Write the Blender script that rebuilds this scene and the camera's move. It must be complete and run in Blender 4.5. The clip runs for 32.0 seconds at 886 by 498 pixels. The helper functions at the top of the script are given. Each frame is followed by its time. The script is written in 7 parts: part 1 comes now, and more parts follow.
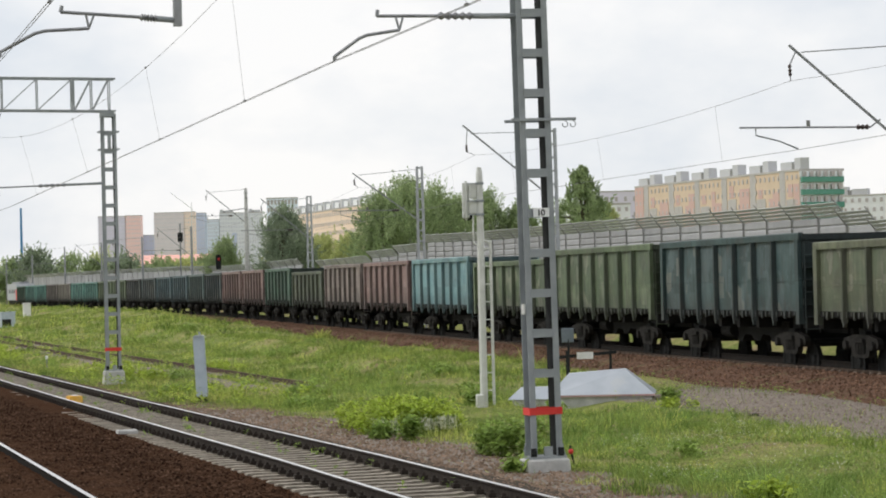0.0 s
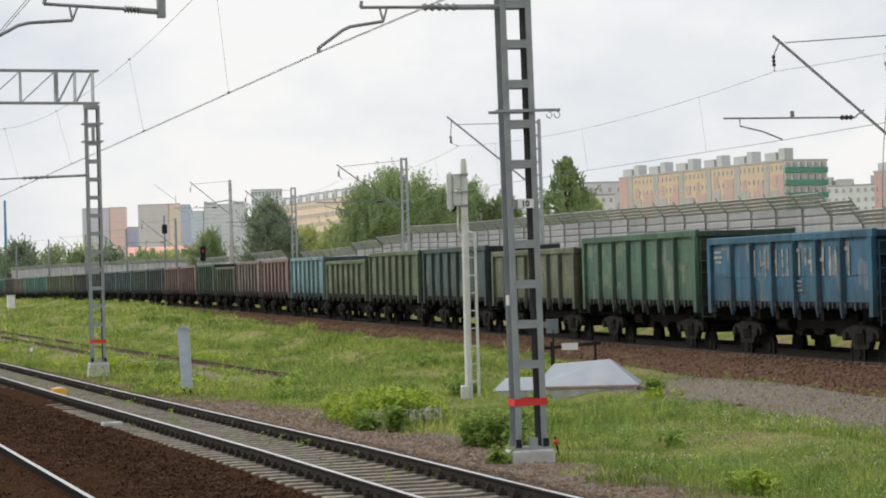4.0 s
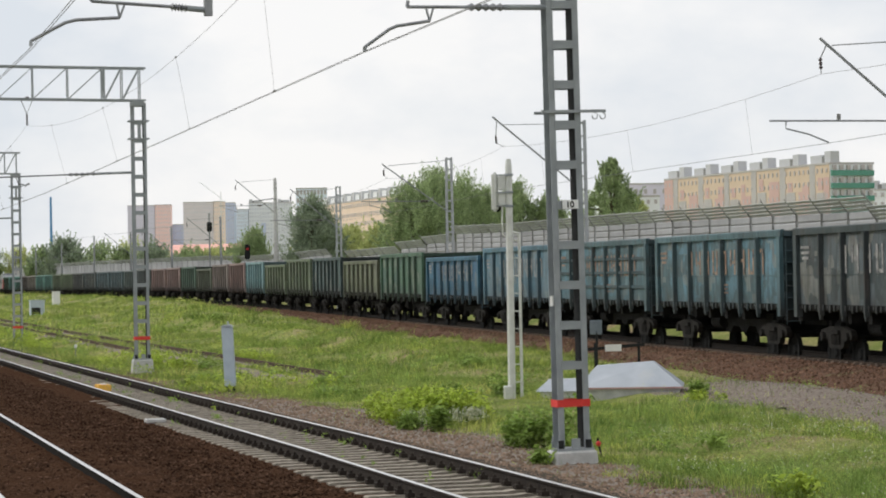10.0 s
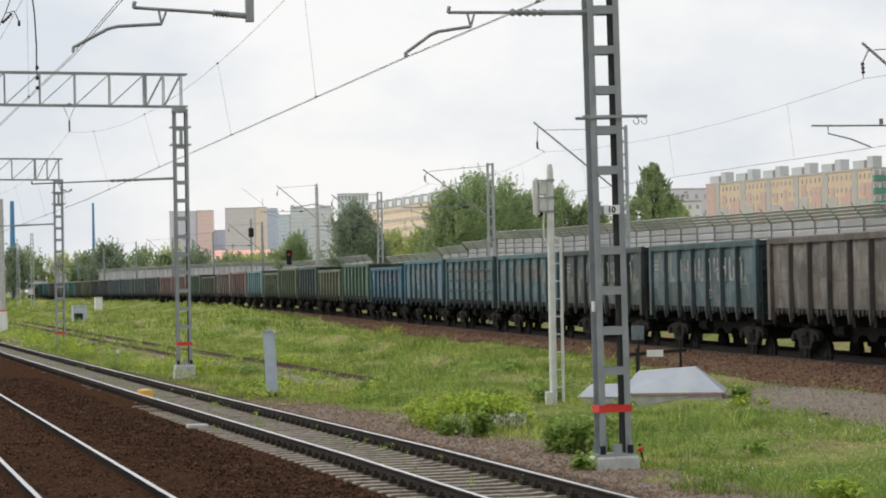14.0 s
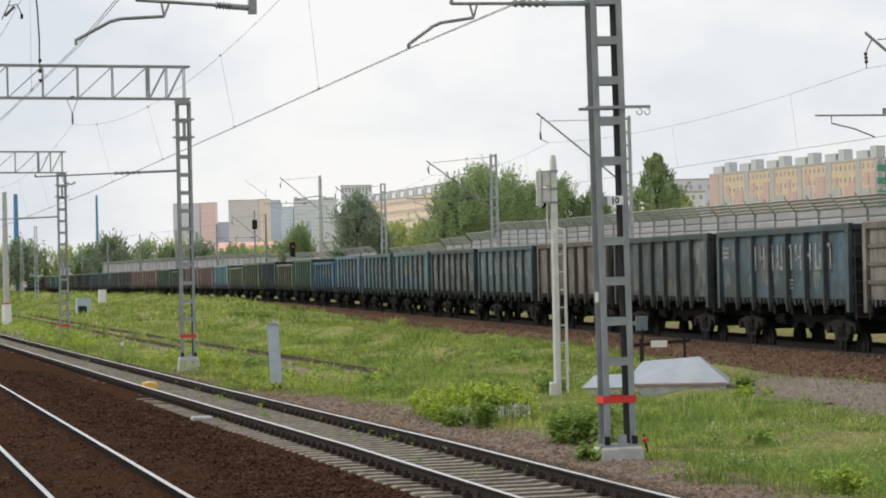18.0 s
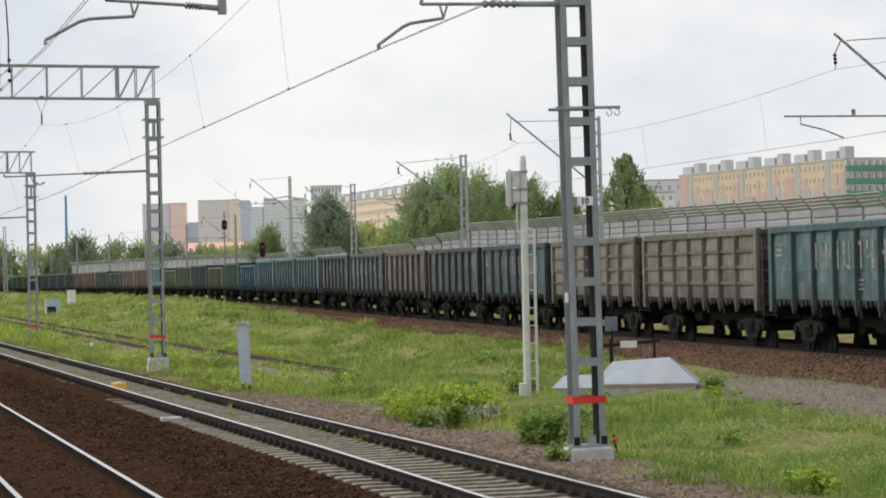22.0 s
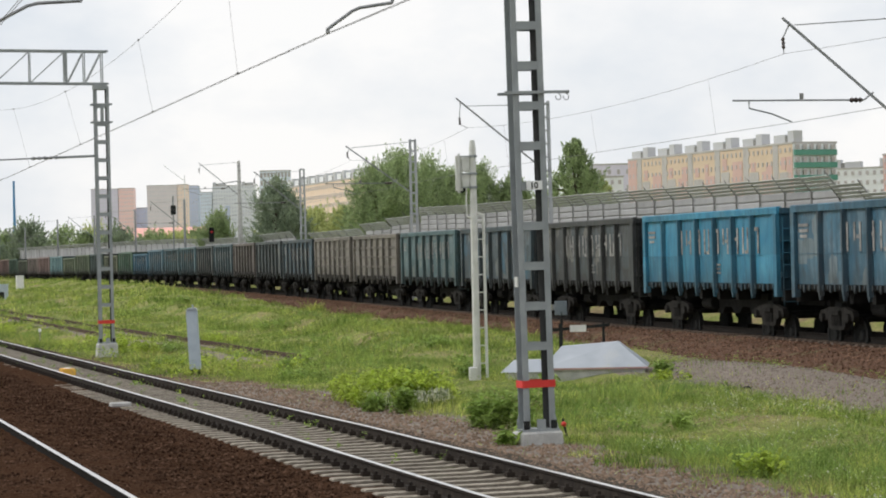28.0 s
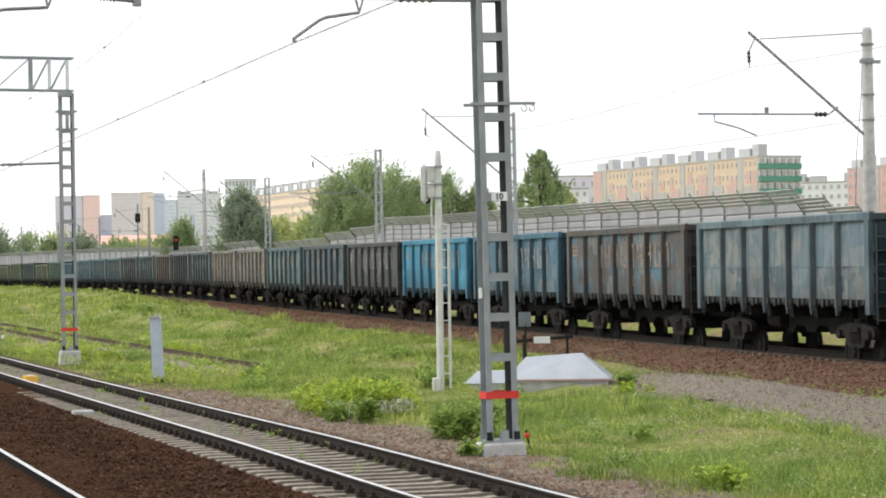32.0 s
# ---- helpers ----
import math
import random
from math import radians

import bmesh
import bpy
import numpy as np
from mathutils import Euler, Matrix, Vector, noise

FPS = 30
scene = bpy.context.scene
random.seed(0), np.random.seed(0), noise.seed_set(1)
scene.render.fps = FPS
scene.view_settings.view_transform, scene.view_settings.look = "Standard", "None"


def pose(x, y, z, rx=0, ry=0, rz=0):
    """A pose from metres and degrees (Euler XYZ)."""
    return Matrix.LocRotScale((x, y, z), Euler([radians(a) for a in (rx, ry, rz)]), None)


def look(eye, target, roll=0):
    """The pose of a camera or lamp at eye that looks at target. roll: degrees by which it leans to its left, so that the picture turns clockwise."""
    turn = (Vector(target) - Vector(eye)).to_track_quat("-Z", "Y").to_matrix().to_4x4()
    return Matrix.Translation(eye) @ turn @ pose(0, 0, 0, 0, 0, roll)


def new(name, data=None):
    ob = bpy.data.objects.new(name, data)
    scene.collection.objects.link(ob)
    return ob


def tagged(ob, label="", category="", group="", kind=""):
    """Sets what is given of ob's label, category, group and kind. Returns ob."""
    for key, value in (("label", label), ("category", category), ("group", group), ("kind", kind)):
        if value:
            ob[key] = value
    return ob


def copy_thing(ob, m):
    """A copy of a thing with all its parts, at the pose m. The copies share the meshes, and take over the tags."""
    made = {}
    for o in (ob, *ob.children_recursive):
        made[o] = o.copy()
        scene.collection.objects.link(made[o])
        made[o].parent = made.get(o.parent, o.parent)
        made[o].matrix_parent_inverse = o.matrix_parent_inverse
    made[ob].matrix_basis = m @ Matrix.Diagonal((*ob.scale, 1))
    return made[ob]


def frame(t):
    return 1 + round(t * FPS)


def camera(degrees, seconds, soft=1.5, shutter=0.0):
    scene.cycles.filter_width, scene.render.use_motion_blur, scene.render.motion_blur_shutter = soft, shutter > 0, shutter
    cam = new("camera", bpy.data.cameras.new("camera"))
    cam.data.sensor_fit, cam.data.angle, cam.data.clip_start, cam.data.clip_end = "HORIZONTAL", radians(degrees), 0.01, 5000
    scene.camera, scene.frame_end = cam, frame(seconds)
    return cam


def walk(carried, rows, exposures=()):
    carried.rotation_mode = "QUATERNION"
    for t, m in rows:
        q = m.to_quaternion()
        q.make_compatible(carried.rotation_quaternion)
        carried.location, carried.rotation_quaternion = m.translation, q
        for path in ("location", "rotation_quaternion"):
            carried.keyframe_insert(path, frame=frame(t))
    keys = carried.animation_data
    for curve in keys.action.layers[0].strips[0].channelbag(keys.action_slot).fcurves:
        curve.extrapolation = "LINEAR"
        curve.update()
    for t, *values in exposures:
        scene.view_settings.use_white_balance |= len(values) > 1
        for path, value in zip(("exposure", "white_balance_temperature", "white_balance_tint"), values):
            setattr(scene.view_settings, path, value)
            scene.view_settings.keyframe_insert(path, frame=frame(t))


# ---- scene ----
# A handheld telephoto shot from a station platform; z = 0 is the top of the near rails, y runs along them.
EYE_HEIGHT = 2.55
PATH = [
    (0, 90.852, 1.442, -15.759),
    (0.5, 90.957, 1.590, -15.787),
    (1, 91.452, 1.977, -15.902),
    (1.5, 91.487, 2.022, -16.164),
    (2, 91.175, 1.928, -16.162),
    (2.5, 90.932, 1.831, -16.144),
    (4.5, 90.637, 1.440, -16.003),
    (5, 90.692, 1.341, -15.838),
    (5.5, 90.865, 1.422, -15.873),
    (6, 90.979, 1.453, -16.044),
    (6.5, 90.834, 1.249, -16.153),
    (7, 90.679, 0.719, -15.917),
    (7.5, 90.644, 0.582, -15.572),
    (8, 90.713, 0.795, -15.394),
    (8.5, 90.755, 0.931, -15.222),
    (9, 90.732, 1.002, -15.038),
    (9.5, 90.691, 1.031, -14.964),
    (10, 90.659, 1.056, -15.085),
    (10.5, 90.567, 0.991, -15.183),
    (11, 90.435, 0.893, -15.032),
    (11.5, 90.314, 1.122, -14.555),
    (12, 90.251, 1.243, -14.277),
    (12.5, 90.275, 1.139, -14.363),
    (13, 90.653, 1.100, -14.137),
    (13.5, 90.930, 1.091, -13.972),
    (14, 90.807, 1.101, -14.108),
    (14.5, 90.550, 1.027, -14.308),
    (16.5, 90.564, 1.100, -13.994),
    (17, 90.578, 1.165, -13.931),
    (17.5, 90.592, 1.214, -13.990),
    (18, 90.604, 1.316, -14.020),
    (18.5, 90.723, 1.288, -14.011),
    (19, 90.750, 1.236, -14.112),
    (19.5, 90.703, 1.100, -14.167),
    (20, 90.678, 1.004, -14.179),
    (20.5, 90.716, 1.073, -14.421),
    (21, 90.777, 1.088, -14.704),
    (21.5, 90.732, 1.190, -14.862),
    (22, 90.599, 1.303, -14.731),
    (22.5, 90.449, 1.469, -14.730),
    (23, 90.368, 1.600, -14.871),
    (23.5, 90.321, 1.525, -14.925),
    (24, 90.302, 1.213, -14.807),
    (24.5, 90.333, 1.122, -14.884),
    (25, 90.361, 1.302, -15.197),
    (25.5, 90.342, 1.516, -15.522),
    (26, 90.312, 1.623, -15.722),
    (26.5, 90.291, 1.700, -15.905),
    (28.5, 90.084, 1.237, -15.959),
    (29, 89.932, 1.012, -16.039),
    (29.5, 89.912, 0.877, -16.104),
    (30, 89.974, 0.860, -16.328),
    (30.5, 90.069, 0.813, -16.575),
    (31, 90.218, 0.869, -16.695),
    (31.5, 90.309, 0.795, -16.746),
    (32, 90.437, 0.919, -16.759),
]
cam = camera(20.67, 32.0, soft=1.9)
walk(cam, [(t, pose(0, 0, EYE_HEIGHT, rx, ry, rz)) for t, rx, ry, rz in PATH], [(0, 0.11), (1, 0.12), (2, -0.05), (5, 0.08), (9, 0.1), (11, 0.03), (13, 0.07), (26, 0.05), (28, 0.11), (29, 0.23), (30, 0.42), (31, 0.5), (32, 0.53)])

# ---- world and sun ----
world = bpy.data.worlds.new("overcast_sky")
scene.world = world
world.use_nodes = True
wn, wl = world.node_tree.nodes, world.node_tree.links
wn.clear()
w_out = wn.new("ShaderNodeOutputWorld")
w_bg = wn.new("ShaderNodeBackground")
w_sky = wn.new("ShaderNodeTexSky")
w_sky.sky_type, w_sky.sun_disc = "NISHITA", False
w_sky.sun_elevation, w_sky.sun_rotation = radians(41), radians(-55)
w_co = wn.new("ShaderNodeTexCoord")
w_map = wn.new("ShaderNodeMapping")
w_map.inputs["Scale"].default_value = (5.5, 5.5, 10.0)
w_map.inputs["Location"].default_value = (1.3, 0.4, 0.2)
w_noise = wn.new("ShaderNodeTexNoise")
w_noise.inputs["Scale"].default_value = 1.0
w_noise.inputs["Detail"].default_value = 6.0
w_noise.inputs["Roughness"].default_value = 0.55
w_ramp = wn.new("ShaderNodeValToRGB")
w_ramp.color_ramp.elements[0].position = 0.36
w_ramp.color_ramp.elements[0].color = (0.715, 0.755, 0.81, 1)
w_ramp.color_ramp.elements[1].position = 0.57
w_ramp.color_ramp.elements[1].color = (0.945, 0.935, 0.93, 1)
w_mul = wn.new("ShaderNodeMixRGB")
w_mul.blend_type = "MULTIPLY"
w_mul.inputs[0].default_value = 1.0
w_mul.inputs[2].default_value = (0.10, 0.10, 0.10, 1)
w_mix = wn.new("ShaderNodeMixRGB")
w_mix.inputs[0].default_value = 0.93
wl.new(w_co.outputs["Generated"], w_map.inputs["Vector"])
wl.new(w_map.outputs["Vector"], w_noise.inputs["Vector"])
wl.new(w_noise.outputs["Fac"], w_ramp.inputs["Fac"])
wl.new(w_sky.outputs["Color"], w_mul.inputs[1])
wl.new(w_mul.outputs["Color"], w_mix.inputs[1])
wl.new(w_ramp.outputs["Color"], w_mix.inputs[2])
wl.new(w_mix.outputs["Color"], w_bg.inputs["Color"])
w_bg.inputs["Strength"].default_value = 1.0
wl.new(w_bg.outputs["Background"], w_out.inputs["Surface"])

sun = new("sun", bpy.data.lights.new("sun", "SUN"))
sun.data.energy, sun.data.angle, sun.data.color = 1.5, radians(18), (1.0, 0.96, 0.9)
sun.matrix_world = look((-80, 55, 85), (0, 0, 0))


# ---- materials ----
def material(name, base, second=None, scale=6.0, rough=0.8, metal=0.0, bump=0.0, bump_scale=40.0, contrast=0.35,
             third=None, third_scale=0.7, third_at=0.55, island=0.0, stretch=(1, 1, 1), random_by=0.0, spec=0.3, trans=0.0, tufts=None):
    """Two-scale noise over a base colour, with relief; third adds broad stains; island and random_by vary pieces."""
    m = bpy.data.materials.new(name)
    m.use_nodes = True
    n, l = m.node_tree.nodes, m.node_tree.links
    bsdf = n["Principled BSDF"]
    bsdf.inputs["Metallic"].default_value = metal
    bsdf.inputs["Specular IOR Level"].default_value = spec
    co = n.new("ShaderNodeTexCoord")
    mp = n.new("ShaderNodeMapping")
    mp.inputs["Scale"].default_value = stretch
    l.new(co.outputs["Object"], mp.inputs["Vector"])
    vec = mp.outputs["Vector"]
    if random_by:
        info = n.new("ShaderNodeObjectInfo")
        mul = n.new("ShaderNodeMath")
        mul.operation, mul.inputs[1].default_value = "MULTIPLY", 37.0
        add = n.new("ShaderNodeVectorMath")
        add.operation = "ADD"
        l.new(info.outputs["Random"], mul.inputs[0])
        l.new(vec, add.inputs[0])
        l.new(mul.outputs[0], add.inputs[1])
        vec = add.outputs[0]
    t1 = n.new("ShaderNodeTexNoise")
    t1.inputs["Scale"].default_value, t1.inputs["Detail"].default_value = scale, 6.0
    l.new(vec, t1.inputs["Vector"])
    ramp = n.new("ShaderNodeValToRGB")
    ramp.color_ramp.elements[0].position, ramp.color_ramp.elements[1].position = 0.5 - contrast / 2, 0.5 + contrast / 2
    ramp.color_ramp.elements[0].color = (*base, 1)
    ramp.color_ramp.elements[1].color = (*(second or [c * 1.25 for c in base]), 1)
    l.new(t1.outputs["Fac"], ramp.inputs["Fac"])
    colour = ramp.outputs["Color"]
    if third:
        t2 = n.new("ShaderNodeTexNoise")
        t2.inputs["Scale"].default_value, t2.inputs["Detail"].default_value, t2.inputs["Roughness"].default_value = third_scale, 8.0, 0.65
        l.new(vec, t2.inputs["Vector"])
        r2 = n.new("ShaderNodeValToRGB")
        r2.color_ramp.elements[0].position, r2.color_ramp.elements[1].position = third_at, third_at + 0.13
        l.new(t2.outputs["Fac"], r2.inputs["Fac"])
        mx = n.new("ShaderNodeMixRGB")
        l.new(r2.outputs["Color"], mx.inputs[0])
        l.new(colour, mx.inputs[1])
        mx.inputs[2].default_value = (*third, 1)
        colour = mx.outputs["Color"]
    if island or random_by:
        if island:
            geo = n.new("ShaderNodeNewGeometry")
            src = geo.outputs["Random Per Island"]
        else:
            src = info.outputs["Random"]
        mr = n.new("ShaderNodeMapRange")
        k = island or 0.12
        mr.inputs["To Min"].default_value, mr.inputs["To Max"].default_value = 1 - k, 1 + k
        l.new(src, mr.inputs["Value"])
        hs = n.new("ShaderNodeHueSaturation")
        l.new(mr.outputs["Result"], hs.inputs["Value"])
        l.new(colour, hs.inputs["Color"])
        colour = hs.outputs["Color"]
    if tufts:
        at = n.new("ShaderNodeAttribute")
        at.attribute_name = "tuft"
        tr_ = n.new("ShaderNodeValToRGB")
        els = tr_.color_ramp.elements
        while len(els) < len(tufts):
            els.new(0.5)
        for e, (p, c) in zip(els, tufts):
            e.position, e.color = p, (*c, 1)
        l.new(at.outputs["Fac"], tr_.inputs["Fac"])
        tm = n.new("ShaderNodeMixRGB")
        tm.blend_type, tm.inputs[0].default_value = "MULTIPLY", 1.0
        l.new(colour, tm.inputs[1])
        l.new(tr_.outputs["Color"], tm.inputs[2])
        colour = tm.outputs["Color"]
    l.new(colour, bsdf.inputs["Base Color"])
    rr = n.new("ShaderNodeMapRange")
    rr.inputs["To Min"].default_value, rr.inputs["To Max"].default_value = max(0.05, rough - 0.12), min(1.0, rough + 0.12)
    l.new(t1.outputs["Fac"], rr.inputs["Value"])
    l.new(rr.outputs["Result"], bsdf.inputs["Roughness"])
    if bump:
        t3 = n.new("ShaderNodeTexNoise")
        t3.inputs["Scale"].default_value, t3.inputs["Detail"].default_value = bump_scale, 4.0
        l.new(vec, t3.inputs["Vector"])
        bp = n.new("ShaderNodeBump")
        bp.inputs["Strength"].default_value, bp.inputs["Distance"].default_value = bump, 0.03
        l.new(t3.outputs["Fac"], bp.inputs["Height"])
        l.new(bp.outputs["Normal"], bsdf.inputs["Normal"])
    if trans:
        tr = n.new("ShaderNodeBsdfTranslucent")
        l.new(colour, tr.inputs["Color"])
        ms = n.new("ShaderNodeMixShader")
        ms.inputs[0].default_value = trans
        l.new(bsdf.outputs[0], ms.inputs[1])
        l.new(tr.outputs[0], ms.inputs[2])
        l.new(ms.outputs[0], n["Material Output"].inputs["Surface"])
    return m


def wagon_paint(name, base, worn, rust=0.5, patch=None, rust_colour=(0.062, 0.052, 0.046)):
    """Old wagon paint: faded sheets, vertical dirt streaks, rust and overpainted patches, coal grime low down."""
    m = bpy.data.materials.new(name)
    m.use_nodes = True
    n, l = m.node_tree.nodes, m.node_tree.links
    bsdf = n["Principled BSDF"]
    bsdf.inputs["Roughness"].default_value = 0.58
    bsdf.inputs["Specular IOR Level"].default_value = 0.45
    co = n.new("ShaderNodeTexCoord")
    info = n.new("ShaderNodeObjectInfo")
    mul = n.new("ShaderNodeMath")
    mul.operation, mul.inputs[1].default_value = "MULTIPLY", 53.0
    l.new(info.outputs["Random"], mul.inputs[0])
    add = n.new("ShaderNodeVectorMath")
    add.operation = "ADD"
    l.new(co.outputs["Object"], add.inputs[0])
    l.new(mul.outputs[0], add.inputs[1])

    def noise_at(scale, stretch, lo, hi, detail=6.0):
        mp = n.new("ShaderNodeMapping")
        mp.inputs["Scale"].default_value = stretch
        l.new(add.outputs[0], mp.inputs["Vector"])
        t = n.new("ShaderNodeTexNoise")
        t.inputs["Scale"].default_value, t.inputs["Detail"].default_value, t.inputs["Roughness"].default_value = scale, detail, 0.62
        l.new(mp.outputs["Vector"], t.inputs["Vector"])
        r = n.new("ShaderNodeMapRange")
        r.inputs["From Min"].default_value, r.inputs["From Max"].default_value = lo, hi
        l.new(t.outputs["Fac"], r.inputs["Value"])
        return r.outputs["Result"]

    def mix(fac, a, b):
        x = n.new("ShaderNodeMixRGB")
        l.new(fac, x.inputs[0])
        if isinstance(a, tuple):
            x.inputs[1].default_value = (*a, 1)
        else:
            l.new(a, x.inputs[1])
        if isinstance(b, tuple):
            x.inputs[2].default_value = (*b, 1)
        else:
            l.new(b, x.inputs[2])
        return x.outputs["Color"]

    colour = mix(noise_at(1.1, (1, 1, 1), 0.35, 0.68), base, worn)
    bx = n.new("ShaderNodeSeparateXYZ")
    l.new(co.outputs["Object"], bx.inputs["Vector"])
    bay = n.new("ShaderNodeMath")
    bay.operation, bay.inputs[1].default_value, bay.inputs[2].default_value = "MULTIPLY_ADD", 1 / 1.71, 0.5
    l.new(bx.outputs["X"], bay.inputs[0])
    flo = n.new("ShaderNodeMath")
    flo.operation = "FLOOR"
    l.new(bay.outputs[0], flo.inputs[0])
    half = n.new("ShaderNodeMath")
    half.operation, half.inputs[1].default_value = "GREATER_THAN", 2.19
    l.new(bx.outputs["Z"], half.inputs[0])
    row = n.new("ShaderNodeMath")
    row.operation, row.inputs[1].default_value = "MULTIPLY_ADD", 13.7
    l.new(half.outputs[0], row.inputs[0])
    l.new(flo.outputs[0], row.inputs[2])
    seed = n.new("ShaderNodeMath")
    seed.operation = "ADD"
    l.new(row.outputs[0], seed.inputs[0])
    l.new(mul.outputs[0], seed.inputs[1])
    wn_ = n.new("ShaderNodeTexWhiteNoise")
    wn_.noise_dimensions = "1D"
    l.new(seed.outputs[0], wn_.inputs["W"])
    tone = n.new("ShaderNodeMapRange")
    tone.inputs["To Min"].default_value, tone.inputs["To Max"].default_value = 0.74, 1.24
    l.new(wn_.outputs["Value"], tone.inputs["Value"])
    hsv = n.new("ShaderNodeHueSaturation")
    l.new(tone.outputs["Result"], hsv.inputs["Value"])
    l.new(colour, hsv.inputs["Color"])
    colour = hsv.outputs["Color"]
    if patch:
        colour = mix(noise_at(0.95, (1, 1, 0.8), 0.53, 0.68, 5.0), colour, patch)
        colour = mix(noise_at(1.7, (1, 1, 0.9), 0.60, 0.68, 4.0), colour, tuple(0.6 * a + 0.4 * b + 0.025 for a, b in zip(worn, patch)))
        vor = n.new("ShaderNodeTexVoronoi")
        vor.distance, vor.inputs["Scale"].default_value = "CHEBYCHEV", 1.7
        l.new(add.outputs[0], vor.inputs["Vector"])
        cell = n.new("ShaderNodeSeparateColor")
        l.new(vor.outputs["Color"], cell.inputs["Color"])
        for out, lo, tint in (("Red", 0.66, patch), ("Green", 0.80, tuple(0.35 * a + 0.65 * b for a, b in zip(worn, (0.34, 0.32, 0.27))))):
            hit = n.new("ShaderNodeMapRange")
            hit.inputs["From Min"].default_value, hit.inputs["From Max"].default_value, hit.inputs["To Max"].default_value = lo, lo + 0.05, 0.5
            l.new(cell.outputs[out], hit.inputs["Value"])
            colour = mix(hit.outputs["Result"], colour, tint)
    colour = mix(noise_at(2.6, (0.35, 1, 2.2), 0.60, 0.92), colour, tuple(min(0.6, c * 1.2 + 0.03) for c in worn))
    colour = mix(noise_at(5.0, (1, 1.6, 0.12), 0.46, 0.86), colour, tuple(c * 0.30 for c in base))
    colour = mix(noise_at(2.3, (1, 1, 0.6), 0.62 - 0.2 * rust, 0.92 - 0.2 * rust), colour, rust_colour)
    sep = n.new("ShaderNodeSeparateXYZ")
    l.new(co.outputs["Object"], sep.inputs["Vector"])
    grime = n.new("ShaderNodeMapRange")
    grime.inputs["From Min"].default_value, grime.inputs["From Max"].default_value = 1.95, 1.15
    l.new(sep.outputs["Z"], grime.inputs["Value"])
    gm = n.new("ShaderNodeMath")
    gm.operation = "MULTIPLY"
    l.new(grime.outputs["Result"], gm.inputs[0])
    l.new(noise_at(2.5, (1, 1, 0.4), 0.25, 0.75), gm.inputs[1])
    colour = mix(gm.outputs[0], colour, (0.030, 0.030, 0.029))
    l.new(colour, bsdf.inputs["Base Color"])
    t3 = n.new("ShaderNodeTexNoise")
    t3.inputs["Scale"].default_value = 1.6
    l.new(add.outputs[0], t3.inputs["Vector"])
    bp = n.new("ShaderNodeBump")
    bp.inputs["Strength"].default_value, bp.inputs["Distance"].default_value = 0.5, 0.06
    l.new(t3.outputs["Fac"], bp.inputs["Height"])
    l.new(bp.outputs["Normal"], bsdf.inputs["Normal"])
    return m


M_BALLAST = material("brown_ballast", (0.036, 0.018, 0.0105), (0.078, 0.045, 0.029), 16, 0.95, bump=1.0, bump_scale=24, contrast=0.24,
                     third=(0.070, 0.040, 0.025), third_scale=0.5, third_at=0.62, spec=0.0)
M_GREYBALLAST = material("grey_ballast", (0.042, 0.035, 0.027), (0.10, 0.084, 0.066), 22, 0.95, bump=1.0, bump_scale=28, contrast=0.3, spec=0.05,
                         third=(0.10, 0.13, 0.05), third_scale=0.9, third_at=0.60)
M_REDBALLAST = material("rusty_ballast", (0.080, 0.043, 0.029), (0.175, 0.108, 0.076), 14, 0.95, bump=1.0, bump_scale=20, contrast=0.3, spec=0.05,
                        third=(0.15, 0.15, 0.075), third_scale=0.6, third_at=0.55)
M_RAIL = material("rail_steel", (0.024, 0.0195, 0.0165), (0.050, 0.041, 0.034), 9, 0.8, 0.0, bump=0.2, spec=0.1)
M_DARKRAIL = material("sooty_rail", (0.013, 0.012, 0.011), (0.028, 0.024, 0.021), 9, 0.9, bump=0.2, spec=0.05)
M_RAILTOP = material("polished_rail_head", (0.62, 0.61, 0.60), (0.75, 0.74, 0.72), 3, 0.32, 0.9)
M_OLDRAIL = material("rusty_rail", (0.065, 0.042, 0.03), (0.12, 0.08, 0.058), 8, 0.9, bump=0.3)
M_SLEEPER = material("weathered_concrete", (0.20, 0.175, 0.138), (0.37, 0.33, 0.27), 9, 0.9, bump=0.5, random_by=0.1,
                     third=(0.12, 0.095, 0.075), third_scale=1.3, third_at=0.56)
M_CONCRETE = material("grey_concrete", (0.42, 0.42, 0.41), (0.58, 0.58, 0.56), 5, 0.9, bump=0.4, third=(0.30, 0.29, 0.27), third_at=0.6)
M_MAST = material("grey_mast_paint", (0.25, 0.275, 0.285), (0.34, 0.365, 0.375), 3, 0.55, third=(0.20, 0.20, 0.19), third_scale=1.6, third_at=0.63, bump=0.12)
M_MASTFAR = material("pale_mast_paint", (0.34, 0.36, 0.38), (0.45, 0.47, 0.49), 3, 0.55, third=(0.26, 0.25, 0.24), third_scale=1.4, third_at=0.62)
M_SIGNALPOST = material("cream_mast_paint", (0.56, 0.57, 0.54), (0.68, 0.69, 0.66), 4, 0.5, third=(0.4, 0.38, 0.33), third_scale=2.0, third_at=0.64)
M_RED = material("red_band_paint", (0.60, 0.035, 0.03), (0.72, 0.06, 0.05), 5, 0.5)
M_WHITE = material("white_paint", (0.72, 0.73, 0.73), (0.82, 0.83, 0.82), 4, 0.55, third=(0.55, 0.53, 0.48), third_at=0.66)
M_BLUEGREY = material("blue_grey_paint", (0.40, 0.47, 0.55), (0.50, 0.57, 0.64), 4, 0.5, third=(0.30, 0.33, 0.36), third_at=0.64)
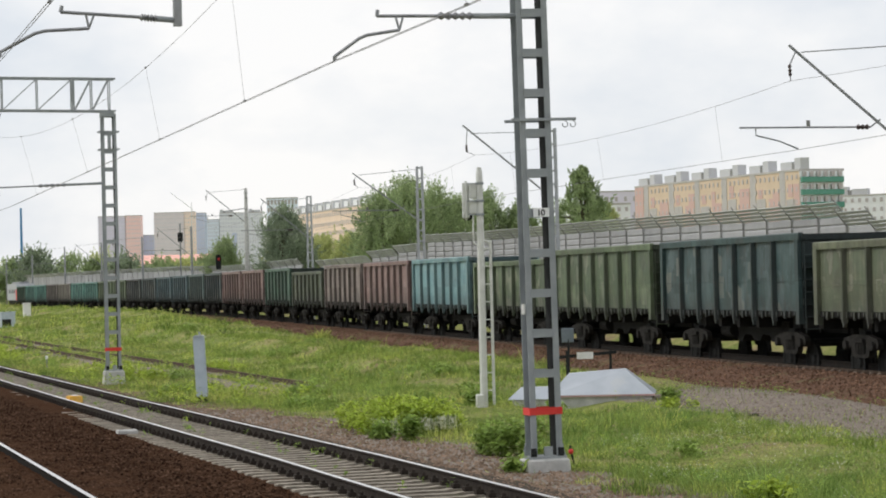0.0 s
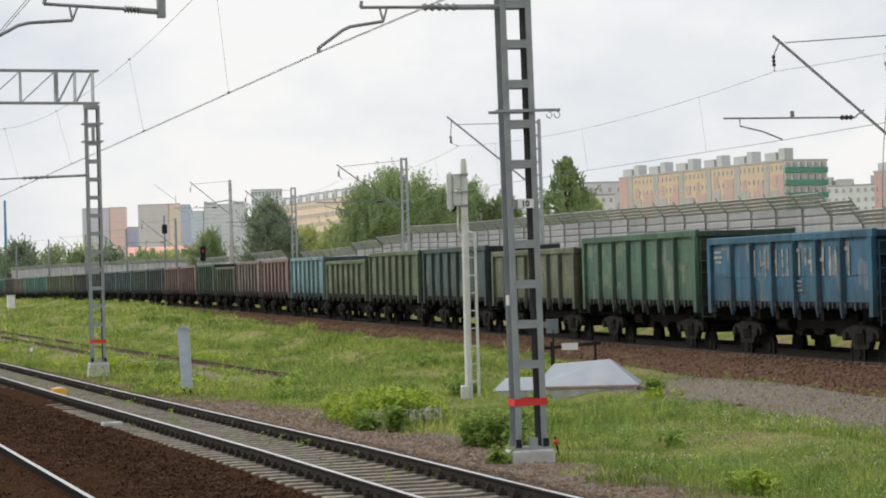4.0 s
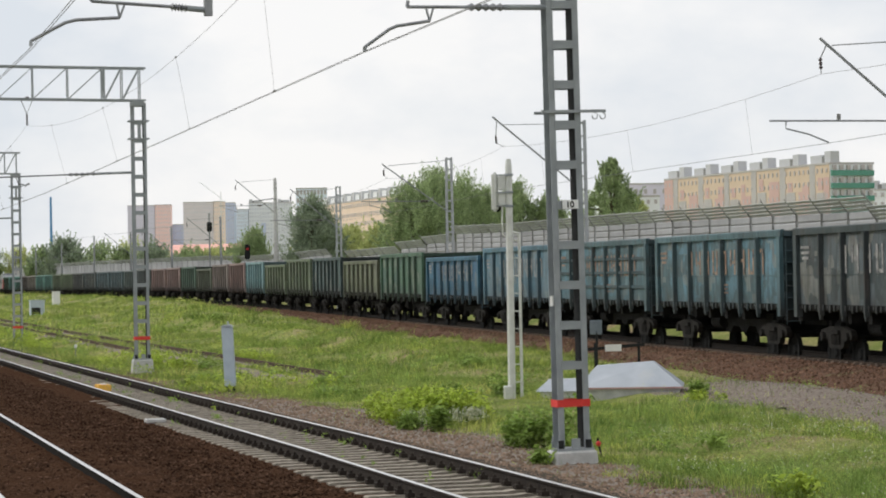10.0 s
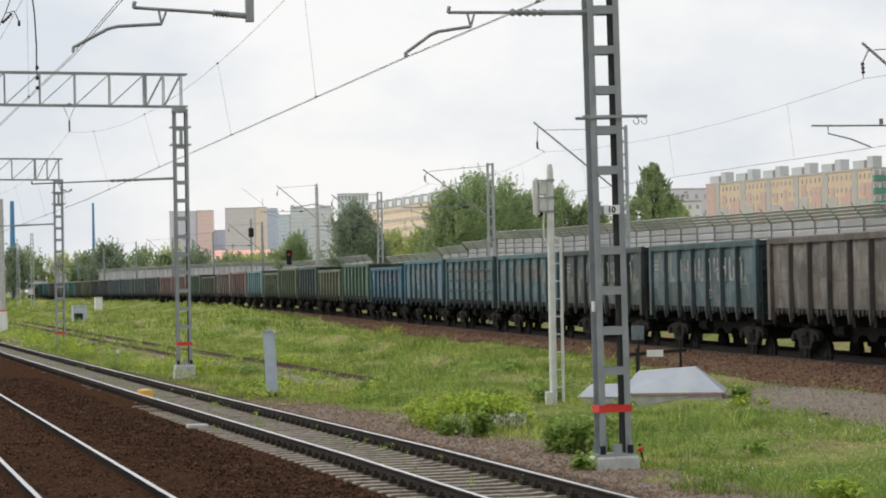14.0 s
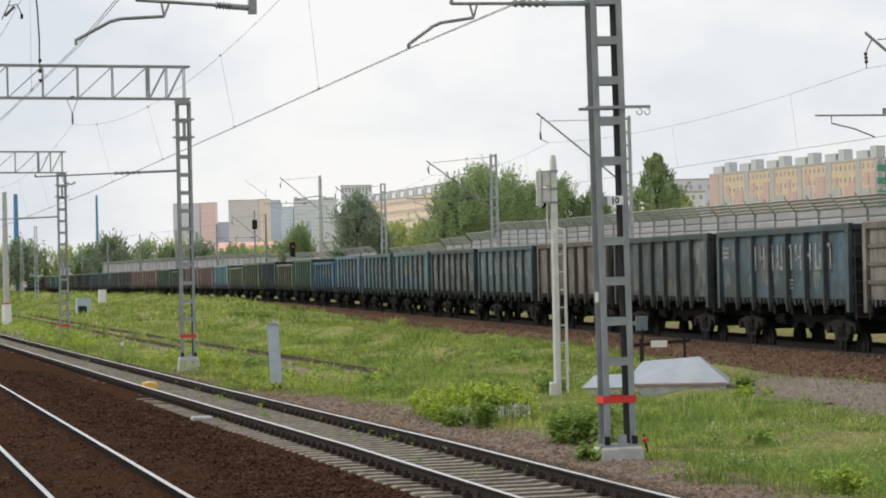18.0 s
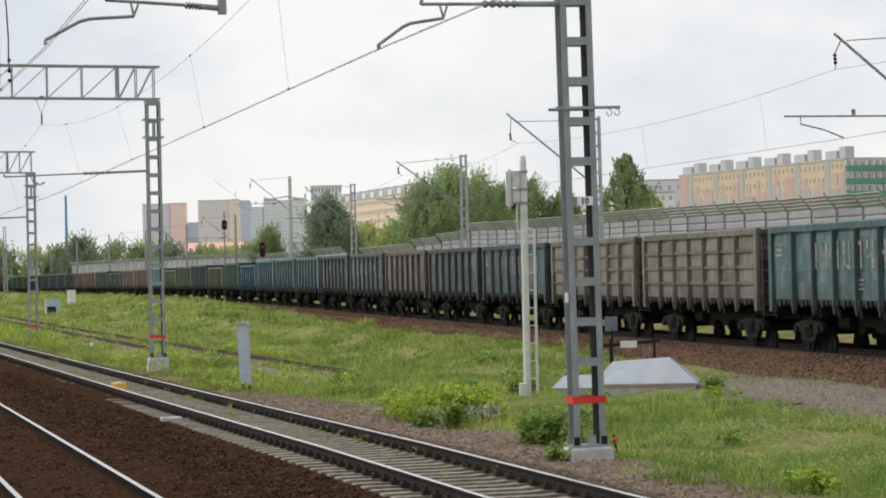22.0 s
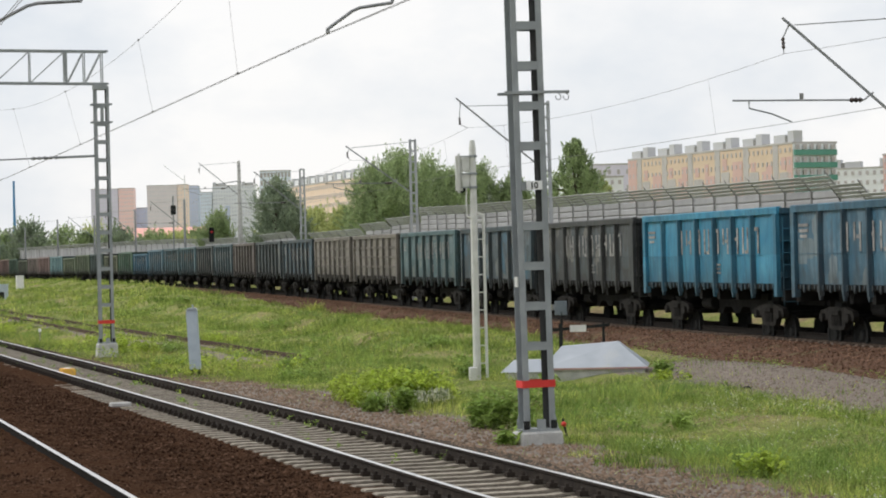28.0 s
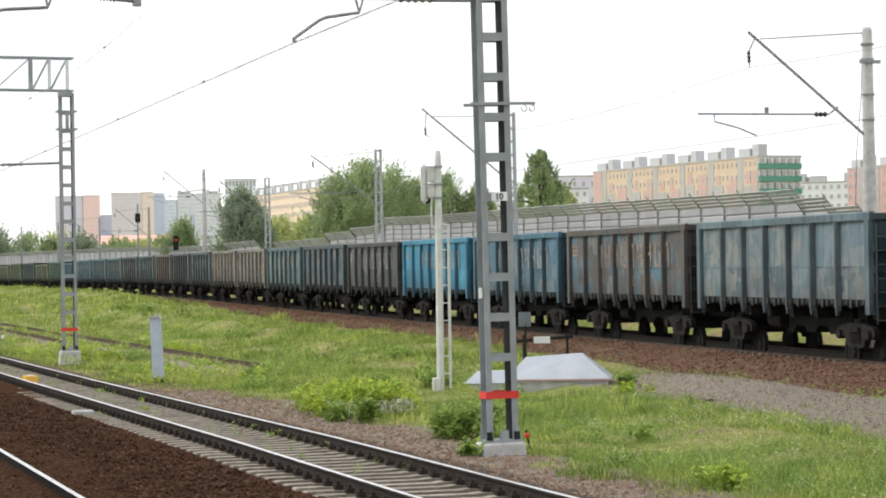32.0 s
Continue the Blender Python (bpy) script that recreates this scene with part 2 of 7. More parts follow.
M_ROOFWHITE = material("pale_blue_white_sheet", (0.34, 0.375, 0.42), (0.43, 0.465, 0.51), 1.5, 0.5, third=(0.46, 0.48, 0.48), third_at=0.63)
M_SIGNGREY = material("dull_slate_paint", (0.13, 0.16, 0.19), (0.18, 0.21, 0.24), 4, 0.6)
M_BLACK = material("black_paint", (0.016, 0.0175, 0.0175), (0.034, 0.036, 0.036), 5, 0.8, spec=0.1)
M_YELLOW = material("orange_yellow_paint", (0.78, 0.42, 0.05), (0.85, 0.52, 0.10), 5, 0.55, third=(0.5, 0.33, 0.15), third_scale=4)
M_STEEL = material("galvanised_steel", (0.22, 0.23, 0.24), (0.34, 0.35, 0.36), 6, 0.5, 0.5)
M_WIRE = material("weathered_copper_wire", (0.20, 0.20, 0.20), (0.28, 0.28, 0.275), 6, 0.6, 0.3)
M_INSULATOR = material("brown_porcelain", (0.045, 0.035, 0.035), (0.08, 0.06, 0.055), 6, 0.3)
M_UNDER = material("coal_black_steel", (0.012, 0.0125, 0.0125), (0.026, 0.0258, 0.025), 3, 0.85, bump=0.4, third=(0.026, 0.024, 0.022), third_scale=1.5, third_at=0.66, spec=0.1)
M_BOGIE = material("dusty_black_castings", (0.0115, 0.0125, 0.0125), (0.027, 0.0275, 0.0265), 4, 0.85, spec=0.1, bump=0.4)
M_SIDEFRAME = material("dusty_side_frame", (0.013, 0.0128, 0.012), (0.036, 0.034, 0.031), 4, 0.85, bump=0.3, spec=0.1)
M_FENCE = material("grey_barrier_sheet", (0.325, 0.33, 0.335), (0.395, 0.40, 0.405), 1.2, 0.6, random_by=0.05, third=(0.28, 0.28, 0.27), third_at=0.62)
M_FENCETOP = material("grey_green_barrier_sheet", (0.38, 0.40, 0.38), (0.47, 0.49, 0.47), 1.2, 0.6, random_by=0.05)
M_POST = material("dark_grey_post", (0.19, 0.19, 0.185), (0.26, 0.26, 0.25), 4, 0.6)
M_BARK = material("bark", (0.07, 0.055, 0.042), (0.14, 0.115, 0.09), 9, 0.95, bump=0.8)
M_LEAF = material("green_leaves", (0.26, 0.345, 0.16), (0.40, 0.485, 0.255), 0.5, 0.75, island=0.3, trans=0.5)
M_LEAFDARK = material("dark_green_leaves", (0.22, 0.285, 0.19), (0.34, 0.40, 0.275), 0.5, 0.75, island=0.3, trans=0.45)
M_LEAFLIGHT = material("yellow_green_leaves", (0.42, 0.48, 0.19), (0.60, 0.63, 0.29), 0.5, 0.75, island=0.22, trans=0.5)
M_WEED = material("bright_weed_leaves", (0.29, 0.395, 0.05), (0.46, 0.56, 0.088), 1.5, 0.7, island=0.4, trans=0.4)
M_WEEDMID = material("mid_green_weed_leaves", (0.185, 0.285, 0.06), (0.31, 0.42, 0.098), 1.5, 0.7, island=0.4, trans=0.4)
M_GRASS = material("grass_blades", (0.165, 0.24, 0.055), (0.37, 0.435, 0.12), 0.9, 0.8, contrast=0.22, island=0.5, third=(0.43, 0.39, 0.18), third_scale=0.34, third_at=0.55, trans=0.4,
                   tufts=[(0.0, (0.48, 0.60, 0.45)), (0.35, (0.85, 0.93, 0.78)), (0.72, (1.15, 1.16, 1.0)), (1.0, (1.65, 1.42, 1.4))])
M_DRY = material("dry_stalks", (0.34, 0.28, 0.15), (0.48, 0.42, 0.25), 2, 0.9, island=0.3, trans=0.3)
M_FLOWER = material("pale_flowers", (0.52, 0.53, 0.38), (0.68, 0.69, 0.54), 5, 0.8)
M_LETTERTAN = material("rust_stained_lettering", (0.25, 0.165, 0.12), (0.36, 0.27, 0.21), 3.5, 0.8, third=(0.10, 0.10, 0.10), third_scale=3.0, third_at=0.5)
M_LETTER = material("faded_white_lettering", (0.24, 0.235, 0.23), (0.37, 0.365, 0.35), 3.5, 0.8, third=(0.13, 0.135, 0.14), third_scale=3.0, third_at=0.48)


# ---- mesh helpers ----
def box(bm, x0, x1, y0, y1, z0, z1):
    v = [bm.verts.new(p) for p in ((x0, y0, z0), (x1, y0, z0), (x1, y1, z0), (x0, y1, z0), (x0, y0, z1), (x1, y0, z1), (x1, y1, z1), (x0, y1, z1))]
    for f in ((0, 3, 2, 1), (4, 5, 6, 7), (0, 1, 5, 4), (1, 2, 6, 5), (2, 3, 7, 6), (3, 0, 4, 7)):
        bm.faces.new([v[i] for i in f])
    return v


def prism(bm, outline, axis, a, b):
    """Extrudes a closed outline of 2D points along an axis from a to b."""
    def place(p, w):
        return {"x": (w, p[0], p[1]), "y": (p[0], w, p[1]), "z": (p[0], p[1], w)}[axis]
    va = [bm.verts.new(place(p, a)) for p in outline]
    vb = [bm.verts.new(place(p, b)) for p in outline]
    k = len(outline)
    bm.faces.new(va)
    bm.faces.new(vb[::-1])
    for i in range(k):
        bm.faces.new((va[i], vb[i], vb[(i + 1) % k], va[(i + 1) % k]))


def tube(bm, points, r, sides=6, caps=True):
    """A round bar through points; r is one radius or one for each point."""
    pts = [Vector(p) for p in points]
    rings = []
    for i, p in enumerate(pts):
        d = (pts[min(i + 1, len(pts) - 1)] - pts[max(i - 1, 0)]).normalized()
        a = d.cross(Vector((0, 0, 1)) if abs(d.z) < 0.95 else Vector((0, 1, 0))).normalized()
        b = d.cross(a)
        rad = r[i] if isinstance(r, (list, tuple)) else r
        rings.append([bm.verts.new(p + rad * (math.cos(2 * math.pi * j / sides) * a + math.sin(2 * math.pi * j / sides) * b)) for j in range(sides)])
    for ra, rb in zip(rings, rings[1:]):
        for j in range(sides):
            bm.faces.new((ra[j], ra[(j + 1) % sides], rb[(j + 1) % sides], rb[j]))
    if caps:
        bm.faces.new(rings[0][::-1])
        bm.faces.new(rings[-1])


def beam(bm, p, q, w, h=None):
    """A square bar from p to q."""
    p, q, h = Vector(p), Vector(q), h or w
    d = (q - p).normalized()
    a = d.cross(Vector((0, 0, 1)) if abs(d.z) < 0.95 else Vector((0, 1, 0))).normalized()
    b = d.cross(a)
    v = [bm.verts.new(e + sa * a * w / 2 + sb * b * h / 2) for e in (p, q) for sa, sb in ((-1, -1), (1, -1), (1, 1), (-1, 1))]
    for f in ((0, 1, 2, 3), (7, 6, 5, 4), (0, 4, 5, 1), (1, 5, 6, 2), (2, 6, 7, 3), (3, 7, 4, 0)):
        bm.faces.new([v[i] for i in f])


def mesh_from(bm, name, mats, smooth=False):
    bmesh.ops.recalc_face_normals(bm, faces=bm.faces[:])
    me = bpy.data.meshes.new(name)
    bm.to_mesh(me)
    bm.free()
    for m in mats if isinstance(mats, (list, tuple)) else [mats]:
        me.materials.append(m)
    if smooth:
        me.shade_smooth()
    return me


def part(name, bm, mat, parent=None, label="", smooth=False):
    """Links a bmesh, or a mesh that is shared, as ONE mesh object under a thing or part."""
    me = bm if isinstance(bm, bpy.types.Mesh) else mesh_from(bm, name, mat, smooth)
    ob = new(name, me)
    ob.parent = parent
    return tagged(ob, label)


def thing(name, label, category, m=None, group="", kind=""):
    ob = new(name)
    if m is not None:
        ob.matrix_basis = m
    return tagged(ob, label, category, group, kind)


def soup(name, verts, faces, mat):
    me = bpy.data.meshes.new(name)
    me.from_pydata(verts, [], faces)
    me.materials.append(mat)
    return me


def smooth(a, b, v):
    t = np.clip((np.asarray(v, float) - a) / (b - a), 0, 1)
    return t * t * (3 - 2 * t)


# ---- plan: the freight track ----
KNOTS = [0, 70, 140, 210, 280, 350, 420, 520]
TURNS = [0.065, 0.0706, 0.0756, 0.0295, -0.0103, 0.0013, 0.0055, 0.0093]
S_AXIS = np.arange(-70.0, 900.0, 1.0)
S_TURN = np.interp(S_AXIS, KNOTS, TURNS)
S_X = np.cumsum(np.sin(S_TURN))
S_Y = np.cumsum(np.cos(S_TURN))
S_X, S_Y = S_X - S_X[70] + 27.713, S_Y - S_Y[70] + 64.0
S_Z = 0.22 + 0.34 * smooth(0, 170, S_AXIS)
TRACK_SHIFT = 1.55  # the track axis, to the right of the line of the wagons' near sides


def on_track(s, off=0.0, up=0.0):
    """A point at s metres along the freight track, off metres to the right of its axis."""
    off += TRACK_SHIFT
    th = float(np.interp(s, S_AXIS, S_TURN))
    return Vector((float(np.interp(s, S_AXIS, S_X)) + off * math.cos(th), float(np.interp(s, S_AXIS, S_Y)) - off * math.sin(th),
                   float(np.interp(s, S_AXIS, S_Z)) + up))


def track_x(y):
    return np.interp(y, S_Y, S_X)


NEAR_TRACK, SECOND_TRACK, HALF_GAUGE = 3.22, 8.27, 0.78
MAST_X, MAST_YS = 11.9, (36.5, 84.7, 132.2)


def second_z(y):
    """The second track falls gently away from the near one."""
    return float(np.interp(y, (0, 36, 58, 100, 150, 200), (0.0, 0.0, -0.095, -0.20, -0.30, -0.32)))


def siding_x(y):
    """The middle of the disused siding, which bends away towards the freight track."""
    return np.interp(y, (60, 120, 155, 212, 250), (15.2, 15.2, 15.6, 16.4, 17.0))


def ground_height(x, y):
    x, y = np.asarray(x, float), np.asarray(y, float)
    d = x - track_x(y)
    z = -0.42 + (0.10 * np.sin(x * 0.9 + y * 0.13) * np.sin(y * 0.31 - x * 0.2) + 0.07 * np.sin(x * 1.9 - y * 0.21) * np.sin(y * 0.12 + 1.0)) * smooth(11.5, 15, x) * (1 - np.exp(-((x - siding_x(y)) / 1.7) ** 2) * smooth(66, 74, y) * (1 - smooth(235, 260, y))) * (1 - smooth(60, 200, x))
    z = z - 0.10 * (1 - smooth(8, 11.5, x)) - 0.20 * smooth(58, 85, y) * (1 - smooth(12.6, 14.6, x))
    lip = np.interp(y, (60, 76, 102, 132, 200), (18.2, 20.0, 22.6, 23.8, 24.0))
    z = z + 0.52 * (0.35 * smooth(17.5, 24, x) + 0.65 * smooth(-1.1, 0.5, x - lip)) * smooth(62, 85, y) * (1 - smooth(400, 900, y)) * (1 - smooth(-8, -4.5, d) * (1 - smooth(120, 190, y)))
    z = z + 0.85 * smooth(120, 215, y) * np.exp(-((d + 6.2) / 2.6) ** 2) * (1 - smooth(520, 700, y))
    z = z + 0.12 * smooth(-7, -3.5, d) * (1 - smooth(3, 6, d)) * (1 - smooth(140, 200, y))
    z = z - 0.40 * smooth(-3.0, -1.6, d - 0.9 * smooth(62, 88, y)) * (1 - smooth(4.5, 7.5, d)) * (1 - smooth(140, 200, y))
    z = z + 1.0 * smooth(6.5, 10.5, d) * (1 - smooth(300, 900, x))
    return z


def build_ground():
    xs = np.concatenate([[-6000, -2000, -600, -200, -80, -40, -20, -8, 0], np.arange(1, 10, 1.0), np.arange(10, 30, 0.35), np.arange(30, 62, 1.0),
                         [66, 72, 80, 95, 120, 160, 220, 300, 420, 600, 1000, 2000, 4000, 6000]])
    ys = np.concatenate([[-6000, -2000, -600, -200, -80, -30, 0, 10], np.arange(16, 110, 0.6), np.arange(110, 240, 2.0), np.arange(240, 560, 8.0),
                         [580, 620, 680, 760, 900, 1100, 1400, 1900, 2600, 3600, 4800, 6000]])
    gx, gy = np.meshgrid(xs, ys)
    gz = ground_height(gx, gy)
    gz = gz - 0.15 * ((gx > 0.5) & (gx < 9.8)) * (gy > -100) * (gy < 800)
    verts = np.stack([gx, gy, gz], -1).reshape(-1, 3)
    nx, ny = len(xs), len(ys)
    i = (np.arange(ny - 1)[:, None] * nx + np.arange(nx - 1)[None, :]).ravel()
    faces = np.stack([i, i + 1, i + nx + 1, i + nx], -1)
    me = soup("ground", verts.tolist(), faces.tolist(), ground_material())
    me.shade_smooth()
    bare = np.zeros(len(verts))
    x, y = verts[:, 0], verts[:, 1]
    wob = 1.3 * np.sin(y * 0.55) + 0.8 * np.sin(y * 1.7 + 1)
    d = x - track_x(y)
    # trodden gravel beside the freight track, nearest the platform
    bare = np.maximum(bare, smooth(-7.7, -6.9, d + wob * 0.25) * (1 - smooth(57, 66, y + wob)) * (d < 2))
    bare = np.maximum(bare, 0.9 * (1 - smooth(11.3, 12.0, x + 0.12 * wob - 0.9 * (1 - smooth(52, 72, y)))) * (x > 5))
    bare = np.maximum(bare, 0.8 * (1 - smooth(0.35, 0.75, np.abs(np.abs(x - siding_x(y)) - HALF_GAUGE))) * (y > 72) * (y < 240))
    at = me.attributes.new("gravel", "FLOAT", "POINT")
    at.data.foreach_set("value", bare.astype(np.float32))
    ob = new("ground", me)
    return tagged(ob, "rough grassy railway ground with a gravel strip", "ground", kind="structure")


def ground_material():
    m = bpy.data.materials.new("grassy_ground")
    m.use_nodes = True
    n, l = m.node_tree.nodes, m.node_tree.links
    bsdf = n["Principled BSDF"]
    bsdf.inputs["Roughness"].default_value = 0.95
    bsdf.inputs["Specular IOR Level"].default_value = 0.1
    co = n.new("ShaderNodeTexCoord")

    def ramp_of(scale, stops, detail=6.0, rough=0.6):
        t = n.new("ShaderNodeTexNoise")
        t.inputs["Scale"].default_value, t.inputs["Detail"].default_value, t.inputs["Roughness"].default_value = scale, detail, rough
        l.new(co.outputs["Object"], t.inputs["Vector"])
        r = n.new("ShaderNodeValToRGB")
        els = r.color_ramp.elements
        while len(els) < len(stops):
            els.new(0.5)
        for e, (p, c) in zip(els, stops):
            e.position, e.color = p, (*c, 1)
        l.new(t.outputs["Fac"], r.inputs["Fac"])
        return t.outputs["Fac"], r.outputs["Color"]

    _, grass = ramp_of(0.32, [(0.33, (0.14, 0.18, 0.045)), (0.46, (0.215, 0.25, 0.068)), (0.56, (0.30, 0.285, 0.115)), (0.66, (0.27, 0.205, 0.12))])
    _, fine = ramp_of(7.0, [(0.3, (0.55, 0.55, 0.55)), (0.7, (1.25, 1.25, 1.25))])
    mul = n.new("ShaderNodeMixRGB")
    mul.blend_type = "MULTIPLY"
    mul.inputs[0].default_value = 1.0
    l.new(grass, mul.inputs[1])
    l.new(fine, mul.inputs[2])
    gf, gravel = ramp_of(9.0, [(0.32, (0.135, 0.106, 0.083)), (0.5, (0.24, 0.203, 0.17)), (0.68, (0.335, 0.295, 0.258))], 8.0, 0.75)
    at = n.new("ShaderNodeAttribute")
    at.attribute_name = "gravel"
    en = n.new("ShaderNodeTexNoise")
    en.inputs["Scale"].default_value, en.inputs["Detail"].default_value = 0.9, 8.0
    l.new(co.outputs["Object"], en.inputs["Vector"])
    sub = n.new("ShaderNodeMath")
    sub.operation, sub.inputs[1].default_value = "SUBTRACT", 0.5
    l.new(en.outputs["Fac"], sub.inputs[0])
    mad = n.new("ShaderNodeMath")
    mad.operation, mad.inputs[1].default_value = "MULTIPLY_ADD", 1.6
    l.new(sub.outputs[0], mad.inputs[0])
    l.new(at.outputs["Fac"], mad.inputs[2])
    edge = n.new("ShaderNodeMapRange")
    edge.inputs["From Min"].default_value, edge.inputs["From Max"].default_value = 0.42, 0.58
    l.new(mad.outputs[0], edge.inputs["Value"])
    mx = n.new("ShaderNodeMixRGB")
    l.new(edge.outputs["Result"], mx.inputs[0])
    l.new(mul.outputs["Color"], mx.inputs[1])
    l.new(gravel, mx.inputs[2])
    l.new(mx.outputs["Color"], bsdf.inputs["Base Color"])
    bp = n.new("ShaderNodeBump")
    bp.inputs["Strength"].default_value, bp.inputs["Distance"].default_value = 0.9, 0.06
    l.new(gf, bp.inputs["Height"])
    l.new(bp.outputs["Normal"], bsdf.inputs["Normal"])
    return m


build_ground()


# ---- tracks ----
def strip_bed(name, label, sections, mat, rough=0.02, seed=1):
    """A bed of stones lofted through cross-sections [(points of x, z), y]."""
    rng = np.random.default_rng(seed)
    rows = [[(x, y, z + rng.uniform(-rough, rough)) for x, z in prof] for prof, y in sections]
    k = len(rows[0])
    verts = [p for r in rows for p in r]
    faces = [(a * k + b, a * k + b + 1, (a + 1) * k + b + 1, (a + 1) * k + b) for a in range(len(rows) - 1) for b in range(k - 1)]
    me = soup(name, verts, faces, mat)
    me.shade_smooth()
    return tagged(new(name, me), label, "ballast", kind="structure")


bed_ys = np.concatenate([np.arange(8, 120, 0.5), np.arange(120, 700, 6.0)])
xs_near = np.concatenate([[-0.3], np.arange(0.6, 7.1, 0.25), [7.25, 7.46]])
strip_bed("ballast", "dark brown stone ballast between the near tracks",
          [([(x, -0.55 if x < 0 else -0.30 + 0.12 * min(1.0, max(0.0, (x - 0.5) * 2)) - (0.012 - 0.035 * float(smooth(50, 62, y)) if x > 6.8 else 0) + 0.065 * max(math.exp(-((x - 2.44) / 0.42) ** 2), math.exp(-((x - 4.0) / 0.42) ** 2)) - 0.03 * max(0.0, 1 - abs(x - 5.8)) + second_z(y) * min(1.0, max(0.0, (x - 4.5) / 2.4)))
             for x in xs_near], y) for y in bed_ys], M_BALLAST, 0.016, 1)
xs_second = np.concatenate([np.arange(7.47, 9.6, 0.2), [9.9, 10.3, 10.8, 11.3]])
strip_bed("ballast", "grey weedy stone ballast of the second track",
          [([(x, (-0.192 if x < 9.6 else -0.192 - 0.17 * (x - 9.6)) + second_z(y)) for x in xs_second], y) for y in bed_ys], M_GREYBALLAST, 0.005, 2)
f_sections = []
for s in np.concatenate([np.arange(-60, 150, 1.0), np.arange(150, 620, 8.0)]):
    c = on_track(s)
    wide = 1 - float(smooth(-2, 26, s))
    f_sections.append(([(c.x + o, c.z + h) for o, h in ((-3.3 - 2.3 * wide, -0.98), (-2.9 - 1.3 * wide, -0.70), (-2.4 - 0.6 * wide, -0.38), (-1.75, -0.26), (-1.2, -0.215), (-0.4, -0.24), (0.4, -0.24),
                                                       (1.2, -0.20), (1.75, -0.21), (2.6, -0.42), (4.6, -0.9))], c.y))
strip_bed("ballast", "rust-stained ballast bank of the freight track", f_sections, M_REDBALLAST, 0.03, 3)

RAIL_SIDE = [(-0.075, -0.18), (0.075, -0.18), (0.07, -0.165), (0.012, -0.145), (0.010, -0.05), (0.034, -0.035), (0.036, -0.004),
             (-0.036, -0.004), (-0.034, -0.035), (-0.010, -0.05), (-0.012, -0.145), (-0.07, -0.165)]


def rail_along(points, track, mat_side, mat_top, head=0.072):
    """One rail: dark sides, and a running surface worn bright."""
    def loft(profile):
        bm = bmesh.new()
        rings = []
        for i, p in enumerate(points):
            d = (points[min(i + 1, len(points) - 1)] - points[max(i - 1, 0)]).normalized()
            r = Vector((d.y, -d.x, 0)).normalized()
            rings.append([bm.verts.new(p + r * a + Vector((0, 0, b))) for a, b in profile])
        k = len(profile)
        for ra, rb in zip(rings, rings[1:]):
            for j in range(k):
                bm.faces.new((ra[j], ra[(j + 1) % k], rb[(j + 1) % k], rb[j]))
        bm.faces.new(rings[0])
        bm.faces.new(rings[-1][::-1])
        return bm
    rail = part("rail", loft(RAIL_SIDE), mat_side, track)
    if mat_top:
        part("running_surface", loft([(-head / 2, -0.006), (head / 2, -0.006), (head / 2 - 0.006, 0.0), (-head / 2 + 0.006, 0.0)]), mat_top, rail, "bright worn rail top")
    return rail


def straight(x, y0=6.0, y1=700.0, dip=False):
    return [Vector((x, y, second_z(y) if dip else 0.0)) for y in (y0, 36.0, 45.0, 60.0, 100.0, 150.0, 180.0, 220.0, y1)]


near_track = thing("near_track", "plain railway track half sunk in brown ballast", "railway track", kind="structure")
second_track = thing("second_track", "railway track on weathered concrete sleepers", "railway track", kind="structure")
freight_track = thing("freight_track", "curving freight track on a ballast bank", "railway track", kind="structure")
for side in (-HALF_GAUGE, HALF_GAUGE):
    # near rails: their shadow side is put into the dark rail colour
    rail_along(straight(NEAR_TRACK + side), near_track, M_DARKRAIL, M_RAILTOP)
    rail_along(straight(SECOND_TRACK + side, dip=True), second_track, M_RAIL, M_RAILTOP)
    rail_along([on_track(s, side) for s in np.arange(-60, 640, 5.0)], freight_track, M_DARKRAIL, None)


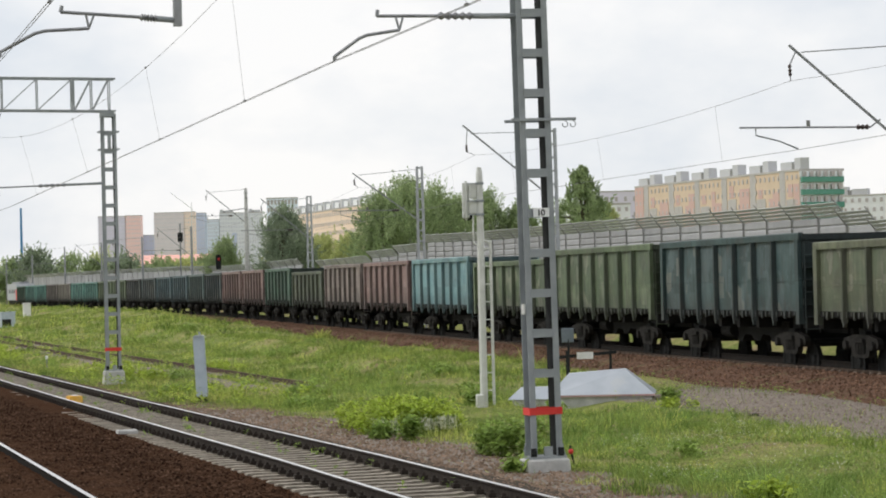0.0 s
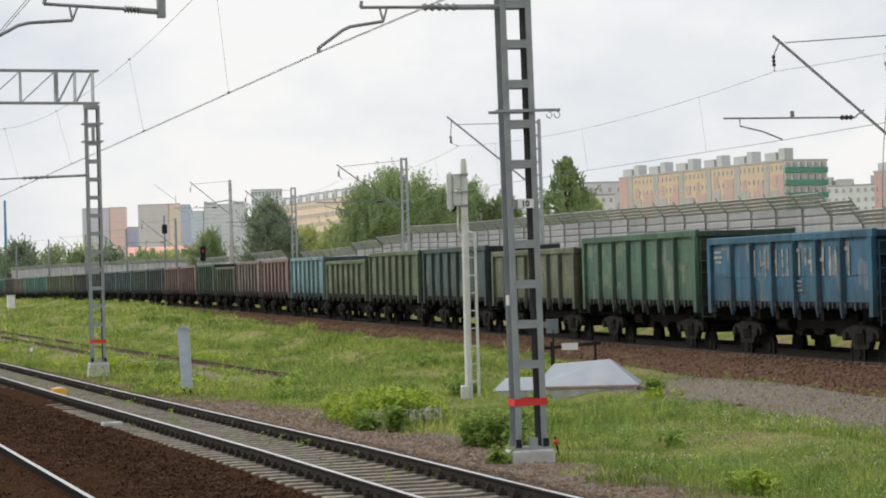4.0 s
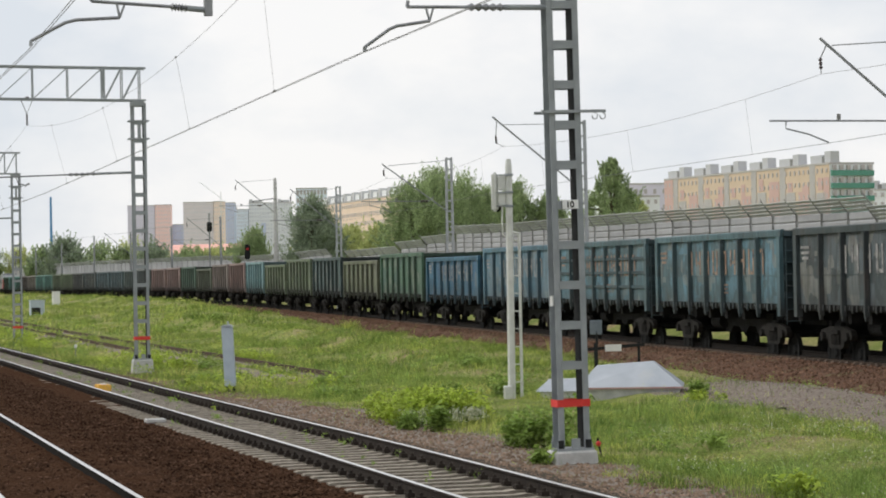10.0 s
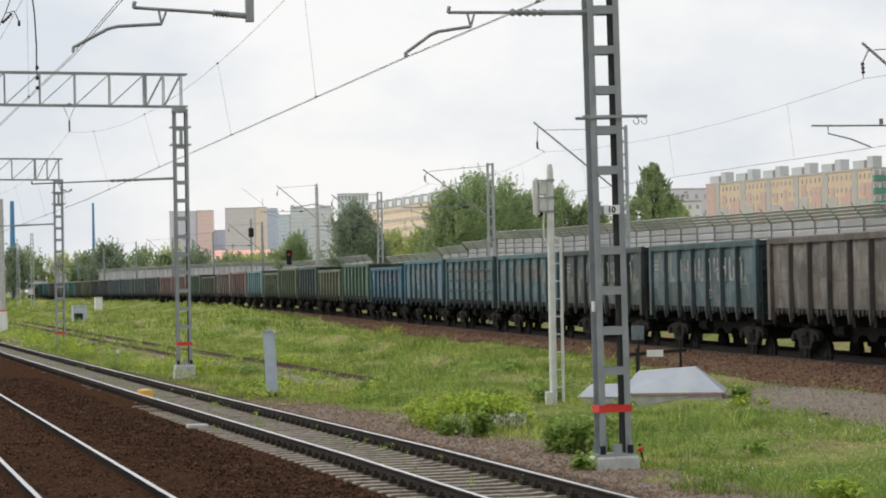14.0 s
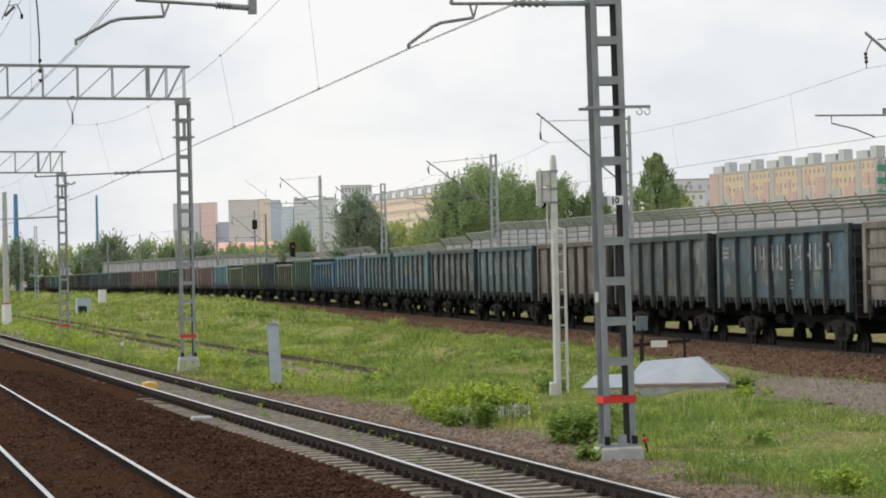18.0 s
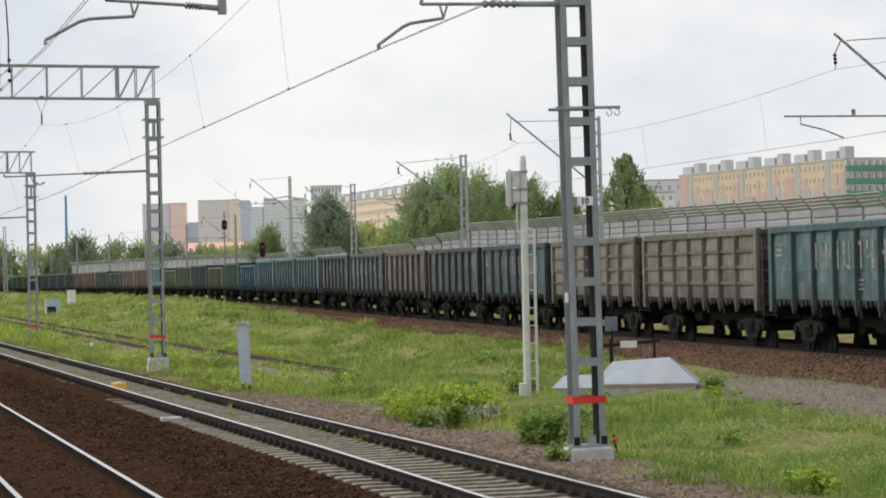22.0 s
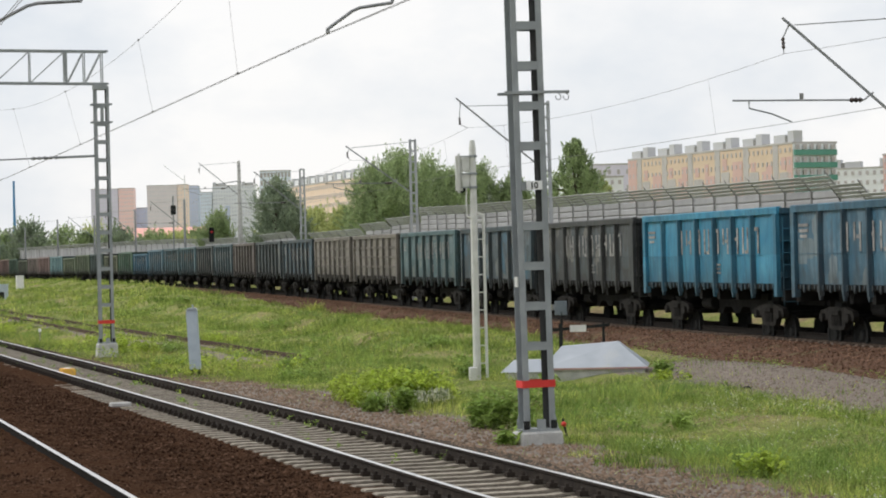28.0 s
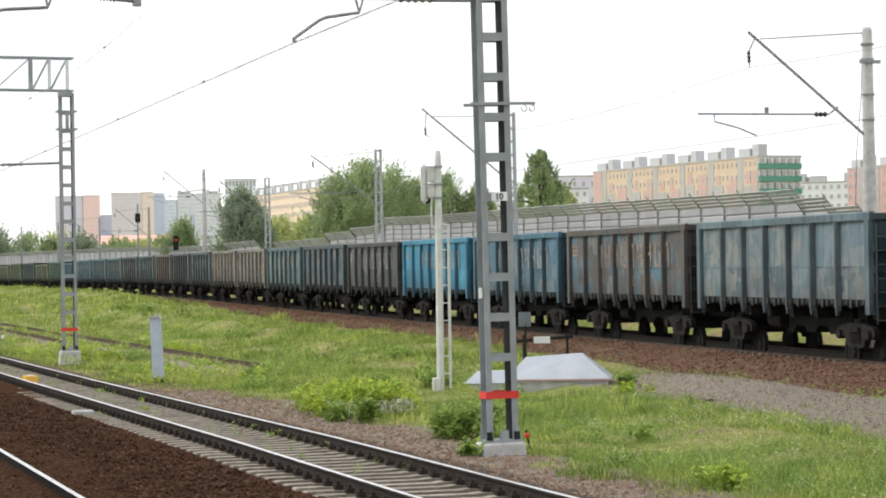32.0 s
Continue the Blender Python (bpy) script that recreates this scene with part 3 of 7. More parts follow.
# ---- freight wagons ----
WAGON_LENGTH, SIDE_Y, BODY_HALF = 13.92, 1.52, 6.38
PAINT_COLOURS = {
    "teal": ("teal_wagon_paint", (0.088, 0.229, 0.201), (0.149, 0.298, 0.266), 0.3, None),
    "bluegreen": ("blue_green_wagon_paint", (0.026, 0.055, 0.056), (0.055, 0.095, 0.095), 0.35, (0.090, 0.130, 0.135)),
    "olive": ("olive_wagon_paint", (0.094, 0.138, 0.074), (0.158, 0.200, 0.115), 0.45, (0.070, 0.098, 0.064)),
    "paleolive": ("pale_olive_wagon_paint", (0.118, 0.138, 0.082), (0.184, 0.196, 0.126), 0.45, (0.092, 0.122, 0.072)),
    "darkolive": ("dark_olive_wagon_paint", (0.070, 0.090, 0.058), (0.110, 0.128, 0.084), 0.5, (0.055, 0.068, 0.050)),
    "green": ("green_wagon_paint", (0.056, 0.138, 0.084), (0.098, 0.186, 0.126), 0.4, (0.060, 0.110, 0.105)),
    "darkgreen": ("dark_green_wagon_paint", (0.044, 0.099, 0.067), (0.079, 0.143, 0.104), 0.4, None),
    "slate": ("slate_wagon_paint", (0.034, 0.051, 0.055), (0.062, 0.085, 0.090), 0.6, (0.114, 0.141, 0.154)),
    "greyblue": ("grey_blue_wagon_paint", (0.050, 0.094, 0.112), (0.085, 0.138, 0.158), 0.4, (0.132, 0.180, 0.202)),
    "pink": ("faded_red_wagon_paint", (0.212, 0.129, 0.119), (0.289, 0.203, 0.188), 0.35, None),
    "salmon": ("salmon_wagon_paint", (0.210, 0.163, 0.149), (0.273, 0.230, 0.210), 0.35, None),
    "cyan": ("pale_cyan_wagon_paint", (0.151, 0.300, 0.333), (0.251, 0.391, 0.409), 0.25, None),
    "blue": ("blue_wagon_paint", (0.024, 0.112, 0.188), (0.056, 0.160, 0.235), 0.3, (0.040, 0.119, 0.219)),
    "lightblue": ("light_blue_wagon_paint", (0.058, 0.148, 0.212), (0.110, 0.212, 0.270), 0.35, (0.160, 0.214, 0.249)),
    "brown": ("brown_wagon_paint", (0.105, 0.085, 0.075), (0.165, 0.141, 0.129), 0.6, (0.194, 0.178, 0.166)),
    "rustblue": ("rusty_blue_wagon_paint", (0.046, 0.076, 0.094), (0.080, 0.106, 0.118), 0.6, (0.055, 0.145, 0.215)),
    "tan": ("dusty_tan_wagon_paint", (0.178, 0.160, 0.136), (0.250, 0.229, 0.200), 0.35, (0.232, 0.218, 0.195)),
    "tealblue": ("teal_blue_wagon_paint", (0.063, 0.133, 0.147), (0.110, 0.189, 0.202), 0.4, (0.133, 0.189, 0.202)),
    "charcoal": ("charcoal_wagon_paint", (0.036, 0.041, 0.043), (0.066, 0.071, 0.073), 0.6, (0.078, 0.106, 0.118)),
    "brightblue": ("bright_blue_wagon_paint", (0.022, 0.205, 0.350), (0.068, 0.280, 0.405), 0.12, None),
    "midblue": ("medium_blue_wagon_paint", (0.034, 0.117, 0.185), (0.072, 0.174, 0.240), 0.4, (0.120, 0.200, 0.255)),
    "rustgrey": ("rusty_grey_wagon_paint", (0.078, 0.086, 0.090), (0.118, 0.116, 0.110), 0.7, (0.060, 0.185, 0.275), (0.115, 0.066, 0.047)),
    "paleblue": ("pale_grey_blue_wagon_paint", (0.100, 0.165, 0.200), (0.160, 0.215, 0.240), 0.35, (0.215, 0.225, 0.210)),
    "patchteal": ("patched_teal_wagon_paint", (0.060, 0.125, 0.145), (0.105, 0.180, 0.205), 0.55, (0.115, 0.250, 0.330)),
    "greygreen": ("grey_green_wagon_paint", (0.050, 0.084, 0.084), (0.092, 0.130, 0.126), 0.5, (0.100, 0.158, 0.155)),
}
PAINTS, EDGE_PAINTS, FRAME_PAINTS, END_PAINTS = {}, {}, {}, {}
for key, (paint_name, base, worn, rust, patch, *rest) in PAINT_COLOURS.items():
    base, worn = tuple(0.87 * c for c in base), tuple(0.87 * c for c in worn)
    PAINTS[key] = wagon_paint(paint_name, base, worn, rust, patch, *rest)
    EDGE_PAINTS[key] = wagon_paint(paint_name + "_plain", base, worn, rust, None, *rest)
    # ribs and ladders: the shade on their faces is darkened into the paint
    rib_shade = 0.8 if key == "tan" else 0.54
    FRAME_PAINTS[key] = wagon_paint(paint_name + "_shaded", tuple(c * rib_shade for c in base), tuple(c * rib_shade for c in worn), rust, None, *rest)
    # ends and latches: darkest copy, with the shade between wagons painted in
    END_PAINTS[key] = wagon_paint(paint_name + "_shade_dark", tuple(c * 0.30 for c in base), tuple(c * 0.34 for c in worn), 0.3, None, (0.025, 0.022, 0.02))


def build_wheel():
    bm = bmesh.new()
    ring = [(0.0, 0.475), (0.10, 0.475), (0.115, 0.505), (0.14, 0.505), (0.14, 0.40), (0.11, 0.38), (0.06, 0.18), (0.12, 0.12), (0.12, 0.0)]
    seg, prev = 20, None
    first = None
    for j in range(seg):
        a = 2 * math.pi * j / seg
        vs = [bm.verts.new((r * math.cos(a), w, r * math.sin(a))) for w, r in ring[:-1]]
        if prev:
            for i in range(len(vs) - 1):
                bm.faces.new((prev[i], vs[i], vs[i + 1], prev[i + 1]))
        else:
            first = vs
        prev = vs
    for i in range(len(first) - 1):
        bm.faces.new((prev[i], first[i], first[i + 1], prev[i + 1]))
    bmesh.ops.holes_fill(bm, edges=[e for e in bm.edges if e.is_boundary])
    return mesh_from(bm, "wheel", M_BOGIE)


def build_side_frame():
    bm = bmesh.new()
    outline = [(-1.22, 0.52), (-1.16, 0.40), (-0.72, 0.40), (-0.68, 0.46), (-0.56, 0.22), (-0.46, 0.15), (0.46, 0.15), (0.56, 0.22), (0.68, 0.46), (0.72, 0.40), (1.16, 0.40), (1.22, 0.52),
               (1.14, 0.66), (0.82, 0.70), (0.50, 0.76), (-0.50, 0.76), (-0.82, 0.70), (-1.14, 0.66)]
    va = [bm.verts.new((x, -0.08, z)) for x, z in outline]
    vb = [bm.verts.new((x, 0.08, z)) for x, z in outline]
    for i in range(len(outline)):
        k = (i + 1) % len(outline)
        bm.faces.new((va[i], va[k], vb[k], vb[i]))
    hole = [(-0.36, 0.27), (0.36, 0.27), (0.36, 0.62), (-0.36, 0.62)]
    ha = [bm.verts.new((x, -0.08, z)) for x, z in hole]
    hb = [bm.verts.new((x, 0.08, z)) for x, z in hole]
    for i in range(4):
        k = (i + 1) % 4
        bm.faces.new((ha[i], hb[i], hb[k], ha[k]))
    for o, h in ((va, ha), (vb, hb)):
        bm.faces.new((o[5], o[6], h[1], h[0]))
        bm.faces.new((o[6], o[7], o[8], o[13], o[14], h[2], h[1]))
        bm.faces.new((o[14], o[15], h[3], h[2]))
        bm.faces.new((o[15], o[16], o[3], o[4], o[5], h[0], h[3]))
        bm.faces.new((o[8], o[9], o[10], o[11], o[12], o[13]))
        bm.faces.new((o[0], o[1], o[2], o[3], o[16], o[17]))
    for cx in (-0.93, 0.93):
        tube(bm, [(cx, -0.17, 0.475), (cx, 0.10, 0.475)], 0.125, 10)
    for cx in (-0.2, 0.0, 0.2):
        tube(bm, [(cx, -0.04, 0.26), (cx, -0.04, 0.58)], 0.085, 8)
    box(bm, -0.33, 0.33, -0.16, 0.06, 0.55, 0.66)
    return mesh_from(bm, "side_frame", M_SIDEFRAME)


WHEEL, SIDE_FRAME = build_wheel(), build_side_frame()


def add_bogie(wagon, x):
    bm = bmesh.new()
    box(bm, x - 0.22, x + 0.22, -1.1, 1.1, 0.50, 0.86)
    for cx in (-0.93, 0.93):
        tube(bm, [(x + cx, -1.05, 0.475), (x + cx, 1.05, 0.475)], 0.085, 8)
    box(bm, x - 0.60, x + 0.60, -0.58, 0.58, 0.34, 0.56)
    bogie = part("bogie", bm, M_BOGIE, wagon)
    for sy, turn in ((-1.08, 0), (1.08, 180)):
        part("side_frame", SIDE_FRAME, None, bogie).matrix_basis = pose(x, sy, 0, 0, 0, turn)
    for cx in (-0.93, 0.93):
        for sy, turn in ((-0.73, 180), (0.73, 0)):
            part("wheel", WHEEL, None, bogie).matrix_basis = pose(x + cx, sy, 0, 0, 0, turn)


RIB_XS = [(-3 + i) * 1.71 + 0.855 for i in range(6)]


def build_wagon(height, grid):
    """An open-top coal wagon; x runs to its front, and its base is the rail top."""
    wagon = thing("gondola_wagon", "open-top coal wagon", "freight wagon", group="wagons of the freight train")
    wagon["paint_parts"] = 0
    painted = []

    def add(name, bm, mat=None, label=""):
        ob = part(name, bm, mat or PAINTS["slate"], wagon, label)
        if mat is None:
            painted.append(ob)
        return ob

    h = height
    for sy in (-1, 1):
        bm = bmesh.new()
        # pressed side sheet with a shallow bulge in each bay
        bays = [-BODY_HALF] + RIB_XS + [BODY_HALF]
        n, rows = 56, 5
        sheet = [[bm.verts.new((-BODY_HALF + 2 * BODY_HALF * i / n,
                                sy * (SIDE_Y + 0.03 * abs(math.sin(3.5 * math.pi * (i / n) * 2)) * math.sin(math.pi * j / rows)), 1.50 + (h - 1.62) * j / rows))
                  for j in range(rows + 1)] for i in range(n + 1)]
        back = [[bm.verts.new((v.co.x, v.co.y - sy * 0.03, v.co.z)) for v in row] for row in sheet]
        for i in range(n):
            for j in range(rows):
                bm.faces.new((sheet[i][j], sheet[i + 1][j], sheet[i + 1][j + 1], sheet[i][j + 1]))
                bm.faces.new((back[i][j], back[i][j + 1], back[i + 1][j + 1], back[i + 1][j]))
            bm.faces.new((sheet[i][0], back[i][0], back[i + 1][0], sheet[i + 1][0]))
            bm.faces.new((sheet[i][rows], sheet[i + 1][rows], back[i + 1][rows], back[i][rows]))
        add("side_wall", bm)
        for zc in ((1.98, 2.48, 2.98) if grid else (1.5 + (h - 1.7) * 0.42,)):
            bm = bmesh.new()
            hz = 0.05 if grid else 0.007
            box(bm, -BODY_HALF + 0.1, BODY_HALF - 0.1, sy * SIDE_Y - 0.03, sy * (SIDE_Y + (0.075 if grid else 0.036)), zc - hz, zc + hz)
            add("cross_rib" if grid else "seam", bm)
        bm = bmesh.new()
        prism(bm, [(sy * (SIDE_Y - 0.04), h - 0.20), (sy * (SIDE_Y + 0.10), h - 0.20), (sy * (SIDE_Y + 0.11), h - 0.03), (sy * (SIDE_Y + 0.08), h), (sy * (SIDE_Y - 0.04), h)],
              "x", -BODY_HALF - 0.03, BODY_HALF + 0.03)
        add("top_rail", bm)
        for x in RIB_XS:
            bm = bmesh.new()
            prism(bm, [(x - 0.085, sy * (SIDE_Y + 0.01)), (x - 0.045, sy * (SIDE_Y + 0.14)), (x + 0.045, sy * (SIDE_Y + 0.14)), (x + 0.085, sy * (SIDE_Y + 0.01))], "z", 1.20, h - 0.2)
            prism(bm, [(x - 0.07, 1.20), (x + 0.07, 1.20), (x + 0.02, 1.08), (x - 0.02, 1.08)], "y", *sorted((sy * (SIDE_Y + 0.03), sy * (SIDE_Y + 0.12))))
            add("rib", bm)
        for x in (-BODY_HALF + 0.13, BODY_HALF - 0.13):
            bm = bmesh.new()
            box(bm, x - 0.13, x + 0.13, sy * SIDE_Y - 0.05, sy * SIDE_Y + 0.12, 1.14, h - 0.2)
            add("corner_post", bm)
        bm = bmesh.new()
        box(bm, -BODY_HALF + 0.05, BODY_HALF - 0.05, sy * SIDE_Y - 0.05, sy * SIDE_Y + 0.045, 1.36, 1.498)
        add("side_sill", bm, M_UNDER)
        # bottom doors with their hinges and latches
        bm = bmesh.new()
        for x0, x1 in zip(bays, bays[1:]):
            for k in range(6):
                x = x0 + (k + 0.5) * (x1 - x0) / 6
                lo, wide = (1.27, 1.36, 1.31)[k % 3], (0.075, 0.05, 0.06)[k % 3]
                prism(bm, [(x - wide, 1.49), (x + wide, 1.49), (x + wide * 0.8, lo + 0.06), (x + 0.01, lo), (x - wide * 0.6, lo + 0.04)], "y", sy * (SIDE_Y + 0.046), sy * (SIDE_Y + (0.10, 0.06, 0.08)[k % 3]))
        tagged(add("door_latch_gear", bm), kind="stuff")
    for sx in (-1, 1):
        bm = bmesh.new()
        box(bm, sx * BODY_HALF - 0.03, sx * BODY_HALF + 0.03, -SIDE_Y, SIDE_Y, 1.30, h - 0.05)
        add("end_wall", bm)
        for zc in (1.75, 2.25, 2.75, h - 0.12):
            bm = bmesh.new()
            box(bm, sx * (BODY_HALF + 0.082) - 0.05, sx * (BODY_HALF + 0.082) + 0.05, -SIDE_Y - 0.02, SIDE_Y + 0.02, zc - 0.08, zc + 0.08)
            add("end_rib", bm)
        bm = bmesh.new()
        box(bm, sx * 6.95 - 0.32, sx * 6.95 + 0.02 * sx, -0.14, 0.14, 0.90, 1.20)
        box(bm, sx * 6.55 - 0.2, sx * 6.55 + 0.2, -0.22, 0.22, 0.85, 1.25)
        add("coupler", bm, M_UNDER)
        bm = bmesh.new()
        lx, ly = sx * (BODY_HALF + 0.17), -sx * (SIDE_Y - 0.02)
        for zc in np.arange(1.0, h - 0.3, 0.34):
            tube(bm, [(lx, ly, zc), (lx, ly + sx * 0.40, zc)], 0.018, 5)
        for dy in (0.0, 0.40):
            tube(bm, [(lx, ly + sx * dy, 0.9), (lx, ly + sx * dy, h - 0.3)], 0.02, 5)
        add("ladder", bm)
    bm = bmesh.new()
    box(bm, -6.5, 6.5, -0.28, 0.28, 0.85, 1.34)
    box(bm, -6.4, 6.4, -1.42, 1.42, 1.30, 1.36)
    for sx in (-1, 1):
        box(bm, sx * 6.35 - 0.18, sx * 6.35 + 0.18, -1.45, 1.45, 1.02, 1.34)
        box(bm, sx * 4.325 - 0.3, sx * 4.325 + 0.3, -0.95, 0.95, 0.88, 1.30)
    for x in (-2.3, -0.6, 1.1, 2.6):
        box(bm, x - 0.12, x + 0.12, -1.4, 1.4, 1.0, 1.32)
    add("underframe", bm, M_UNDER)
    # brake rods, cylinder and air tank between the bogies
    bm = bmesh.new()
    prism(bm, [(-3.1, 1.17), (3.1, 1.17), (3.05, 0.80), (2.6, 0.66), (2.3, 0.80), (1.7, 0.76), (1.5, 0.55), (1.1, 0.52), (0.8, 0.74), (0.2, 0.72), (0.0, 0.58), (-0.5, 0.56), (-0.8, 0.76), (-1.4, 0.74),
               (-1.6, 0.54), (-2.0, 0.56), (-2.3, 0.76), (-3.05, 0.72)], "y", -0.72, 0.72)
    tube(bm, [(-3.0, -0.55, 0.72), (3.0, -0.55, 0.70)], 0.03, 6)
    tube(bm, [(-0.5, -1.0, 0.80), (0.35, -1.0, 0.80)], 0.18, 10)
    tube(bm, [(1.4, 0.8, 0.85), (2.3, 0.8, 0.85)], 0.2, 10)
    add("brake_gear", bm, M_UNDER)
    for ob in wagon.children:
        ob.data.transform(Matrix.Translation((0, 0, -0.13)))
    for x in (-4.325, 4.325):
        add_bogie(wagon, x)
    for ob in painted:
        ob.material_slots[0].link = "OBJECT"
        ob.material_slots[0].material = PAINTS["slate"]
        ob["painted"] = 1
    return wagon


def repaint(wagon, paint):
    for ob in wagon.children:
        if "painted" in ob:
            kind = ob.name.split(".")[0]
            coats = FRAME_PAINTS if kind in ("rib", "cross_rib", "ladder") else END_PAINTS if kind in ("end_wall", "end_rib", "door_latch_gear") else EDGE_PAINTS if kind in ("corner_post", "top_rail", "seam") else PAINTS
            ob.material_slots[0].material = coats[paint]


def add_lettering(wagon, h, rusted):
    """A row of nine big pale stencilled marks along the side sheets, as plain bars."""
    bm = bmesh.new()
    zm = 1.37 + (h - 1.5) * 0.575
    for side in (-1, 1):
        y = side * (SIDE_Y + 0.034)
        for i in range(9):
            x = side * (2.63 - i * 0.885)
            box(bm, x - 0.26, x - 0.14, y - 0.004, y + 0.004, zm - 0.38, zm + 0.38)
            box(bm, x + 0.13, x + 0.26, y - 0.004, y + 0.004, zm - (0.38, 0.1, 0.38, 0.38)[i % 4], zm + 0.38)
            zb = zm + (0.27, -0.05, 0.0, -0.38)[i % 4]
            box(bm, x - 0.138, x + 0.05, y - 0.004, y + 0.004, zb, zb + 0.10)
        for k, w in enumerate((0.62, 0.5, 0.62)):
            box(bm, side * -1.0 - w / 2, side * -1.0 + w / 2, y - 0.004, y + 0.004, 1.65 + 0.12 * k, 1.70 + 0.12 * k)
        for k, w in enumerate((0.5, 0.74, 0.74)):
            box(bm, side * 5.6 - w / 2, side * 5.6 + w / 2, y - 0.004, y + 0.004, zm + 0.02 + 0.15 * k, zm + 0.10 + 0.15 * k)
    return tagged(part("lettering", bm, M_LETTERTAN if rusted else M_LETTER, wagon, "rust-stained tan stencil marks" if rusted else "faded white stencil marks"), kind="stuff")


TALL, LOW = 3.66, 3.36
# front to rear: paint, low body, cross-ribbed sheets, stencil marks, the words of its label
CONSIST = [
    ("darkgreen", 0, 0, 0, "dull dark green"), ("teal", 0, 0, 0, "faded teal"), ("teal", 0, 0, 0, "faded teal"), ("brown", 0, 0, 0, "grey-brown"),
    ("tan", 0, 0, 0, "dusty tan-grey"), ("teal", 0, 0, 0, "teal green"), ("teal", 0, 0, 0, "teal green"), ("olive", 0, 0, 0, "pale olive"),
    ("olive", 0, 0, 0, "olive"), ("charcoal", 0, 0, 0, "sooty charcoal"), ("slate", 0, 0, 0, "slate grey"), ("greyblue", 0, 0, 0, "grey-blue"),
    ("greyblue", 0, 0, 0, "grey-blue"), ("greygreen", 0, 0, 0, "grey-green"), ("slate", 0, 0, 0, "dark slate"), ("pink", 0, 0, 0, "faded red-brown"),
    ("pink", 0, 0, 0, "faded pink-red"), ("darkgreen", 0, 0, 0, "dark green"), ("darkolive", 1, 0, 0, "low dark olive"), ("salmon", 0, 0, 0, "salmon-coloured"),
    ("pink", 0, 0, 0, "faded pink-red"), ("cyan", 0, 0, 0, "pale cyan"), ("olive", 1, 0, 0, "low pale olive"), ("olive", 0, 0, 0, "olive green"),
    ("bluegreen", 0, 0, 0, "dark blue-green patched"), ("paleolive", 1, 0, 0, "low pale olive"), ("green", 0, 0, 0, "light green"), ("blue", 1, 0, 1, "low blue"),
    ("lightblue", 0, 0, 1, "light blue"), ("patchteal", 0, 1, 2, "worn teal-blue cross-ribbed"), ("patchteal", 0, 0, 2, "worn teal-blue patched"), ("slate", 0, 0, 1, "dark slate-blue"),
    ("greyblue", 0, 0, 1, "grey-blue"), ("brown", 0, 0, 0, "brown-grey"), ("slate", 0, 0, 0, "sooty slate"), ("rustblue", 0, 0, 1, "rust-worn blue"),
    ("tan", 0, 1, 0, "dusty tan cross-ribbed"), ("tan", 0, 1, 0, "dusty tan cross-ribbed"), ("tealblue", 0, 0, 1, "teal"), ("rustblue", 0, 0, 0, "patched blue-grey"),
    ("charcoal", 0, 0, 1, "sooty charcoal"), ("brightblue", 0, 0, 1, "bright blue"), ("midblue", 0, 0, 1, "medium blue"), ("rustgrey", 0, 0, 2, "rusty grey and blue"),
    ("paleblue", 0, 0, 0, "pale grey-blue patched"), ("bluegreen", 0, 1, 0, "dark teal"), ("slate", 0, 0, 0, "dark slate"),
]
FIRST = -21
MODELS = {}
WAGONS = []
for i, (paint, low, grid, marks, words) in enumerate(CONSIST):
    key = (low, grid)
    if key not in MODELS:
        wagon = MODELS[key] = build_wagon(LOW if low else TALL, grid)
    else:
        wagon = copy_thing(MODELS[key], Matrix())
    WAGONS.append((FIRST + i, wagon))
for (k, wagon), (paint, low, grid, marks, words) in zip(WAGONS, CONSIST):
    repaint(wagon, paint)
    tagged(wagon, words + " open-top coal wagon with ribbed steel sides", "freight wagon")
    if marks:
        add_lettering(wagon, LOW if low else TALL, marks == 2)


def build_locomotive():
    """The electric engine far ahead of the wagons."""
    loco = thing("electric_locomotive", "pale grey and red electric locomotive ahead of the wagons", "locomotive")
    bm = bmesh.new()
    prism(bm, [(-8.2, 1.25), (8.2, 1.25), (8.2, 3.0), (7.6, 4.0), (-7.6, 4.0), (-8.2, 3.0)], "y", -1.5, 1.5)
    part("body", bm, M_MASTFAR, loco, "pale grey body")
    for sy in (-1, 1):
        bm = bmesh.new()
        box(bm, -8.15, -6.2, sy * 1.5 - 0.012, sy * 1.5 + 0.012, 1.3, 3.0)
        part("cab_stripe", bm, M_RED, loco, "red cab panel")
        for x in (-4.5, -1.5, 1.5, 4.5):
            bm = bmesh.new()
            box(bm, x - 0.5, x + 0.5, sy * 1.5 - 0.015, sy * 1.5 + 0.015, 2.4, 3.1)
            part("window", bm, M_BLACK, loco)
    bm = bmesh.new()
    box(bm, -7.6, 7.6, -1.3, 1.3, 0.75, 1.24)
    part("underframe", bm, M_UNDER, loco)
    bm = bmesh.new()
    box(bm, -6.5, 6.5, -0.8, 0.8, 4.01, 4.35)
    part("roof_equipment", bm, M_STEEL, loco)
    for x in (-5.0, 0.0, 5.0):
        add_bogie(loco, x)
    return loco


LOCO = build_locomotive()


def train_front(t):
    """Where the cyan wagon's front buffer plane stands along the freight track at t seconds."""
    return 52.543 + 8.93225 * t - 0.0206121 * t * t + 0.000176621 * t ** 3


def pose_on_track(s, half):
    a, b = on_track(s - half), on_track(s + half)
    m = (a + b) / 2
    return pose(m.x, m.y, m.z, 0, -math.degrees(math.atan2(b.z - a.z, (b - a).xy.length)), math.degrees(math.atan2(b.y - a.y, b.x - a.x)))


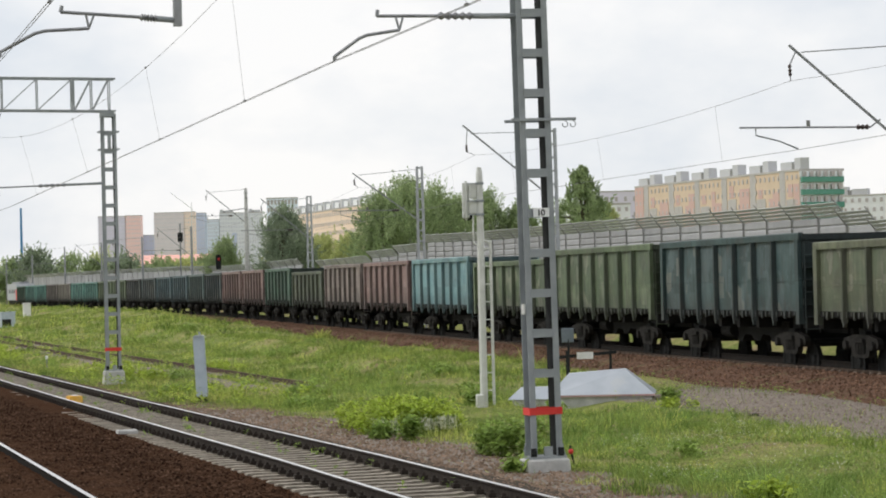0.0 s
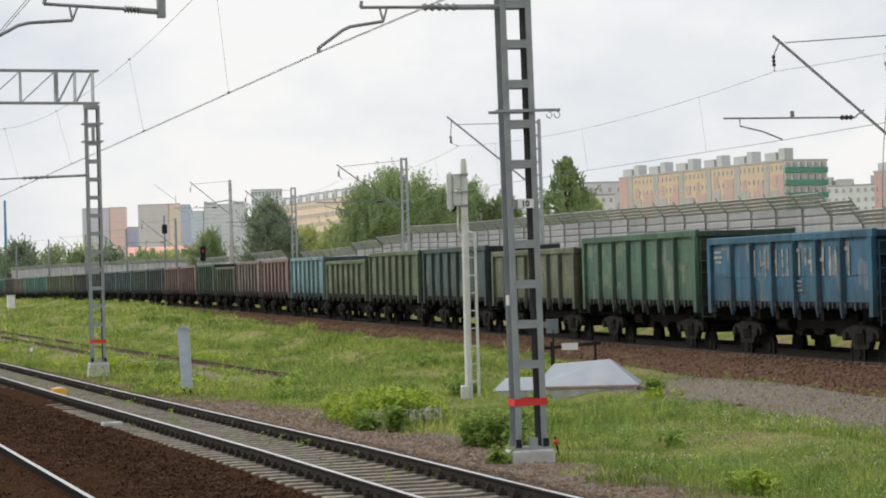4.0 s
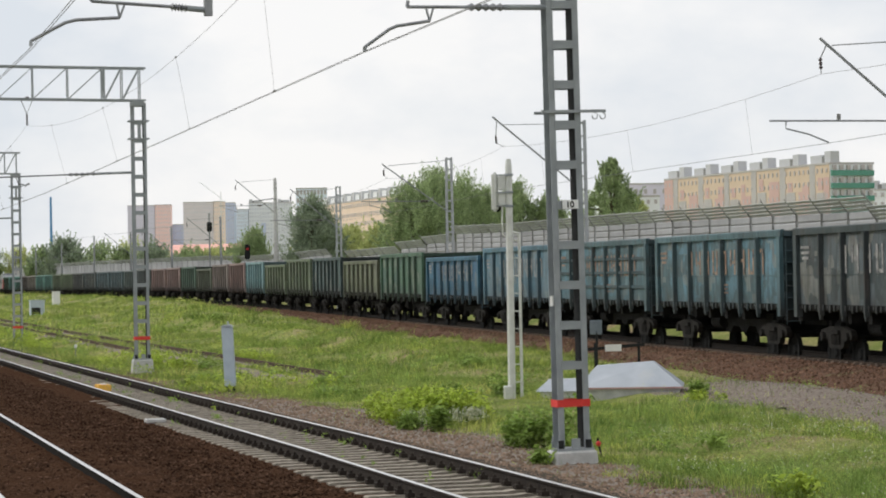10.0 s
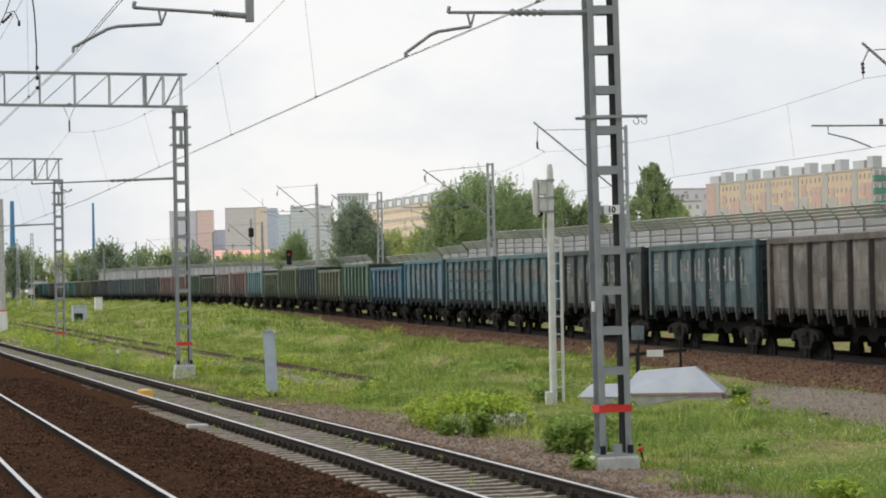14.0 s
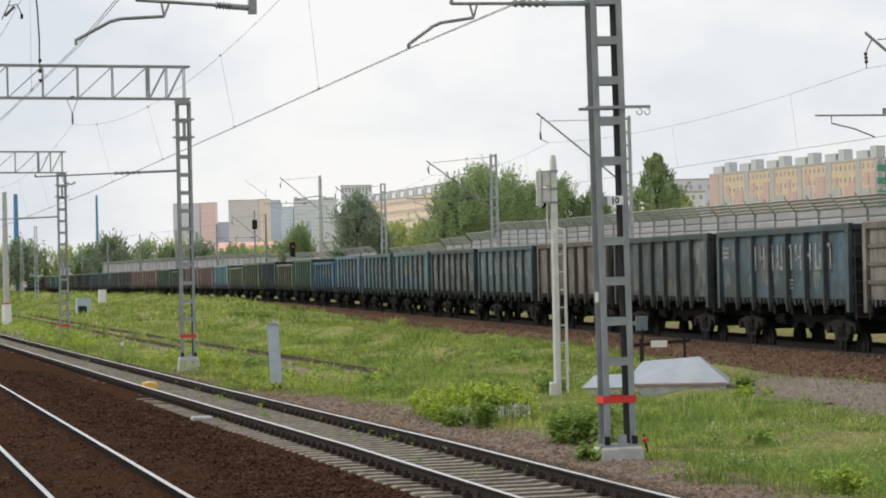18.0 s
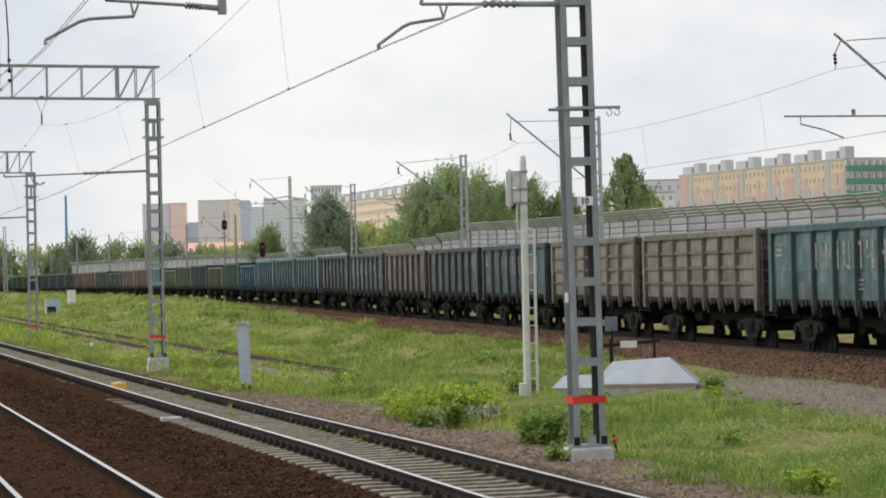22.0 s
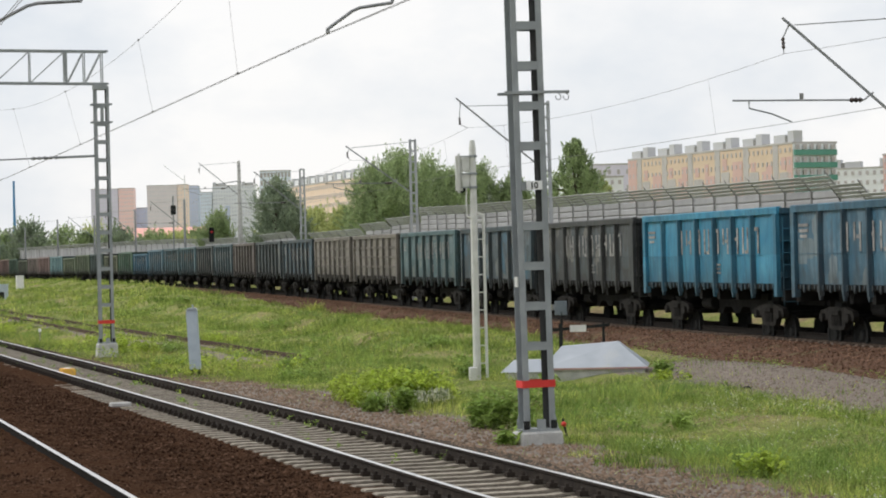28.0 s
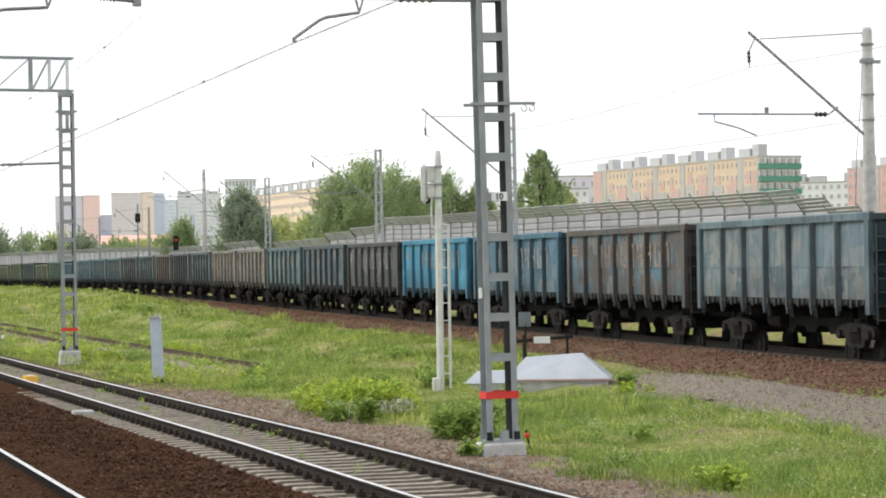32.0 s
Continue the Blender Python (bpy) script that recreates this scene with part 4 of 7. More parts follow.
def motions():
    times = [0, 2, 4, 6, 8, 10, 12, 14, 16, 18, 20, 22, 24, 26, 28, 30, 32]
    for k, wagon in WAGONS:
        walk(wagon, [(t, pose_on_track(train_front(t) - WAGON_LENGTH * (k + 0.5), 4.325)) for t in times])
    walk(LOCO, [(t, pose_on_track(train_front(t) - WAGON_LENGTH * FIRST + 8.9, 5.0)) for t in times])


# ---- overhead line beside the near tracks ----
def build_mast(height, width=0.515, depth=0.30, mat=None, pitch=0.631):
    """A steel mast of two channels joined by batten plates, on a concrete footing."""
    mat = mat or M_MAST
    mast = thing("catenary_mast", "grey steel lattice mast with a red band on a concrete footing", "catenary mast", group="masts beside the near tracks")
    w, d = width / 2, depth / 2
    for sx in (-1, 1):
        bm = bmesh.new()
        t = 0.012
        xo, xi = sx * w, sx * (w - 0.10)
        prism(bm, [(xo, -d), (xi, -d), (xi, d), (xo, d), (xo, d - t), (xi + sx * t, d - t), (xi + sx * t, -d + t), (xo, -d + t)], "z", 0.04, height)
        part("channel", bm, mat, mast)
    # black strip paints the shade on the right channel's inner face
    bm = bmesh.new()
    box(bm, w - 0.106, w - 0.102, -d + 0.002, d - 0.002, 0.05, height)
    part("inner_lining", bm, M_BLACK, mast, "black strip standing for the shade inside the channel")
    bm = bmesh.new()
    box(bm, -w + 0.08, w - 0.08, -0.006, 0.006, -0.065, 0.065)
    me = mesh_from(bm, "batten", mat)
    z = 1.34
    while z < height - 0.1:
        for sy in (-1, 1):
            part("batten", me, None, mast).matrix_basis = pose(0, sy * (d + 0.007), z)
        z += pitch
    bm = bmesh.new()
    box(bm, -w - 0.012, w + 0.012, -d - 0.018, -d - 0.014, 0.69, 0.805)
    box(bm, -w - 0.016, -w - 0.012, -d - 0.018, d + 0.014, 0.69, 0.805)
    box(bm, w + 0.012, w + 0.016, -d - 0.018, d + 0.014, 0.69, 0.805)
    box(bm, -w - 0.012, w + 0.012, d + 0.014, d + 0.018, 0.69, 0.805)
    part("red_band", bm, M_RED, mast, "red painted band")
    bm = bmesh.new()
    box(bm, -w - 0.05, w + 0.05, -d - 0.06, d + 0.06, 0.0, 0.04)
    for sx in (-1, 1):
        for sy in (-1, 1):
            prism(bm, [(sx * (w - 0.05), 0.04), (sx * (w + 0.045), 0.04), (sx * (w - 0.02), 0.30), (sx * (w - 0.05), 0.30)], "y", sy * d - 0.008 + sy * 0.02, sy * d + 0.008 + sy * 0.02)
    box(bm, -0.05, 0.09, -d - 0.02, -d + 0.01, 0.04, 0.19)
    part("base_plate", bm, M_MAST, mast)
    for sx in (-1, 1):
        bm = bmesh.new()
        tube(bm, [(sx * (w - 0.03), -d - 0.02, 0.04), (sx * (w - 0.03), -d - 0.02, 0.17)], 0.05, 8)
        part("anchor_nut", bm, M_BLACK, mast)
    bm = bmesh.new()
    for v in box(bm, -w - 0.08, w + 0.08, -d - 0.12, d + 0.12, -0.62, 0.0):
        if v.co.z < -0.3:
            v.co.x, v.co.y = v.co.x * 1.14, v.co.y * 1.14
    bmesh.ops.bevel(bm, geom=bm.edges[:], offset=0.03, segments=1, affect="EDGES")
    part("footing", bm, M_CONCRETE, mast, "pale concrete footing")
    return mast


MAST_BASES = (-0.216, -0.14, -0.48)
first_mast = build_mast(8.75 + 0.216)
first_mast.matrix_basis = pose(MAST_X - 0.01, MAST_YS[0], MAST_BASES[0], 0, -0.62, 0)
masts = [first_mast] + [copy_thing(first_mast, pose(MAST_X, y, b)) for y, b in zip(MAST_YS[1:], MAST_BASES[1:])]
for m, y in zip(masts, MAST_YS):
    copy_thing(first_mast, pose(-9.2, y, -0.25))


def clamps_on(mast, z0):
    bm = bmesh.new()
    for z in (z0, z0 - 0.62):
        box(bm, -0.36, 0.36, -0.19, -0.165, z - 0.03, z + 0.03)
        box(bm, -0.36, 0.36, 0.165, 0.19, z - 0.03, z + 0.03)
    box(bm, -0.06, 0.06, -0.20, -0.191, z0 - 0.62, z0)
    part("clamp", bm, M_MAST, mast)


for m in masts[1:]:
    clamps_on(m, 8.33)

# cross-arm with two hooks, and the number plate of the first mast
bm = bmesh.new()
box(bm, -0.40, 0.66, -0.21, -0.165, 5.31, 5.355)
box(bm, -0.40, 0.30, 0.165, 0.21, 5.31, 5.355)
crossarm = part("cross_arm", bm, M_MAST, first_mast)
for x in (0.50, 0.63):
    bm = bmesh.new()
    tube(bm, [(x + 0.045 * math.cos(a) - 0.02, -0.19, 5.255 + 0.05 * math.sin(a)) for a in np.linspace(1.6, -3.4, 9)], 0.008, 5)
    part("hook", bm, M_STEEL, crossarm)
bm = bmesh.new()
box(bm, -0.10, 0.16, -0.205, -0.19, 3.80, 3.94)
plate = part("number_plate", bm, M_WHITE, first_mast, "white plate marked 10")
text = bpy.data.curves.new("ten", "FONT")
text.body, text.size, text.extrude, text.offset = "10", 0.135, 0.001, 0.004
glyphs = new("digits", text)
bpy.context.view_layer.update()
text_mesh = bpy.data.meshes.new_from_object(glyphs.evaluated_get(bpy.context.evaluated_depsgraph_get()))
bpy.data.objects.remove(glyphs)
text_mesh.materials.clear()
text_mesh.materials.append(M_BLACK)
digits = part("digits", text_mesh, None, plate)
digits.matrix_basis = pose(-0.045, -0.207, 3.823, 90, 0, 0)
bm = bmesh.new()
box(bm, -0.31, -0.285, -0.18, -0.06, 2.28, 2.44)
part("small_box", bm, M_SIGNALPOST, first_mast, "small pale junction box")
# ---- small red marker behind the footing
bm = bmesh.new()
tube(bm, [(0, 0, -0.05), (-0.06, 0.02, 0.26)], 0.018, 6)
marker = thing("marker_peg", "short black peg with a red cap in the grass", "marker", pose(12.52, 36.9, -0.33))
part("peg", bm, M_BLACK, marker)
bm = bmesh.new()
bmesh.ops.create_icosphere(bm, subdivisions=2, radius=0.045, matrix=pose(-0.05, 0.0, 0.17))
part("cap", bm, M_RED, marker, "red cap")


def build_portal(x0, x1, y, z0, z1):
    """A rigid lattice cross-beam between two masts, each bar a part."""
    portal = thing("portal_beam", "grey steel lattice beam spanning the tracks on masts", "portal beam", pose(0, y, 0), group="portal beams")
    dy = 0.22

    def rise(x):
        """The beam climbs slightly away from its mast."""
        return 0.0115 * (x1 - x)

    for z in (z0, z1):
        for sy in (-1, 1):
            bm = bmesh.new()
            beam(bm, (x0, sy * dy, z + rise(x0)), (x1 + 0.25, sy * dy, z), 0.065)
            part("chord", bm, M_MAST, portal)
    xs = [x1 + 0.05 - 0.62 * i for i in range(3)] + [x1 - 1.25 - 1.20 * i for i in range(int((x1 - 1.25 - x0) / 1.20) + 1)]
    for sy in (-1, 1):
        for i, x in enumerate(xs):
            bm = bmesh.new()
            beam(bm, (x, sy * dy, z0 + 0.04 + rise(x)), (x, sy * dy, z1 - 0.04 + rise(x)), 0.036)
            part("upright", bm, M_MAST, portal)
            if i + 1 < len(xs):
                bm = bmesh.new()
                beam(bm, (x - 0.04, sy * dy, z1 - 0.05 + rise(x)), (xs[i + 1] + 0.05, sy * dy, z0 + 0.05 + rise(xs[i + 1])), 0.032)
                part("diagonal", bm, M_MAST, portal)
    bm = bmesh.new()
    box(bm, x1 - 0.26, x1 + 0.18, -0.26, 0.26, z0 - 0.20, z0 - 0.045)
    part("bearing", bm, M_MAST, portal)
    return portal


for y, drop in zip(MAST_YS, (0.0, 0.0, 0.38)):
    build_portal(-9.4, MAST_X, y, 8.905 - drop, 10.03 - drop)


def insulator(bm, p, q, r=0.055, discs=6):
    p, q = Vector(p), Vector(q)
    d = (q - p) / (discs * 2)
    pts, rad = [], []
    for i in range(discs * 2 + 1):
        pts.append(p + d * i)
        rad.append(r if i % 2 else r * 0.5)
    tube(bm, pts, rad, 8)


def build_registration(name, label, m, root, tip, clamp, drop, inner):
    """A level registration tube with its insulator, and a cranked steady arm down to the contact wire. x points away from the mast."""
    arm = thing(name, label, "registration arm", m)
    bm = bmesh.new()
    tube(bm, [(root, 0, 0), (root * 0.45 + inner * 0.55, 0, 0.01)], 0.045, 8)
    part("socket", bm, M_MAST, arm)
    bm = bmesh.new()
    insulator(bm, (root * 0.45 + inner * 0.55, 0, 0.01), (inner, 0, 0.02), 0.065, 5)
    part("insulator", bm, M_STEEL, arm, "ribbed grey insulator")
    bm = bmesh.new()
    tube(bm, [(inner, 0, 0.02), (tip, 0, 0.035)], 0.026, 8)
    part("tube", bm, M_STEEL, arm)
    bm = bmesh.new()
    tube(bm, [(tip, 0, 0.03), (tip - 0.02, 0, 0.13)], 0.03, 6)
    part("end_clip", bm, M_STEEL, arm)
    bm = bmesh.new()
    hx = tip + (inner - tip) * 0.36
    tube(bm, [(hx + 0.05, 0, 0.02), (hx + 0.0, 0, -0.19)], 0.018, 6)
    tube(bm, [(hx - 0.07, 0, 0.02), (hx + 0.0, 0, -0.19)], 0.018, 6)
    part("bracket", bm, M_STEEL, arm)
    bm = bmesh.new()
    tube(bm, [(hx, 0, -0.19), (hx + (clamp - hx) * 0.5, 0, -0.26), (hx + (clamp - hx) * 0.62, 0, -0.31), (clamp, 0, drop + 0.04)], 0.026, 8)
    tube(bm, [(clamp, -0.06, drop + 0.05), (clamp, -0.06, drop - 0.03)], 0.018, 6)
    tube(bm, [(clamp, 0.06, drop + 0.05), (clamp, 0.06, drop - 0.03)], 0.018, 6)
    part("steady_arm", bm, M_STEEL, arm)
    return arm


WIRE_Z = 6.06
build_registration("registration_arm", "grey registration arm with insulator and cranked steady arm", pose(MAST_X - 0.28, 36.5, 6.77, 0, 1.3, 180), 0.0, 2.28, 2.98, -0.62, 1.30)
build_registration("registration_arm", "grey registration arm hung below the portal", pose(6.2, 36.5, 6.67, 0, -2.6, 180), 0.0, 1.75, 2.63, -0.65, 0.55)
bm = bmesh.new()
box(bm, 6.16, 6.28, 36.44, 36.56, 6.58, 8.95)
tagged(part("drop_post", bm, M_STEEL), "grey steel post hung from the portal beam", "drop post")
for y in MAST_YS[1:]:
    build_registration("registration_arm", "dark registration arm held by a lattice mast", pose(MAST_X - 0.28, y, 6.40 - (0.25 if y > 100 else 0), 0, 2.2, 180), 0.0, 4.9, 3.55, -0.25, 2.2)


def wire(name, label, points, r, mat=None, group=""):
    bm = bmesh.new()
    tube(bm, points, r, 5)
    return tagged(part(name, bm, mat or M_WIRE), label, "wire", group)


def sagged(p, q, sag, n=12):
    p, q = Vector(p), Vector(q)
    return [p.lerp(q, i / n) - Vector((0, 0, 4 * sag * (i / n) * (1 - i / n))) for i in range(n + 1)]


SPANS = [-11.7, *MAST_YS, 190.0, 238.0, 286.0]
# for each track: stagger of the contact wire, then x and height of the messenger wire, at each support
NEAR_WIRES = ([-0.32, 0.32, -0.32, 0.32, -0.32, 0.32, -0.32], [NEAR_TRACK + v for v in (-0.32, 0.32, -0.32, 0.32, -0.32, 0.32, -0.32)], [8.3] * 7, [0.8] * 6)
SECOND_WIRES = ([0.30, 0.40, 0.30, 0.40, 0.30, 0.40, 0.30], [8.3, 8.52, 8.05, 8.35, 8.2, 8.3, 8.3], [8.5, 8.86, 8.05, 7.75, 7.9, 7.9, 7.9], [0.9, 1.17, 0.55, 0.6, 0.6, 0.6])
for cx, (stag, mess_x, mess_z, sags) in ((SECOND_TRACK, SECOND_WIRES), (NEAR_TRACK, NEAR_WIRES)):
    for i in range(len(SPANS) - 1):
        a = Vector((cx + stag[i], SPANS[i], WIRE_Z - (0.38 if SPANS[i] > 50 else 0)))
        b = Vector((cx + stag[i + 1], SPANS[i + 1], WIRE_Z - (0.38 if SPANS[i + 1] > 50 else 0)))
        for off in ((-0.02, 0.02) if SPANS[i] < 100 else (0.0,)):
            wire("contact_wire", "dark overhead contact wire", [a + Vector((off, 0, 0)), b + Vector((off, 0, 0))], 0.0055, group="contact wires")
        curve = sagged((mess_x[i], a.y, mess_z[i]), (mess_x[i + 1], b.y, mess_z[i + 1]), sags[i], 20)
        wire("messenger_wire", "sagging grey messenger wire", curve, 0.0045, group="messenger wires")
        for j in (3, 7, 12, 17):
            c, foot = curve[j], a.lerp(b, j / 20)
            bm = bmesh.new()
            tube(bm, [c + Vector((0, 0, 0.02)), foot], 0.003, 5)
            for p in (c, foot):
                tube(bm, [p + Vector((0, -0.05, 0.012)), p + Vector((0, 0.05, 0.012))], 0.022 if i < 3 else 0.012, 6)
            tagged(part("dropper", bm, M_WIRE), "thin dropper with clips between messenger and contact wire", "wire", "droppers")
    for i, y in enumerate(MAST_YS):
        hx, hz = mess_x[i + 1], mess_z[i + 1]
        roof = 8.89 if i < 2 else 8.51
        bm = bmesh.new()
        box(bm, hx - 0.06, hx + 0.06, y - 0.26, y + 0.26, roof + 0.09, roof + 0.13)
        for dx in (-0.22, 0.22):
            tube(bm, [(hx + dx, y, roof + 0.1), (hx, y, max(hz + 0.36, roof - 0.45))], 0.01, 5)
        insulator(bm, (hx, y, max(hz + 0.36, roof - 0.45)), (hx, y, min(hz, roof - 0.5)), 0.04, 5)
        tagged(part("insulator", bm, M_INSULATOR), "dark insulator hung below the portal beam", "insulator", group="portal insulators")

# jumper cable that joins the wires over the near track, and the clamp bar at its head
bm = bmesh.new()
tube(bm, [(3.26, 41.0, 7.85), (3.24, 40.2, 7.45), (3.25, 39.8, 7.05), (3.24, 39.4, 6.5), (3.22, 39.2, 6.1), (3.23, 39.2, 5.98)], 0.012, 6)
jumper = thing("jumper_cable", "black jumper cable clipped to the contact wire", "cable")
part("cable", bm, M_BLACK, jumper)
for z in (6.12, 5.95, 5.80):
    bm = bmesh.new()
    box(bm, 3.205, 3.25, 39.14, 39.26, z - 0.022, z + 0.022)
    part("clip", bm, M_BLACK, jumper)
bm = bmesh.new()
insulator(bm, (3.06, 44.6, 7.42), (3.24, 44.6, 7.60), 0.032, 4)
part("insulator", bm, M_INSULATOR, jumper)
bm = bmesh.new()
tube(bm, [(3.0, 44.6, 7.35), (3.12, 44.6, 7.60), (3.28, 44.6, 7.64), (3.36, 44.6, 7.46)], 0.01, 6)
box(bm, 3.34, 3.385, 44.57, 44.63, 7.37, 7.46)
tube(bm, [(3.12, 44.6, 7.60), (3.20, 43.0, 7.95), (3.26, 41.0, 7.85)], 0.009, 6)
part("lead", bm, M_BLACK, jumper)

# ---- white-painted signal back, posts and boxes in the grass ----
signal = thing("signal_mast", "cream-painted railway signal mast seen from behind", "railway signal", pose(16.52, 55.2, -0.42, 0, 0.15, -12))
bm = bmesh.new()
tube(bm, [(0, 0, 0.0), (0, 0, 3.6), (0, 0, 5.58), (0, 0, 5.74)], [0.09, 0.085, 0.08, 0.055], 12)
part("pole", bm, M_SIGNALPOST, signal)
bm = bmesh.new()
tube(bm, [(0.235, -0.02, 0.1), (0.225, -0.02, 3.98)], 0.036, 8)
tube(bm, [(0.225, -0.02, 3.96), (0.02, 0, 4.02)], 0.03, 8)
part("ladder_stile", bm, M_SIGNALPOST, signal)
for z in np.arange(0.45, 3.9, 0.42):
    bm = bmesh.new()
    tube(bm, [(0.02, -0.01, z), (0.225, -0.02, z)], 0.016, 6)
    part("rung", bm, M_SIGNALPOST, signal)
bm = bmesh.new()
box(bm, -0.19, 0.0, -0.14, 0.14, -0.1, 0.36)
bmesh.ops.bevel(bm, geom=bm.edges[:], offset=0.02, segments=1, affect="EDGES")
part("base_box", bm, M_SIGNALPOST, signal)
bm = bmesh.new()
box(bm, -0.40, -0.24, 0.03, 0.28, 4.50, 5.43)
bmesh.ops.bevel(bm, geom=bm.edges[:], offset=0.05, segments=3, affect="EDGES")
head = part("signal_head", bm, M_SIGNALPOST, signal, "cream signal housing")
for z0, z1 in ((4.60, 4.92), (4.97, 5.32)):
    bm = bmesh.new()
    box(bm, -0.255, -0.06, -0.05, 0.2, z0 + 0.03, z1 + 0.03)
    bmesh.ops.bevel(bm, geom=bm.edges[:], offset=0.03, segments=2, affect="EDGES")
    part("lamp_case", bm, M_SIGNALPOST, head)
for z in (4.62, 4.945, 5.36):
    bm = bmesh.new()
    box(bm, -0.30, 0.10, -0.10, -0.075, z - 0.014, z + 0.014)
    tube(bm, [(0, 0, z - 0.03), (0, 0, z + 0.03)], 0.10, 12)
    part("bracket", bm, M_MAST, signal)
for z in (4.86, 4.62):
    bm = bmesh.new()
    tube(bm, [(-0.27, 0.28, z), (-0.27, 0.55, z + 0.01)], 0.13, 10)
    part("lamp_hood", bm, M_BLACK, head)
bm = bmesh.new()
tube(bm, [(-0.16, 0.0, 4.62), (-0.17, 0, 4.2), (-0.16, 0, 3.95), (-0.03, 0, 3.85)], 0.02, 6)
part("conduit", bm, M_SIGNALPOST, signal)

post = thing("relay_post", "slightly leaning blue-grey steel post with a cap", "trackside post", pose(11.44, 64.56, -0.40, 0, -2.4, -14))
bm = bmesh.new()
box(bm, -0.15, 0.15, -0.13, 0.13, 0.12, 1.72)
bmesh.ops.bevel(bm, geom=bm.edges[:], offset=0.025, segments=2, affect="EDGES")
part("body", bm, M_BLUEGREY, post)
bm = bmesh.new()
prism(bm, [(-0.18, 1.722), (0.18, 1.722), (0.10, 1.775), (-0.10, 1.775)], "y", -0.16, 0.16)
part("cap", bm, M_ROOFWHITE, post)
bm = bmesh.new()
tube(bm, [(0.03, 0, 1.77), (0.03, 0, 1.86)], 0.025, 8)
part("knob", bm, M_ROOFWHITE, post)
for x in (-0.09, 0.09):
    bm = bmesh.new()
    box(bm, x - 0.035, x + 0.035, -0.05, 0.05, -0.1, 0.12)
    part("foot", bm, M_BLACK, post)

shed = thing("cable_cover", "low white sloping-roofed concrete cover in the grass", "trackside cover", pose(17.75, 56.45, -0.55, 0, 0, -22))
bm = bmesh.new()
x0, x1, y0, y1, zw, zr = 0.85, 3.32, 0.0, 2.2, 0.335, 0.90
v = [bm.verts.new(p) for p in ((x0 - 0.1, y0, zw), (x1, y0, zw), (x1, y1, zw), (x0 - 0.1, y1, zw), (x0 + 0.34, y0 + 0.85, zr - 0.06), (x1 - 0.72, y0 + 0.85, zr + 0.03), (x1 - 0.72, y1 - 0.85, zr + 0.03), (x0 + 0.34, y1 - 0.85, zr - 0.06))]
for f in ((0, 3, 2, 1), (4, 5, 6, 7), (0, 1, 5, 4), (1, 2, 6, 5), (2, 3, 7, 6), (3, 0, 4, 7)):
    bm.faces.new([v[i] for i in f])
part("roof", bm, M_ROOFWHITE, shed, "pale sloping sheet roof")
bm = bmesh.new()
box(bm, x0, x1 - 0.08, y0 + 0.06, y1 - 0.06, -0.1, zw - 0.004)
part("wall", bm, M_CONCRETE, shed, "grey rendered wall")
bm = bmesh.new()
box(bm, x0 - 0.1, x1 + 0.005, y0 - 0.012, y0 - 0.002, zw - 0.035, zw + 0.012)
part("drip_edge", bm, material("faded_red_edge", (0.42, 0.26, 0.25), (0.5, 0.34, 0.33), 5, 0.7), shed, "faded red edge strip")
bm = bmesh.new()
v = [bm.verts.new(p) for p in ((-0.26, 0.08, 0.26), (0.84, 0.08, 0.26), (0.84, 1.5, 0.26), (-0.26, 1.5, 0.26), (0.02, 0.6, 0.53), (0.84, 0.6, 0.54), (0.84, 1.0, 0.54), (0.02, 1.0, 0.53))]
for f in ((0, 3, 2, 1), (4, 5, 6, 7), (0, 1, 5, 4), (1, 2, 6, 5), (2, 3, 7, 6), (3, 0, 4, 7)):
    bm.faces.new([v[i] for i in f])
part("porch_roof", bm, M_ROOFWHITE, shed)
bm = bmesh.new()
box(bm, -0.14, 0.80, 0.14, 1.4, -0.1, 0.256)
part("porch_wall", bm, M_CONCRETE, shed)

# sign posts and rail behind the cover
sign = thing("post_sign", "grey board on a thin black post", "trackside sign", pose(22.8, 67.5, -0.42, 0, 0, -16))
bm = bmesh.new()
tube(bm, [(0, 0, -0.1), (0.02, 0, 1.3)], 0.035, 8)
part("post", bm, M_BLACK, sign)
bm = bmesh.new()
box(bm, -0.18, 0.18, -0.03, 0.03, 1.20, 1.62)
bmesh.ops.bevel(bm, geom=bm.edges[:], offset=0.015, segments=1, affect="EDGES")
part("board", bm, M_SIGNGREY, sign)
barrier = thing("low_rail", "black horizontal bar on short posts with a white plate", "barrier", pose(22.85, 67.75, -0.42, 0, 0, -14))
for x in (0.0, 1.28):
    bm = bmesh.new()
    tube(bm, [(x, 0.0, -0.2), (x, 0.0, 0.94)], 0.04, 8)
    part("post", bm, M_BLACK, barrier)
bm = bmesh.new()
beam(bm, (-0.55, -0.06, 0.74), (1.45, -0.06, 0.88), 0.07, 0.09)
part("bar", bm, M_BLACK, barrier)
bm = bmesh.new()
box(bm, 0.28, 0.76, -0.12, -0.10, 0.70, 0.90)
part("plate", bm, M_WHITE, barrier, "white plate")

